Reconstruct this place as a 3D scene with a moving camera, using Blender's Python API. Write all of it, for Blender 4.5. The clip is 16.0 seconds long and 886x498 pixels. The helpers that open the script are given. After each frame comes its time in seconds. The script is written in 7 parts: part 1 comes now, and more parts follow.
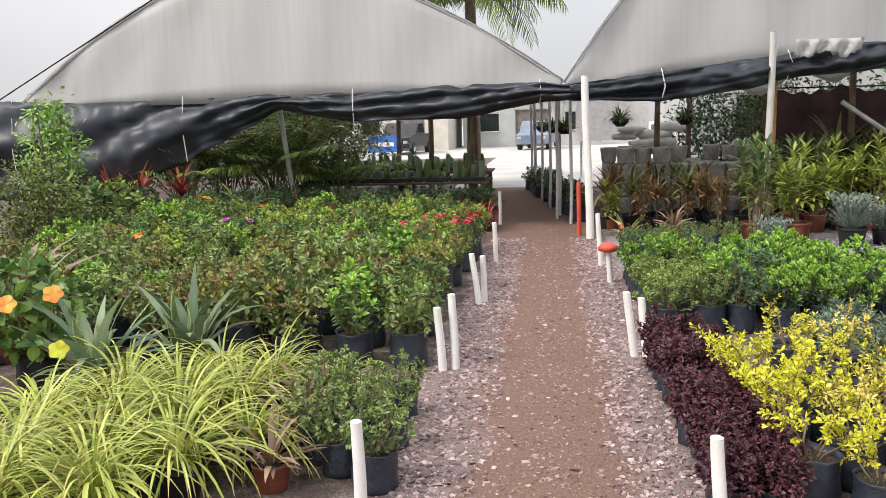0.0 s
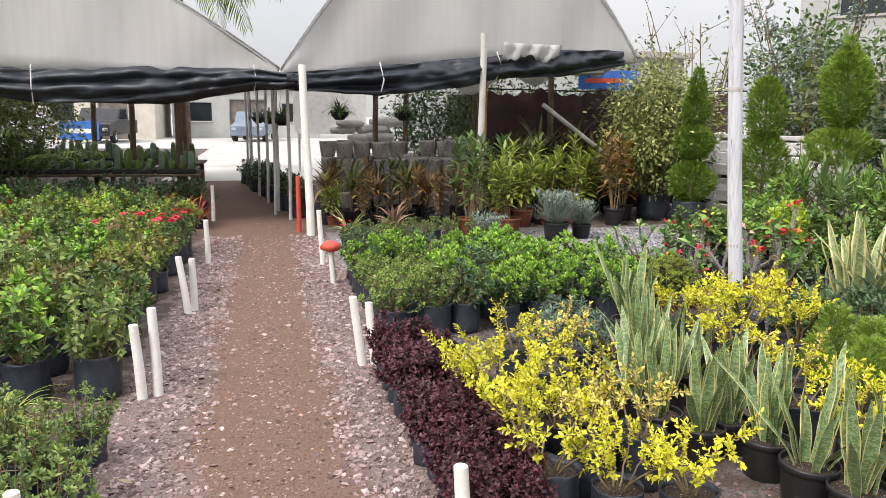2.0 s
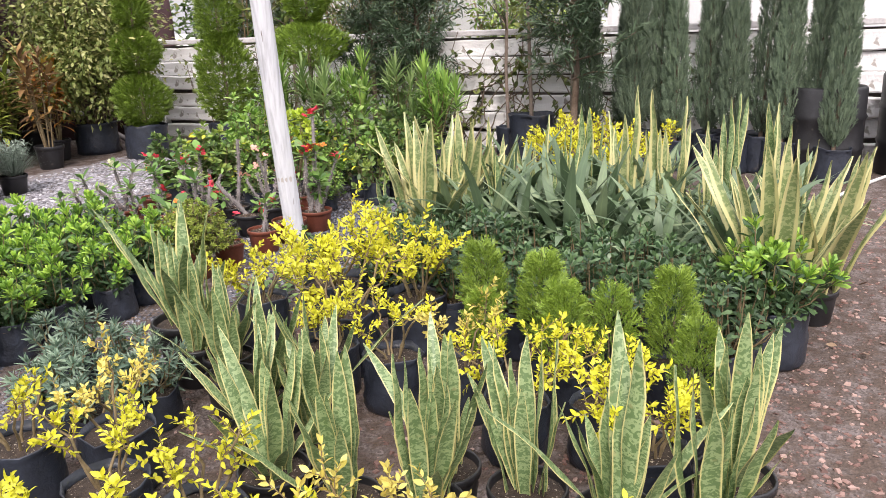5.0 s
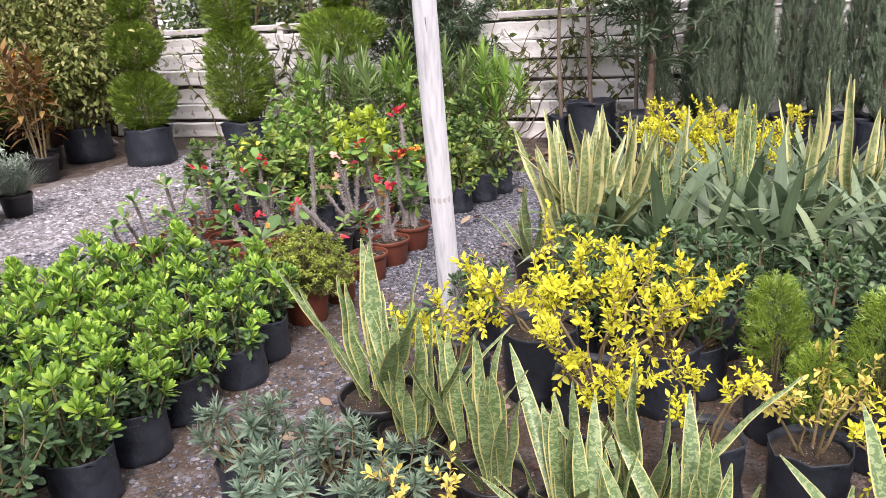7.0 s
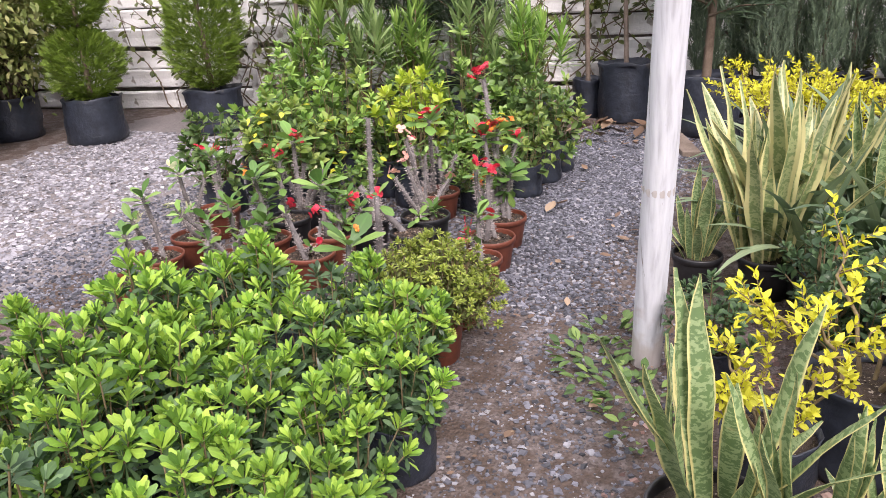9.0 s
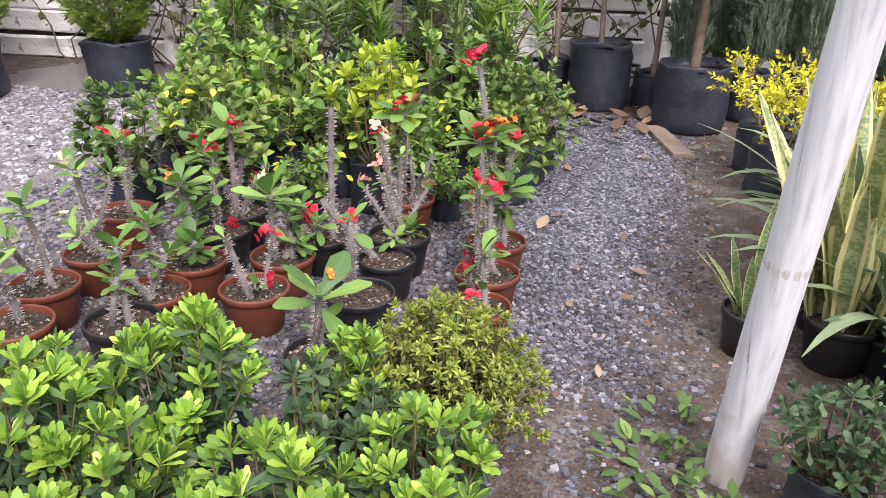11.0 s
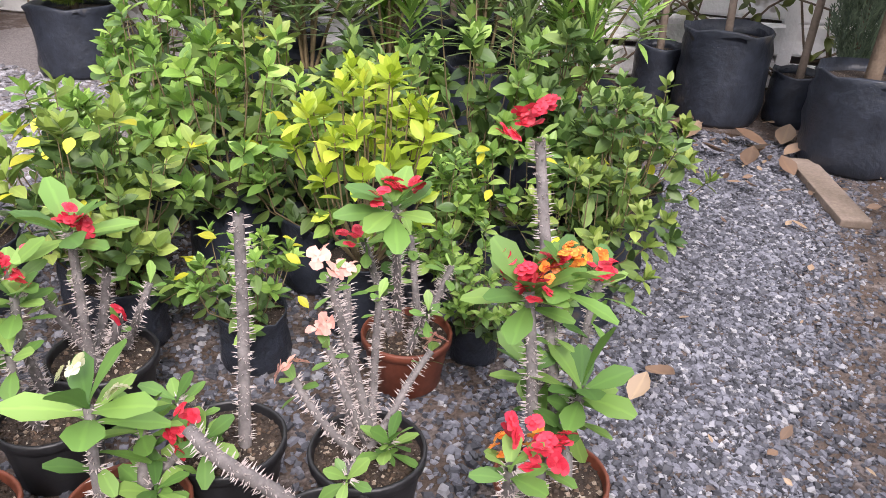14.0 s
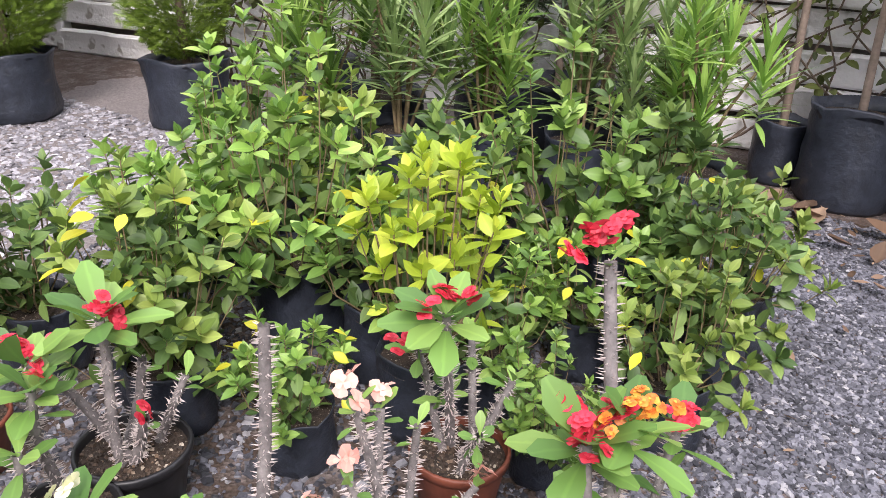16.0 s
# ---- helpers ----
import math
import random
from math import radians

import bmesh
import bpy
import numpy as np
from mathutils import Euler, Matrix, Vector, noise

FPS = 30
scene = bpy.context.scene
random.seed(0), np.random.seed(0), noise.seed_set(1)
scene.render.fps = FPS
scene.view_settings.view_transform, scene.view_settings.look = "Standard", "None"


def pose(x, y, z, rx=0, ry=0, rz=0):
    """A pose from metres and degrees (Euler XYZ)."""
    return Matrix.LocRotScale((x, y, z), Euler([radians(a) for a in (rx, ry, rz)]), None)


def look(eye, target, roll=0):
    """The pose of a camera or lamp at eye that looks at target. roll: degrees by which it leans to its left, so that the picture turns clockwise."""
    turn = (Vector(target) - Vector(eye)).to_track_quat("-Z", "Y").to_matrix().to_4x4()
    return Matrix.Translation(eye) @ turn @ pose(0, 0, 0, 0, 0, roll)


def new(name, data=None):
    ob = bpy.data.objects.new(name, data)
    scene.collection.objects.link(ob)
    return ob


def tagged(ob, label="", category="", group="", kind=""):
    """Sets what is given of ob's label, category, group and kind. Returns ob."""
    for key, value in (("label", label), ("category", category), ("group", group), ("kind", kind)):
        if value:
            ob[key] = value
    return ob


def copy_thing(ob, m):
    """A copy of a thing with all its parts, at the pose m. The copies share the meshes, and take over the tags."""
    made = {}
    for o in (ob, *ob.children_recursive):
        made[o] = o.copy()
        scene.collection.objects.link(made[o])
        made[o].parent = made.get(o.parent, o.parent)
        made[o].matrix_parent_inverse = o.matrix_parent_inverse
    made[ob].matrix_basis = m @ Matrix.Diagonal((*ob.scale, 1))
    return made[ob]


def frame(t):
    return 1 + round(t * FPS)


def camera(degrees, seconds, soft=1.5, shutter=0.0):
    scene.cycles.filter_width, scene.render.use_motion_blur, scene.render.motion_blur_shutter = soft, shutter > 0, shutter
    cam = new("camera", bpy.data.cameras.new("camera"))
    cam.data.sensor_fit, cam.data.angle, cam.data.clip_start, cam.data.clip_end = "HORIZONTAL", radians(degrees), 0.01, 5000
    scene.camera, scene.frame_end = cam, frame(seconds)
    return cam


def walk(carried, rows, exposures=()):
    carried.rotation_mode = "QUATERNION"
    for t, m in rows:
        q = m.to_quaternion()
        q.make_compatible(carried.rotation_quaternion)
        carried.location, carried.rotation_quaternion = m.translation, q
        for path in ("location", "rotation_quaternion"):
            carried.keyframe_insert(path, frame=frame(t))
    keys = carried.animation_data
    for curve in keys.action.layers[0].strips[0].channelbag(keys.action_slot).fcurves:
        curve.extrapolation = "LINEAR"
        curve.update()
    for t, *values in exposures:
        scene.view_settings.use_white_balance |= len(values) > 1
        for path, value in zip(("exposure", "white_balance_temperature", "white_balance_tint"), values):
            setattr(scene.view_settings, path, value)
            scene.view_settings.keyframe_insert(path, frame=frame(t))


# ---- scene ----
cam = camera(58.9, 16.0, 0.7)
PATH = [
    (0, (0.007, 0.041, 1.529), (-0.259, 1.998, 1.217), -1.6),
    (0.5, (0.048, 0.007, 1.551), (-0.081, 1.978, 1.232), -1.4),
    (1, (0.063, 0.046, 1.536), (0.087, 2.02, 1.215), -1.0),
    (1.5, (0.032, 0.251, 1.514), (0.239, 2.213, 1.186), -0.2),
    (2, (0.012, 0.524, 1.504), (0.449, 2.447, 1.17), 0.7),
    (2.5, (0.117, 0.72, 1.493), (0.796, 2.567, 1.14), 1.4),
    (3, (0.198, 0.999, 1.481), (1.086, 2.75, 1.098), 1.5),
    (3.5, (0.178, 1.336, 1.413), (1.273, 2.953, 0.983), 1.0),
    (4, (0.321, 1.775, 1.379), (1.659, 3.183, 0.9), 0.4),
    (4.2, (0.401, 1.902, 1.376), (1.818, 3.221, 0.873), -0.3),
    (6.3, (0.47, 3.196, 1.411), (2.07, 4.248, 0.836), -2.8),
    (6.5, (0.456, 3.337, 1.419), (2.066, 4.371, 0.838), -2.9),
    (7, (0.477, 3.69, 1.429), (2.097, 4.695, 0.825), -3.7),
    (7.5, (0.656, 4.097, 1.391), (2.276, 5.099, 0.784), -3.6),
    (8, (0.711, 4.424, 1.333), (2.353, 5.383, 0.713), -4.0),
    (8.2, (0.749, 4.561, 1.33), (2.402, 5.494, 0.699), -4.1),
    (10.3, (1.271, 5.535, 1.288), (3.036, 6.079, 0.522), 0.2),
    (10.5, (1.366, 5.567, 1.29), (3.131, 6.105, 0.519), 0.5),
    (11, (1.547, 5.643, 1.312), (3.301, 6.178, 0.515), 1.8),
    (11.5, (1.81, 5.77, 1.291), (3.549, 6.317, 0.467), 2.7),
    (12, (2.111, 5.821, 1.264), (3.828, 6.383, 0.404), 3.2),
    (12.5, (2.418, 5.813, 1.265), (4.107, 6.406, 0.375), 3.0),
    (13, (2.624, 5.874, 1.24), (4.289, 6.49, 0.32), 2.8),
    (13.5, (2.885, 5.996, 1.258), (4.532, 6.638, 0.323), 2.7),
    (14, (3.091, 6.033, 1.269), (4.727, 6.703, 0.335), 2.7),
    (14.5, (3.312, 6.036, 1.282), (4.941, 6.748, 0.367), 2.9),
    (15, (3.369, 6.032, 1.292), (4.984, 6.804, 0.4), 2.9),
    (15.5, (3.36, 6.043, 1.3), (4.949, 6.892, 0.433), 2.7),
    (16, (3.35, 6.046, 1.307), (4.9, 6.99, 0.464), 2.5),
]
walk(cam, [(t, look(eye, target, roll)) for t, eye, target, roll in PATH],
     [(0, 1.09, 6620, 13), (1.5, 1.12, 6650, 13), (2.5, 1.12, 6650, 13), (4, 1.29, 6650, 16), (6.5, 1.32, 6700, 22), (8, 1.32, 6650, 23),
      (10.5, 1.33, 6550, 22), (13, 1.4, 6500, 20), (16, 1.44, 6500, 20)])

# ---- light: a pale overcast sky with a weak, wide sun ----
SUN_EL, SUN_AZ = 45, 236
world = bpy.data.worlds.new("overcast_sky")
scene.world = world
world.use_nodes = True
wn = world.node_tree
wn.nodes.clear()
w_out = wn.nodes.new("ShaderNodeOutputWorld")
w_bg = wn.nodes.new("ShaderNodeBackground")
w_sky = wn.nodes.new("ShaderNodeTexSky")
w_sky.sky_type, w_sky.sun_disc = "NISHITA", False
w_sky.sun_elevation, w_sky.sun_rotation = radians(SUN_EL), radians(SUN_AZ)
w_tc = wn.nodes.new("ShaderNodeTexCoord")
w_noise = wn.nodes.new("ShaderNodeTexNoise")
w_noise.inputs["Scale"].default_value, w_noise.inputs["Detail"].default_value = 2.2, 4
w_ramp = wn.nodes.new("ShaderNodeValToRGB")
w_ramp.color_ramp.elements[0].color = (8.6, 8.9, 9.3, 1)
w_ramp.color_ramp.elements[1].color = (10.9, 11.0, 11.2, 1)
w_ramp.color_ramp.elements[0].position, w_ramp.color_ramp.elements[1].position = 0.35, 0.65
w_mix = wn.nodes.new("ShaderNodeMix")
w_mix.data_type = "RGBA"
w_mix.inputs["Factor"].default_value = 0.9
w_bg.inputs["Strength"].default_value = 0.105
wn.links.new(w_tc.outputs["Generated"], w_noise.inputs["Vector"])
wn.links.new(w_noise.outputs["Fac"], w_ramp.inputs["Fac"])
wn.links.new(w_sky.outputs["Color"], w_mix.inputs[6])
wn.links.new(w_ramp.outputs["Color"], w_mix.inputs[7])
# an overcast sky is darkest at the horizon and brightest overhead
w_sep = wn.nodes.new("ShaderNodeSeparateXYZ")
wn.links.new(w_tc.outputs["Generated"], w_sep.inputs[0])
w_up = wn.nodes.new("ShaderNodeMath")
w_up.operation, w_up.use_clamp = "MULTIPLY_ADD", True
w_up.inputs[1].default_value, w_up.inputs[2].default_value = 0.68, 0.32
wn.links.new(w_sep.outputs["Z"], w_up.inputs[0])
w_mul = wn.nodes.new("ShaderNodeMix")
w_mul.data_type, w_mul.blend_type = "RGBA", "MULTIPLY"
w_mul.inputs["Factor"].default_value = 1
wn.links.new(w_mix.outputs[2], w_mul.inputs[6])
wn.links.new(w_up.outputs[0], w_mul.inputs[7])
wn.links.new(w_mul.outputs[2], w_bg.inputs["Color"])
wn.links.new(w_bg.outputs["Background"], w_out.inputs["Surface"])
sun = new("sun", bpy.data.lights.new("sun", "SUN"))
sun.data.energy, sun.data.angle, sun.data.color = 1.5, radians(16), (1, 0.96, 0.9)
sun.matrix_world = look((0, 0, 0), (-math.sin(radians(SUN_AZ)) * math.cos(radians(SUN_EL)), -math.cos(radians(SUN_AZ)) * math.cos(radians(SUN_EL)), -math.sin(radians(SUN_EL))))

# ---- materials ----
MATS = {}


def nodes_of(name):
    m = bpy.data.materials.new(name)
    m.use_nodes = True
    nt = m.node_tree
    nt.nodes.clear()
    out = nt.nodes.new("ShaderNodeOutputMaterial")
    bsdf = nt.nodes.new("ShaderNodeBsdfPrincipled")
    nt.links.new(bsdf.outputs[0], out.inputs["Surface"])
    MATS[name] = m
    return m, nt, bsdf, out


def ramp_node(nt, src, stops):
    r = nt.nodes.new("ShaderNodeValToRGB")
    e = r.color_ramp.elements
    while len(e) < len(stops):
        e.new(0.5)
    for el, (p, c) in zip(e, stops):
        el.position, el.color = p, (*c, 1)
    nt.links.new(src, r.inputs["Fac"])
    return r.outputs["Color"]


def noise_node(nt, scale, detail=4, vec=None, rough=0.55):
    n = nt.nodes.new("ShaderNodeTexNoise")
    n.inputs["Scale"].default_value, n.inputs["Detail"].default_value, n.inputs["Roughness"].default_value = scale, detail, rough
    if vec is None:
        vec = nt.nodes.new("ShaderNodeTexCoord").outputs["Object"]
    nt.links.new(vec, n.inputs["Vector"])
    return n.outputs["Fac"]


def mix_node(nt, fac, a, b, blend="MIX"):
    m = nt.nodes.new("ShaderNodeMix")
    m.data_type, m.blend_type = "RGBA", blend
    for sock, val in ((m.inputs["Factor"], fac), (m.inputs[6], a), (m.inputs[7], b)):
        if isinstance(val, (int, float)):
            sock.default_value = val
        elif isinstance(val, tuple):
            sock.default_value = (*val, 1)
        else:
            nt.links.new(val, sock)
    return m.outputs[2]


def math_node(nt, op, a, b=0.0, c=None):
    m = nt.nodes.new("ShaderNodeMath")
    m.operation = op
    for i, val in enumerate((a, b) if c is None else (a, b, c)):
        if isinstance(val, (int, float)):
            m.inputs[i].default_value = val
        else:
            nt.links.new(val, m.inputs[i])
    return m.outputs[0]


def bump_node(nt, bsdf, height, strength=0.3, dist=0.01):
    b = nt.nodes.new("ShaderNodeBump")
    b.inputs["Strength"].default_value, b.inputs["Distance"].default_value = strength, dist
    nt.links.new(height, b.inputs["Height"])
    nt.links.new(b.outputs["Normal"], bsdf.inputs["Normal"])


def surface(name, c1, c2, scale=8, rough=0.8, fine=60, bump=0.3, dist=0.01, metal=0.0, spots=None):
    """A surface of two tones at a coarse scale, with a fine grain and relief."""
    m, nt, bsdf, out = nodes_of(name)
    n1, n2 = noise_node(nt, scale), noise_node(nt, fine, 3)
    col = ramp_node(nt, n1, [(0.3, c1), (0.7, c2)])
    col = mix_node(nt, 0.5, col, ramp_node(nt, n2, [(0.3, (0.35, 0.35, 0.35)), (0.7, (0.65, 0.65, 0.65))]), "OVERLAY")
    if spots:
        s = ramp_node(nt, noise_node(nt, spots[0], 2), [(spots[1], (0, 0, 0)), (spots[1] + 0.06, (1, 1, 1))])
        col = mix_node(nt, s, col, spots[2])
    nt.links.new(col, bsdf.inputs["Base Color"])
    bsdf.inputs["Roughness"].default_value, bsdf.inputs["Metallic"].default_value = rough, metal
    bump_node(nt, bsdf, n2, bump, dist)
    return m


def leaf_mat(name, dark, mid, light, rough=0.45, thru=0.22, gloss=0.4, tipcol=None):
    """Foliage: each leaf has its own tone; paler midrib; some light passes through."""
    m, nt, bsdf, out = nodes_of(name)
    geo = nt.nodes.new("ShaderNodeNewGeometry")
    info = nt.nodes.new("ShaderNodeObjectInfo")
    col = ramp_node(nt, geo.outputs["Random Per Island"], [(0.0, dark), (0.5, mid), (1.0, light)])
    tone = ramp_node(nt, noise_node(nt, 5, 2), [(0.3, (0.4, 0.4, 0.4)), (0.7, (0.6, 0.6, 0.6))])
    col = mix_node(nt, 0.7, col, tone, "OVERLAY")
    hsv = nt.nodes.new("ShaderNodeHueSaturation")
    v = math_node(nt, "MULTIPLY_ADD", info.outputs["Random"], 0.3, 0.85)
    hsv.inputs["Hue"].default_value, hsv.inputs["Saturation"].default_value = 0.495, 0.97
    nt.links.new(v, hsv.inputs["Value"])
    nt.links.new(col, hsv.inputs["Color"])
    col = hsv.outputs["Color"]
    uv = nt.nodes.new("ShaderNodeUVMap")
    sep = nt.nodes.new("ShaderNodeSeparateXYZ")
    nt.links.new(uv.outputs["UV"], sep.inputs[0])
    rib = math_node(nt, "ABSOLUTE", math_node(nt, "SUBTRACT", sep.outputs["X"], 0.5))
    ribm = ramp_node(nt, rib, [(0.03, (0.62, 0.62, 0.58)), (0.1, (0.5, 0.5, 0.5))])
    col = mix_node(nt, 0.6, col, ribm, "OVERLAY")
    if tipcol:
        t = ramp_node(nt, sep.outputs["Y"], [(0.72, (0, 0, 0)), (1.0, (1, 1, 1))])
        col = mix_node(nt, t, col, tipcol)
    nt.links.new(col, bsdf.inputs["Base Color"])
    bsdf.inputs["Roughness"].default_value = rough
    bsdf.inputs["Specular IOR Level"].default_value = gloss
    tr = nt.nodes.new("ShaderNodeBsdfTranslucent")
    nt.links.new(col, tr.inputs["Color"])
    mx = nt.nodes.new("ShaderNodeMixShader")
    mx.inputs[0].default_value = thru
    nt.links.new(bsdf.outputs[0], mx.inputs[1])
    nt.links.new(tr.outputs[0], mx.inputs[2])
    nt.links.new(mx.outputs[0], out.inputs["Surface"])
    return m


def snake_mat(name, g1, g2, edge, edge_w, band=26):
    """Sword leaves: pale margins and wavering cross bands."""
    m, nt, bsdf, out = nodes_of(name)
    uv = nt.nodes.new("ShaderNodeUVMap")
    sep = nt.nodes.new("ShaderNodeSeparateXYZ")
    nt.links.new(uv.outputs["UV"], sep.inputs[0])
    info = nt.nodes.new("ShaderNodeObjectInfo")
    wob = noise_node(nt, 30, 3)
    y = math_node(nt, "MULTIPLY_ADD", sep.outputs["Y"], band, math_node(nt, "MULTIPLY", wob, 7.0))
    y = math_node(nt, "ADD", y, math_node(nt, "MULTIPLY", info.outputs["Random"], 20.0))
    s = math_node(nt, "MULTIPLY_ADD", math_node(nt, "SINE", math_node(nt, "MULTIPLY", y, 3.0)), 0.5, 0.5)
    col = ramp_node(nt, s, [(0.35, g1), (0.8, g2)])
    d = math_node(nt, "ABSOLUTE", math_node(nt, "SUBTRACT", sep.outputs["X"], 0.5))
    d = math_node(nt, "ADD", d, math_node(nt, "MULTIPLY_ADD", noise_node(nt, 45, 2), 0.1, -0.05))
    em = ramp_node(nt, d, [(0.5 - edge_w - 0.03, (0, 0, 0)), (0.5 - edge_w + 0.03, (1, 1, 1))])
    col = mix_node(nt, em, col, edge)
    dry = ramp_node(nt, noise_node(nt, 9, 3), [(0.62, (0, 0, 0)), (0.72, (1, 1, 1))])
    col = mix_node(nt, math_node(nt, "MULTIPLY", dry, 0.5), col, (0.5, 0.42, 0.22))
    nt.links.new(col, bsdf.inputs["Base Color"])
    bsdf.inputs["Roughness"].default_value = 0.42
    tr = nt.nodes.new("ShaderNodeBsdfTranslucent")
    nt.links.new(col, tr.inputs["Color"])
    mx = nt.nodes.new("ShaderNodeMixShader")
    mx.inputs[0].default_value = 0.1
    nt.links.new(bsdf.outputs[0], mx.inputs[1])
    nt.links.new(tr.outputs[0], mx.inputs[2])
    nt.links.new(mx.outputs[0], out.inputs["Surface"])
    return m


def ground_mat():
    """Earth with worn paths, gravel lanes and litter, laid out in plan metres."""
    m, nt, bsdf, out = nodes_of("ground_earth")
    tc = nt.nodes.new("ShaderNodeTexCoord").outputs["Object"]
    sep = nt.nodes.new("ShaderNodeSeparateXYZ")
    nt.links.new(tc, sep.inputs[0])
    x, y = sep.outputs["X"], sep.outputs["Y"]
    wob = math_node(nt, "MULTIPLY_ADD", noise_node(nt, 2.2, 4, tc), 0.7, -0.35)
    fine = noise_node(nt, 55, 5, tc, 0.7)
    vor = nt.nodes.new("ShaderNodeTexVoronoi")
    vor.inputs["Scale"].default_value = 95
    nt.links.new(tc, vor.inputs["Vector"])
    peb = ramp_node(nt, vor.outputs["Color"], [(0.2, (0.08, 0.062, 0.055)), (0.8, (0.2, 0.165, 0.155))])
    earth = ramp_node(nt, fine, [(0.3, (0.045, 0.032, 0.025)), (0.7, (0.13, 0.09, 0.07))])
    worn = ramp_node(nt, fine, [(0.3, (0.11, 0.06, 0.045)), (0.7, (0.22, 0.135, 0.1))])
    base = mix_node(nt, ramp_node(nt, noise_node(nt, 9, 3, tc), [(0.45, (0, 0, 0)), (0.6, (1, 1, 1))]), earth, peb)
    # main path: brown in the middle, stony at both sides
    px = math_node(nt, "ABSOLUTE", math_node(nt, "ADD", math_node(nt, "ADD", x, wob), math_node(nt, "MULTIPLY", math_node(nt, "MAXIMUM", math_node(nt, "SUBTRACT", y, 9.0), 0.0), 0.06)))
    wide = math_node(nt, "MULTIPLY_ADD", ramp_node(nt, math_node(nt, "MULTIPLY", y, 0.05), [(0.42, (0, 0, 0)), (0.52, (1, 1, 1))]), 0.4, 0.32)
    inner = math_node(nt, "LESS_THAN", px, wide)
    soft = ramp_node(nt, math_node(nt, "SUBTRACT", px, wide), [(0.0, (1, 1, 1)), (0.12, (0, 0, 0))])
    lane = math_node(nt, "LESS_THAN", px, 0.75)
    col = mix_node(nt, lane, base, mix_node(nt, 0.35, peb, (0.3, 0.22, 0.2)))
    col = mix_node(nt, soft, col, worn)
    # grey gravel lane behind the shrubs
    gx = math_node(nt, "MULTIPLY", math_node(nt, "GREATER_THAN", x, 0.75), math_node(nt, "GREATER_THAN", math_node(nt, "ADD", y, wob), 8.1))
    gx = math_node(nt, "MULTIPLY", gx, math_node(nt, "LESS_THAN", math_node(nt, "ADD", y, wob), 10.7))
    col = mix_node(nt, gx, col, mix_node(nt, 0.4, peb, (0.3, 0.28, 0.28)))
    # asphalt road and forecourt beyond the tunnels
    near_road = math_node(nt, "MULTIPLY", math_node(nt, "GREATER_THAN", y, 19.0), math_node(nt, "GREATER_THAN", x, -2.3))
    far = math_node(nt, "MAXIMUM", near_road, math_node(nt, "GREATER_THAN", y, 36.0))
    road = ramp_node(nt, noise_node(nt, 0.8, 5, tc), [(0.3, (0.42, 0.41, 0.39)), (0.7, (0.56, 0.55, 0.53))])
    col = mix_node(nt, far, col, road)
    nt.links.new(col, bsdf.inputs["Base Color"])
    bsdf.inputs["Roughness"].default_value = 0.9
    bump_node(nt, bsdf, math_node(nt, "ADD", fine, vor.outputs["Distance"]), 0.6, 0.012)
    return m


def stone_mat(name, stops, rough=0.75):
    m, nt, bsdf, out = nodes_of(name)
    geo = nt.nodes.new("ShaderNodeNewGeometry")
    col = ramp_node(nt, geo.outputs["Random Per Island"], stops)
    n = noise_node(nt, 120, 3)
    col = mix_node(nt, 0.5, col, ramp_node(nt, n, [(0.3, (0.38, 0.38, 0.38)), (0.7, (0.62, 0.62, 0.62))]), "OVERLAY")
    nt.links.new(col, bsdf.inputs["Base Color"])
    bsdf.inputs["Roughness"].default_value = rough
    bump_node(nt, bsdf, n, 0.3, 0.003)
    return m


def film_mat():
    """Greenhouse film: milky plastic with rain streaks; light passes."""
    m, nt, bsdf, out = nodes_of("greenhouse_film")
    tc = nt.nodes.new("ShaderNodeTexCoord").outputs["Object"]
    mp = nt.nodes.new("ShaderNodeMapping")
    mp.inputs["Scale"].default_value = (5, 5, 0.25)
    nt.links.new(tc, mp.inputs["Vector"])
    streak = noise_node(nt, 2.5, 4, mp.outputs["Vector"])
    col = ramp_node(nt, streak, [(0.3, (0.75, 0.745, 0.74)), (0.6, (0.79, 0.79, 0.79))])
    col = mix_node(nt, 0.4, col, ramp_node(nt, noise_node(nt, 0.9, 3, tc), [(0.35, (0.43, 0.43, 0.425)), (0.65, (0.53, 0.53, 0.53))]), "OVERLAY")
    nt.links.new(col, bsdf.inputs["Base Color"])
    bsdf.inputs["Roughness"].default_value = 0.45
    bump_node(nt, bsdf, streak, 0.12, 0.02)
    tr = nt.nodes.new("ShaderNodeBsdfTranslucent")
    nt.links.new(col, tr.inputs["Color"])
    mx = nt.nodes.new("ShaderNodeMixShader")
    mx.inputs[0].default_value = 0.6
    nt.links.new(bsdf.outputs[0], mx.inputs[1])
    nt.links.new(tr.outputs[0], mx.inputs[2])
    nt.links.new(mx.outputs[0], out.inputs["Surface"])


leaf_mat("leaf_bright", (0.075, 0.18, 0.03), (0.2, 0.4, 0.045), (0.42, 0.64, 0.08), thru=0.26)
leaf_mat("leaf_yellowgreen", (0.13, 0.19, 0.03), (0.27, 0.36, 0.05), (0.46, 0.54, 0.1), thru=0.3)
leaf_mat("leaf_bronze", (0.1, 0.06, 0.03), (0.22, 0.13, 0.05), (0.4, 0.26, 0.08))
leaf_mat("leaf_lime", (0.2, 0.31, 0.02), (0.36, 0.5, 0.03), (0.54, 0.64, 0.06), thru=0.3)
leaf_mat("leaf_fresh", (0.09, 0.16, 0.03), (0.19, 0.29, 0.05), (0.34, 0.44, 0.1))
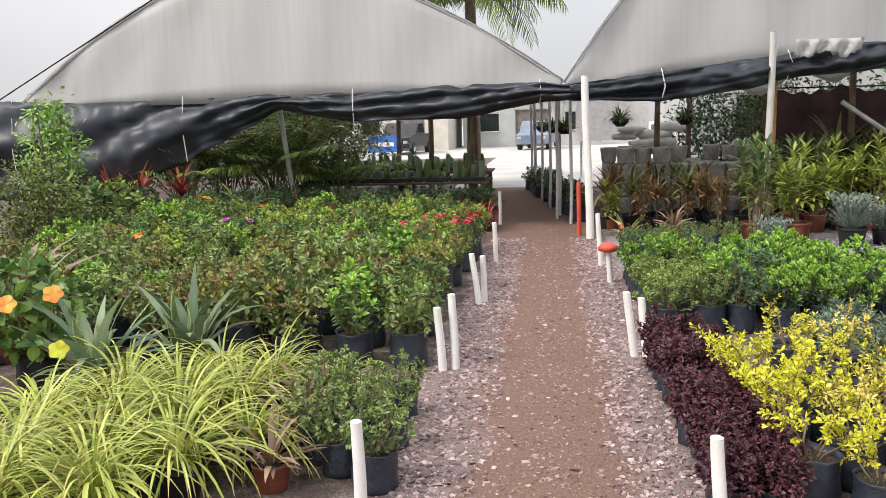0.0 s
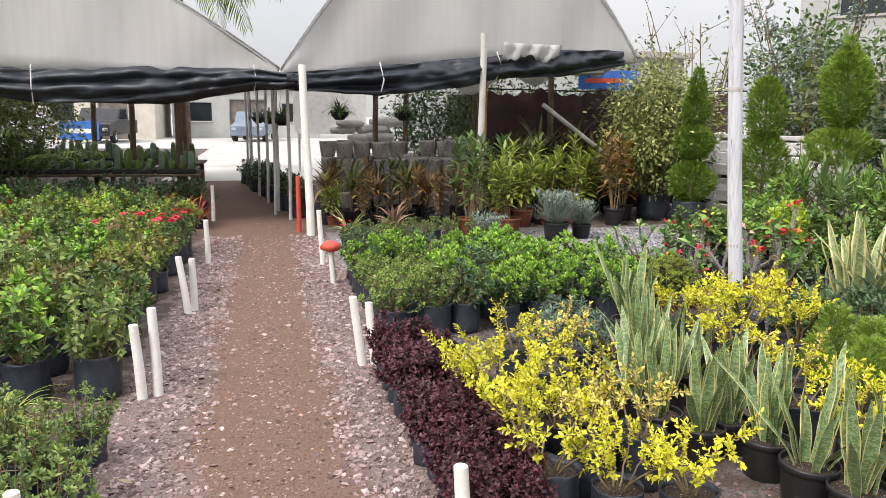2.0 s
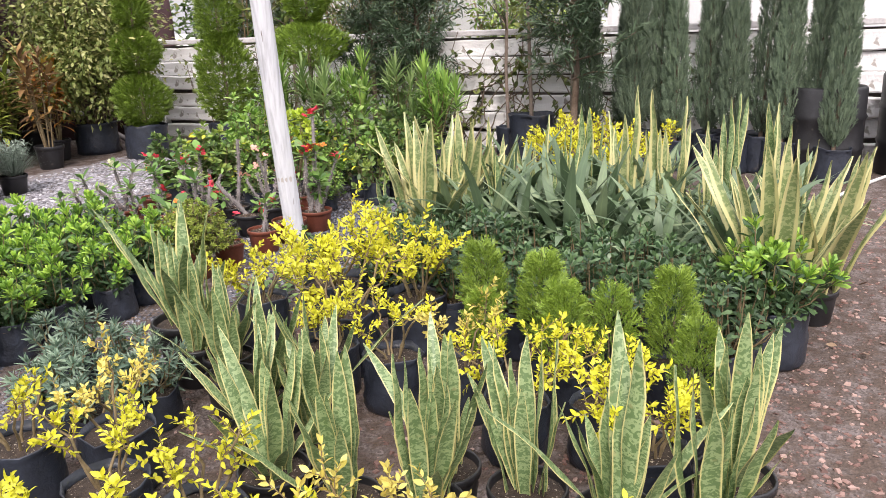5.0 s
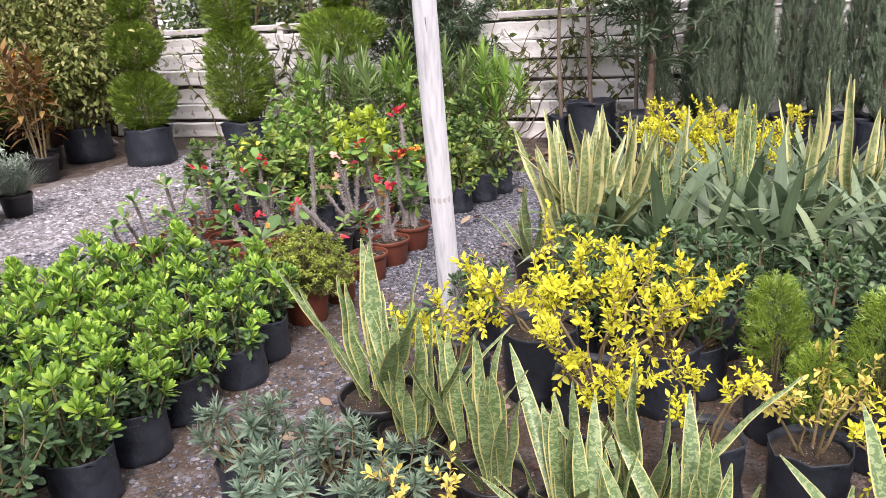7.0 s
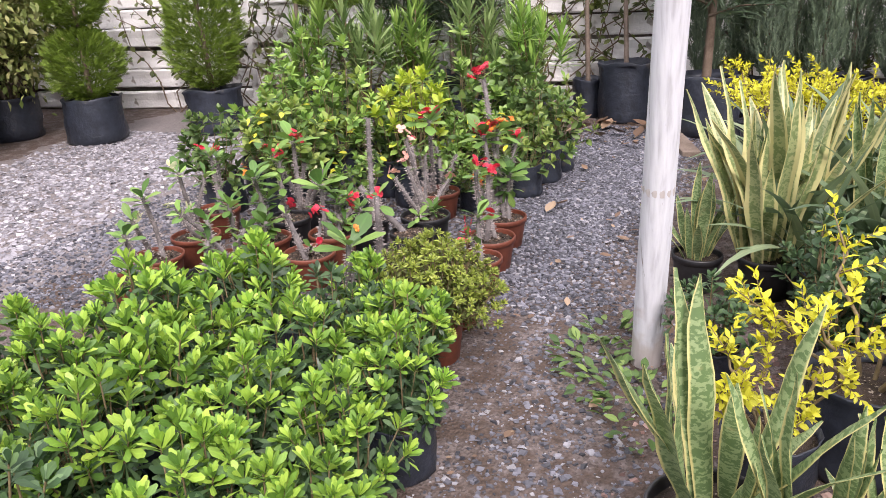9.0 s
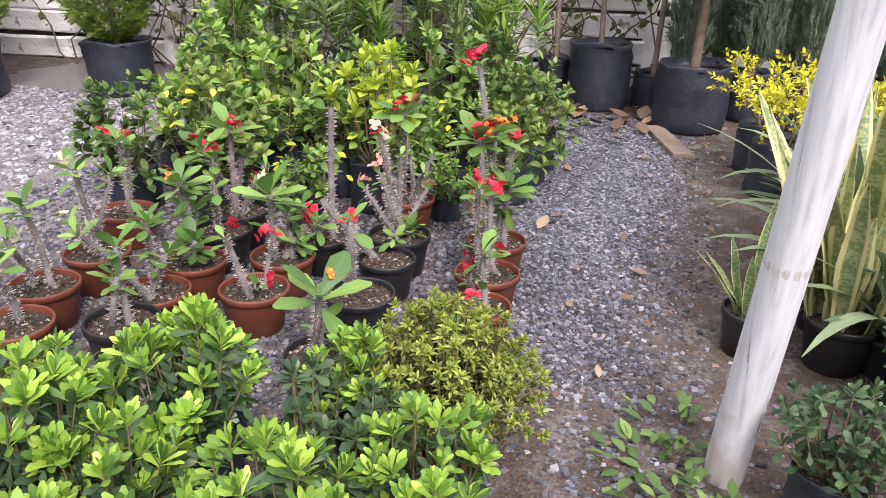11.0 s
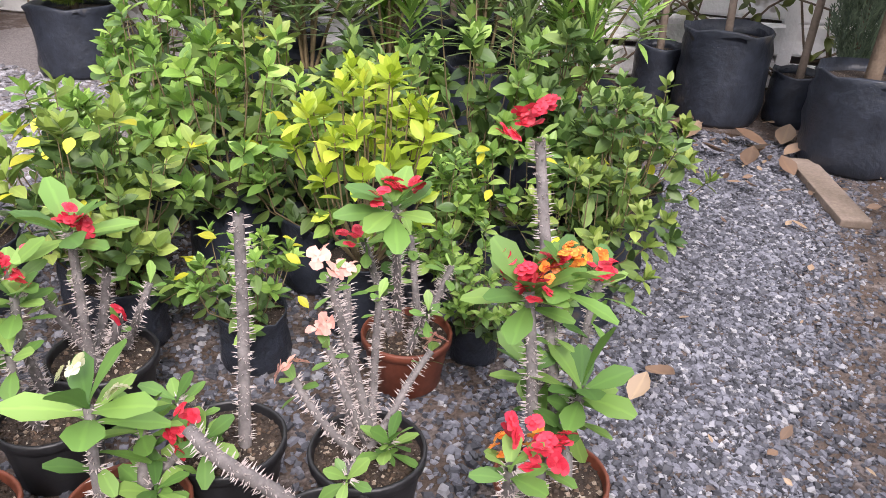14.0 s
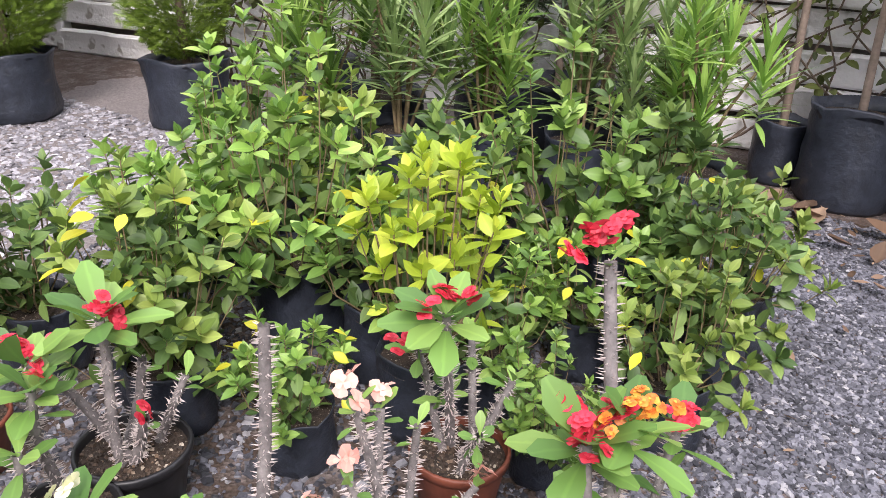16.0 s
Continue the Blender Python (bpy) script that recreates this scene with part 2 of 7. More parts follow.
leaf_mat("leaf_mid", (0.05, 0.105, 0.03), (0.095, 0.18, 0.045), (0.2, 0.31, 0.075))
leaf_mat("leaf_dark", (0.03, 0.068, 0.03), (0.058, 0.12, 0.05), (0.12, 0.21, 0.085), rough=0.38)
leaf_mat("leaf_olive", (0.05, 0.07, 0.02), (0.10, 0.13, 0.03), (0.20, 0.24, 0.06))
leaf_mat("leaf_gold", (0.42, 0.43, 0.014), (0.68, 0.68, 0.025), (0.82, 0.82, 0.065), thru=0.3)
leaf_mat("leaf_dry_gold", (0.42, 0.34, 0.06), (0.62, 0.54, 0.1), (0.78, 0.7, 0.18))
leaf_mat("leaf_purple", (0.045, 0.014, 0.022), (0.09, 0.028, 0.04), (0.17, 0.06, 0.07))
leaf_mat("leaf_blue", (0.08, 0.14, 0.1), (0.15, 0.23, 0.16), (0.26, 0.35, 0.25))
leaf_mat("leaf_strap", (0.085, 0.14, 0.075), (0.15, 0.225, 0.125), (0.28, 0.36, 0.2), rough=0.45)
leaf_mat("leaf_rose", (0.08, 0.13, 0.04), (0.17, 0.255, 0.065), (0.34, 0.43, 0.13))
leaf_mat("leaf_rose_young", (0.15, 0.075, 0.04), (0.2, 0.2, 0.045), (0.32, 0.38, 0.08))
leaf_mat("leaf_grass", (0.16, 0.22, 0.03), (0.32, 0.40, 0.06), (0.55, 0.58, 0.16), tipcol=(0.55, 0.42, 0.16))
leaf_mat("leaf_thuja", (0.1, 0.18, 0.02), (0.17, 0.28, 0.03), (0.28, 0.42, 0.06), thru=0.2)
leaf_mat("leaf_cypress", (0.09, 0.135, 0.095), (0.145, 0.205, 0.135), (0.22, 0.3, 0.19), thru=0.22)
leaf_mat("leaf_gardenia", (0.08, 0.18, 0.035), (0.19, 0.36, 0.06), (0.36, 0.54, 0.12), rough=0.4)
leaf_mat("leaf_oleander", (0.11, 0.2, 0.065), (0.21, 0.33, 0.11), (0.36, 0.48, 0.2))
leaf_mat("leaf_yew", (0.035, 0.065, 0.035), (0.06, 0.1, 0.055), (0.1, 0.16, 0.085), thru=0.15)
leaf_mat("leaf_crown", (0.07, 0.17, 0.04), (0.13, 0.28, 0.055), (0.24, 0.41, 0.09), rough=0.45)
leaf_mat("leaf_cream", (0.12, 0.18, 0.04), (0.24, 0.3, 0.08), (0.5, 0.5, 0.2))
leaf_mat("leaf_red", (0.14, 0.02, 0.02), (0.28, 0.05, 0.04), (0.45, 0.16, 0.06))
leaf_mat("leaf_orange", (0.3, 0.08, 0.02), (0.5, 0.22, 0.03), (0.6, 0.42, 0.06))
leaf_mat("leaf_palm", (0.08, 0.14, 0.02), (0.17, 0.26, 0.04), (0.3, 0.4, 0.08), thru=0.3)
leaf_mat("leaf_grey", (0.14, 0.19, 0.15), (0.22, 0.28, 0.22), (0.32, 0.38, 0.32))
leaf_mat("leaf_dead", (0.12, 0.075, 0.045), (0.24, 0.155, 0.1), (0.42, 0.31, 0.2), thru=0.1)
leaf_mat("petal_red", (0.55, 0.01, 0.02), (0.72, 0.02, 0.04), (0.8, 0.06, 0.08))
leaf_mat("petal_pink", (0.66, 0.27, 0.22), (0.76, 0.4, 0.32), (0.82, 0.52, 0.42))
leaf_mat("petal_orange", (0.75, 0.18, 0.02), (0.85, 0.32, 0.03), (0.9, 0.5, 0.05))
leaf_mat("petal_magenta", (0.4, 0.02, 0.4), (0.55, 0.04, 0.5), (0.65, 0.1, 0.6))
leaf_mat("petal_cream", (0.6, 0.6, 0.35), (0.75, 0.74, 0.5), (0.85, 0.84, 0.65))
snake_mat("snake_leaf", (0.12, 0.195, 0.075), (0.27, 0.355, 0.17), (0.62, 0.57, 0.25), 0.075)
snake_mat("snake_leaf_pale", (0.17, 0.23, 0.09), (0.32, 0.36, 0.17), (0.6, 0.56, 0.27), 0.19, 14)
def whitewashed_pole(name):
    """Flaking whitewash over wood: long grain, thin dark drying cracks, bare brown near the foot."""
    m, nt, bsdf, out = nodes_of(name)
    tc = nt.nodes.new("ShaderNodeTexCoord").outputs["Object"]
    mp = nt.nodes.new("ShaderNodeMapping")
    mp.inputs["Scale"].default_value = (9, 9, 0.45)
    nt.links.new(tc, mp.inputs["Vector"])
    grain = noise_node(nt, 6, 5, mp.outputs["Vector"])
    col = ramp_node(nt, grain, [(0.3, (0.44, 0.44, 0.48)), (0.5, (0.61, 0.62, 0.67)), (0.7, (0.69, 0.7, 0.75))])
    mp2 = nt.nodes.new("ShaderNodeMapping")
    mp2.inputs["Scale"].default_value = (22, 22, 0.7)
    nt.links.new(tc, mp2.inputs["Vector"])
    crack = ramp_node(nt, noise_node(nt, 3, 3, mp2.outputs["Vector"]), [(0.29, (1, 1, 1)), (0.33, (0, 0, 0))])
    col = mix_node(nt, crack, col, (0.2, 0.17, 0.16))
    sep = nt.nodes.new("ShaderNodeSeparateXYZ")
    nt.links.new(tc, sep.inputs[0])
    worn = math_node(nt, "ADD", sep.outputs["Z"], math_node(nt, "MULTIPLY", noise_node(nt, 12, 4), 0.7))
    col = mix_node(nt, ramp_node(nt, worn, [(0.4, (0.6, 0.6, 0.6)), (0.55, (0, 0, 0))]), col, (0.4, 0.33, 0.28))
    nt.links.new(col, bsdf.inputs["Base Color"])
    bsdf.inputs["Roughness"].default_value = 0.7
    bump_node(nt, bsdf, grain, 0.5, 0.006)
    return m


whitewashed_pole("post_white")
ground_mat()
film_mat()
stone_mat("gravel_grey", [(0, (0.03, 0.031, 0.038)), (0.5, (0.105, 0.107, 0.128)), (0.85, (0.2, 0.203, 0.24)), (1, (0.36, 0.355, 0.37))], 0.55)
stone_mat("gravel_pink", [(0, (0.10, 0.066, 0.06)), (0.5, (0.26, 0.18, 0.172)), (0.9, (0.4, 0.3, 0.29)), (1, (0.54, 0.46, 0.44))])
stone_mat("gravel_pale", [(0, (0.11, 0.106, 0.115)), (0.5, (0.26, 0.252, 0.275)), (0.9, (0.4, 0.39, 0.42)), (1, (0.54, 0.53, 0.55))])
stone_mat("gravel_red", [(0, (0.10, 0.055, 0.045)), (0.5, (0.21, 0.12, 0.10)), (1, (0.4, 0.28, 0.24))])
stone_mat("soil_crumbs", [(0, (0.02, 0.014, 0.01)), (0.75, (0.07, 0.045, 0.03)), (0.88, (0.18, 0.12, 0.08)), (1, (0.5, 0.44, 0.36))])
surface("bag_black", (0.018, 0.022, 0.031), (0.034, 0.041, 0.058), 14, 0.42, 40, 0.5, 0.01, spots=(7, 0.68, (0.07, 0.065, 0.06)))
surface("pot_black", (0.012, 0.012, 0.014), (0.025, 0.025, 0.028), 10, 0.45, 80, 0.1, 0.003, spots=(9, 0.7, (0.08, 0.07, 0.06)))
surface("pot_terracotta", (0.14, 0.038, 0.02), (0.2, 0.058, 0.033), 8, 0.55, 60, 0.15, 0.003, spots=(11, 0.68, (0.3, 0.2, 0.15)))
surface("soil", (0.02, 0.014, 0.01), (0.06, 0.04, 0.028), 30, 0.95, 160, 0.8, 0.01, spots=(130, 0.63, (0.35, 0.3, 0.24)))
surface("bark", (0.09, 0.06, 0.04), (0.2, 0.15, 0.11), 12, 0.85, 90, 0.6, 0.008)
surface("twig_dark", (0.05, 0.03, 0.03), (0.1, 0.06, 0.055), 20, 0.8, 120, 0.3, 0.004)
surface("twig", (0.14, 0.1, 0.05), (0.26, 0.2, 0.11), 20, 0.8, 120, 0.3, 0.004)
surface("green_stem", (0.08, 0.13, 0.04), (0.16, 0.2, 0.07), 20, 0.6, 120, 0.2, 0.003)
surface("thorn", (0.42, 0.36, 0.34), (0.6, 0.54, 0.52), 40, 0.7, 140, 0.1, 0.001)
surface("thorny_stem", (0.11, 0.1, 0.1), (0.26, 0.235, 0.23), 30, 0.75, 140, 0.4, 0.003)
surface("white_paint", (0.66, 0.64, 0.6), (0.8, 0.79, 0.76), 4, 0.55, 90, 0.2, 0.003, spots=(13, 0.66, (0.45, 0.38, 0.3)))
surface("wood_board", (0.16, 0.12, 0.09), (0.28, 0.22, 0.18), 6, 0.8, 60, 0.5, 0.005)
surface("wood_grey", (0.48, 0.46, 0.46), (0.68, 0.65, 0.66), 6, 0.75, 60, 0.5, 0.005, spots=(18, 0.7, (0.22, 0.18, 0.16)))
surface("wood_brown", (0.1, 0.065, 0.04), (0.2, 0.14, 0.09), 7, 0.8, 70, 0.5, 0.006)
surface("pole_orange", (0.5, 0.2, 0.05), (0.62, 0.36, 0.14), 14, 0.7, 60, 0.3, 0.004, spots=(22, 0.6, (0.25, 0.13, 0.06)))
surface("galvanised", (0.45, 0.46, 0.47), (0.62, 0.63, 0.64), 9, 0.4, 80, 0.1, 0.002, 0.7)
surface("wall_white", (0.82, 0.81, 0.8), (0.93, 0.92, 0.92), 3.5, 0.85, 40, 0.6, 0.015, spots=(7, 0.63, (0.42, 0.39, 0.36)))
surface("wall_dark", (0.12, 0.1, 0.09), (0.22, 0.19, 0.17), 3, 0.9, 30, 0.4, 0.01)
surface("block_grey", (0.32, 0.3, 0.28), (0.52, 0.49, 0.46), 6, 0.9, 50, 0.6, 0.01, spots=(8, 0.64, (0.1, 0.085, 0.07)))
surface("cloth_black", (0.014, 0.018, 0.026), (0.03, 0.037, 0.05), 3, 0.48, 120, 0.3, 0.004)
surface("net_maroon", (0.035, 0.018, 0.02), (0.075, 0.035, 0.038), 4, 0.85, 120, 0.3, 0.004)
surface("plaster_pale", (0.36, 0.37, 0.36), (0.46, 0.47, 0.45), 1.2, 0.85, 30, 0.2, 0.01, spots=(2, 0.66, (0.45, 0.43, 0.4)))
surface("plaster_cream", (0.5, 0.47, 0.4), (0.66, 0.62, 0.55), 1.5, 0.85, 30, 0.2, 0.01)
surface("blue_paint", (0.02, 0.1, 0.4), (0.05, 0.2, 0.6), 3, 0.5, 40, 0.1, 0.003)
surface("red_paint", (0.5, 0.05, 0.03), (0.6, 0.1, 0.06), 5, 0.55, 40, 0.2, 0.003)
surface("car_dark", (0.015, 0.016, 0.018), (0.03, 0.03, 0.034), 2, 0.25, 90, 0.02, 0.001)
surface("car_white", (0.7, 0.7, 0.71), (0.8, 0.8, 0.81), 2, 0.25, 90, 0.02, 0.001)
surface("car_blue", (0.12, 0.16, 0.22), (0.2, 0.24, 0.3), 2, 0.25, 90, 0.02, 0.001)
surface("rubber", (0.015, 0.015, 0.015), (0.03, 0.03, 0.03), 9, 0.85, 60, 0.3, 0.003)
surface("dark_glass", (0.015, 0.02, 0.022), (0.03, 0.035, 0.04), 2, 0.08, 20, 0.0, 0.001)
surface("white_sack", (0.6, 0.58, 0.55), (0.78, 0.76, 0.74), 7, 0.7, 60, 0.5, 0.01)

# ---- building tools ----


class Heap:
    """Many copies of small quad templates, gathered into one mesh."""

    def __init__(self):
        self.v, self.f, self.uv, self.n = [], [], [], 0

    def add(self, tmpl, rot, pos):
        tv, tf, tuv = tmpl
        pos = np.asarray(pos, float).reshape(-1, 3)
        rot = np.asarray(rot, float).reshape(-1, 3, 3)
        k, n = len(tv), len(pos)
        self.v.append((np.einsum("nij,kj->nki", rot, tv) + pos[:, None, :]).reshape(-1, 3))
        self.f.append((tf[None] + (np.arange(n) * k)[:, None, None] + self.n).reshape(-1, 4))
        self.uv.append(np.tile(tuv[tf.reshape(-1)], (n, 1)))
        self.n += n * k

    def raw(self, v, f, uv=None):
        f = np.asarray(f)
        self.v.append(np.asarray(v, float))
        self.f.append(f + self.n)
        self.uv.append(np.zeros((f.size, 2)) if uv is None else np.asarray(uv)[f.reshape(-1)])
        self.n += len(v)

    def mesh(self, name, smooth=True):
        me = bpy.data.meshes.new(name)
        if not self.v:
            return me
        v, f, uv = np.concatenate(self.v), np.concatenate(self.f), np.concatenate(self.uv)
        me.vertices.add(len(v))
        me.vertices.foreach_set("co", v.astype(np.float32).ravel())
        me.loops.add(f.size)
        me.loops.foreach_set("vertex_index", f.astype(np.int32).ravel())
        me.polygons.add(len(f))
        me.polygons.foreach_set("loop_start", np.arange(0, f.size, 4, dtype=np.int32))
        me.polygons.foreach_set("use_smooth", np.full(len(f), smooth))
        layer = me.uv_layers.new(name="UVMap")
        layer.data.foreach_set("uv", uv.astype(np.float32).ravel())
        me.update(calc_edges=True)
        return me


def unit(a):
    return a / np.maximum(np.linalg.norm(a, axis=-1, keepdims=True), 1e-9)


def frames_for(d, rng, twist=0.5, size=1.0, up=(0, 0, 1)):
    """Rotations whose y axis is d and whose z axis leans to up, rolled by chance."""
    d = unit(np.asarray(d, float))
    z = np.array(up, float) + rng.normal(0, twist, d.shape)
    z = unit(z - (z * d).sum(1, keepdims=True) * d)
    x = np.cross(d, z)
    return np.stack([x, d, z], axis=2) * np.asarray(size, float).reshape(-1, 1, 1)


LEAF_SHAPES = {"ovate": (0.12, 0.8, 1.0, 0.72, 0.06), "obovate": (0.1, 0.42, 0.85, 1.0, 0.3), "lance": (0.3, 0.9, 1.0, 0.65, 0.05), "strap": (0.75, 1.0, 1.0, 0.8, 0.06)}


def leaf_tmpl(width=0.4, bend=0.15, fold=0.12, shape="ovate", full=True):
    w = LEAF_SHAPES[shape]
    n = len(w)
    tv, tf, tuv = [], [], []
    for i, wi in enumerate(w):
        t = i / (n - 1)
        z, h = -bend * t * t, wi * width / 2
        row = [(-h, t, z + fold * wi * width), (0, t, z), (h, t, z + fold * wi * width)] if full else [(-h, t, z), (h, t, z)]
        tv += row
        tuv += [(0, t), (0.5, t), (1, t)] if full else [(0, t), (1, t)]
    k = 3 if full else 2
    for i in range(n - 1):
        for j in range(k - 1):
            a = i * k + j
            tf.append((a, a + 1, a + k + 1, a + k))
    return np.array(tv, float), np.array(tf), np.array(tuv, float)


def small_tmpl(width=0.5, bend=0.1):
    """A cheap leaf of two quads."""
    tv = np.array([(-0.05, 0, 0), (0.05, 0, 0), (-width / 2, 0.5, 0.03), (width / 2, 0.5, 0.03), (-0.04, 1, -bend), (0.04, 1, -bend)], float)
    return tv, np.array([(0, 1, 3, 2), (2, 3, 5, 4)]), np.array([(0, 0), (1, 0), (0, 0.5), (1, 0.5), (0, 1), (1, 1)], float)


def obo_tmpl(width=0.42):
    """A short spoon-shaped leaf of three quads."""
    w = ((0, 0.1), (0.4, 0.55), (0.75, 1.0), (1.0, 0.35))
    tv = np.array([(s * k * width / 2, t, 0.05 * k - 0.08 * t * t) for t, k in w for s in (-1, 1)], float)
    tuv = np.array([(s, t) for t, k in w for s in (0, 1)], float)
    return tv, np.array([(2 * i, 2 * i + 1, 2 * i + 3, 2 * i + 2) for i in range(3)]), tuv


def spray_tmpl(n=4):
    """A flat conifer spray: a rachis with scale-leaved side twigs."""
    tv, tf, tuv = [], [], []
    for i in range(2 * n + 1):
        s = (1 if i % 2 else -1) if i else 0
        t = (i + 1) // 2 / n * 0.7
        ln = 0.5 - 0.3 * t if i else 1.0
        dx, dy = s * 0.62, (0.78 if s else 1)
        w = 0.05
        b = len(tv)
        x0, y0 = 0, t if i else 0
        x1, y1 = x0 + dx * ln, y0 + dy * ln
        tv += [(x0 - w, y0, 0), (x0 + w, y0, 0.02), (x1 + w * 0.6, y1, 0.05 * s), (x1 - w * 0.6, y1, 0.05 * s)]
        tuv += [(0, 0), (1, 0), (1, 1), (0, 1)]
        tf.append((b, b + 1, b + 2, b + 3))
    return np.array(tv, float), np.array(tf), np.array(tuv, float)


def tube(heap, pts, r0, r1, sides=5):
    """A tapered tube along points."""
    pts = np.asarray(pts, float)
    n = len(pts)
    tan = unit(np.gradient(pts, axis=0))
    ref = np.array((0.31, 0.87, 0.2)) if abs(tan[0][2]) > 0.8 else np.array((0, 0, 1.0))
    a = unit(np.cross(tan, ref))
    b = np.cross(tan, a)
    ang = np.arange(sides) * 2 * math.pi / sides
    r = np.linspace(r0, r1, n)[:, None, None]
    ring = pts[:, None, :] + r * (np.cos(ang)[None, :, None] * a[:, None, :] + np.sin(ang)[None, :, None] * b[:, None, :])
    f = [(i * sides + j, i * sides + (j + 1) % sides, (i + 1) * sides + (j + 1) % sides, (i + 1) * sides + j) for i in range(n - 1) for j in range(sides)]
    uv = [(j / sides, i / (n - 1)) for i in range(n) for j in range(sides)]
    heap.raw(ring.reshape(-1, 3), f, uv)


def arc_leaves(heap, rng, n, base_r, length, width, elev, droop, segs=6, centre=(0, 0, 0), taper=1.0):
    """Arching strap leaves that spring from a crown."""
    az = rng.uniform(0, 2 * math.pi, n)
    el = np.radians(rng.uniform(elev[0], elev[1], n))
    ln = rng.uniform(length[0], length[1], n)
    dr = rng.uniform(droop[0], droop[1], n)
    out = np.stack([np.cos(az), np.sin(az), np.zeros(n)], 1)
    side = np.stack([-np.sin(az), np.cos(az), np.zeros(n)], 1)
    p = np.array(centre) + out * (base_r * rng.uniform(0, 1, n))[:, None]
    rows = []
    for i in range(segs + 1):
        t = i / segs
        w = width * (0.55 + 0.9 * t if t < 0.4 else 0.91 * max(0.04, 1 - ((t - 0.4) / 0.6) ** 2 * taper))
        rows.append((p - side * w / 2, p + side * w / 2))
        e = el - dr * t
        p = p + (out * np.cos(e)[:, None] + np.array((0, 0, 1.0)) * np.sin(e)[:, None]) * (ln / segs)[:, None]
    v = np.stack([np.stack(r, 1) for r in rows], 1)
    base = (np.arange(n) * (segs + 1) * 2)[:, None, None]
    q = np.array([(2 * i, 2 * i + 1, 2 * i + 3, 2 * i + 2) for i in range(segs)])
    uv = np.tile(np.array([(s, i / segs) for i in range(segs + 1) for s in (0, 1)], float), (n, 1))
    heap.raw(v.reshape(-1, 3), (q[None] + base).reshape(-1, 4), uv)


def lathe(profile, sides=20, wrinkle=0.0, seed=0, cap=True, crease=0.0):
    """A turned shape; wrinkle dents it as soft plastic is dented."""
    bm = bmesh.new()
    rings = []
    for i, (r, z) in enumerate(profile):
        ring = []
        for j in range(sides):
            a = 2 * math.pi * j / sides
            d = Vector((math.cos(a) * 2.3, math.sin(a) * 2.3, z * 9 + seed * 7.7))
            k = 1 + wrinkle * noise.noise(d) + 0.5 * wrinkle * noise.noise(d * 2.7)
            k += crease * noise.noise(Vector((math.cos(a) * 6, math.sin(a) * 6, z * 26 + seed * 3.1)))
            lift = crease * 0.6 * noise.noise(Vector((math.cos(a) * 2, math.sin(a) * 2, seed + 0.5))) * (z > 0.7 * profile[-2][1]) * profile[-2][1] * 3
            ring.append(bm.verts.new((math.cos(a) * r * k, math.sin(a) * r * k, z + lift)))
        rings.append(ring)
    for a, b in zip(rings, rings[1:]):
        for j in range(sides):
            bm.faces.new((a[j], a[(j + 1) % sides], b[(j + 1) % sides], b[j])).smooth = True
    if cap:
        bm.faces.new(rings[0][::-1])
    bm.normal_update()
    return bm


def box_bm(bm, x0, y0, z0, x1, y1, z1, bevel=0.0):
    vs = [bm.verts.new((x, y, z)) for x in (x0, x1) for y in (y0, y1) for z in (z0, z1)]
    fs = [bm.faces.new([vs[i] for i in q]) for q in ((0, 1, 3, 2), (4, 6, 7, 5), (0, 4, 5, 1), (2, 3, 7, 6), (0, 2, 6, 4), (1, 5, 7, 3))]
    if bevel:
        bmesh.ops.bevel(bm, geom=list({e for f in fs for e in f.edges}), offset=bevel, segments=2, profile=0.6, affect="EDGES")
    return bm


def boxes(*dims, bevel=0.0):
    bm = bmesh.new()
    for d in dims:
        box_bm(bm, *d, bevel=bevel)
    return bm


def part(name, shape, mat, parent=None, label=""):
    """Links a bmesh, a Heap or a mesh as one object under a thing or part."""
    if isinstance(shape, Heap):
        me = shape.mesh(name)
    elif isinstance(shape, bmesh.types.BMesh):
        me = bpy.data.meshes.new(name)
        shape.normal_update()
        shape.to_mesh(me)
        shape.free()
    else:
        me = shape
    if not me.materials:
        me.materials.append(MATS[mat])
    ob = new(name, me)
    if parent:
        ob.parent = parent
    if label:
        ob["label"] = label
    if name in ("branchwork", "foliage", "inner_foliage", "crown", "thorn_cover", "fronds"):
        ob["kind"] = "stuff"
    return ob


def thing(name, label, category, group="", kind=""):
    return tagged(new(name), label, category, group, kind)


def structure(name, shape, mat, label=""):
    return tagged(part(name, shape, mat), label or name.replace("_", " "), "structure", kind="structure")


def moved(ob, x, y, z=0, rz=0, s=1.0, rx=0, ry=0):
    ob.matrix_basis = pose(x, y, z, rx, ry, rz) @ Matrix.Scale(s, 4)
    return ob


KINDS, USED = {}, {}
spot_rng = random.Random(11)


def place(kind, x, y, s=1.0, rz=None, z=0.0, which=None, label="", lean=2.0):
    """Sets one more of a kind of plant down at (x, y)."""
    protos = KINDS[kind]
    i = spot_rng.randrange(len(protos)) if which is None else which
    rz = spot_rng.uniform(0, 360) if rz is None else rz
    m = pose(x, y, z, spot_rng.uniform(-lean, lean), spot_rng.uniform(-lean, lean), rz) @ Matrix.Scale(s, 4)
    ob = protos[i]
    if (kind, i) not in USED:
        USED[(kind, i)] = True
        ob.matrix_basis = m
    else:
        ob = copy_thing(ob, m @ Matrix.Scale(1 / ob.scale[0], 4))
    if label:
        ob["label"] = label
    return ob


BAG = {}


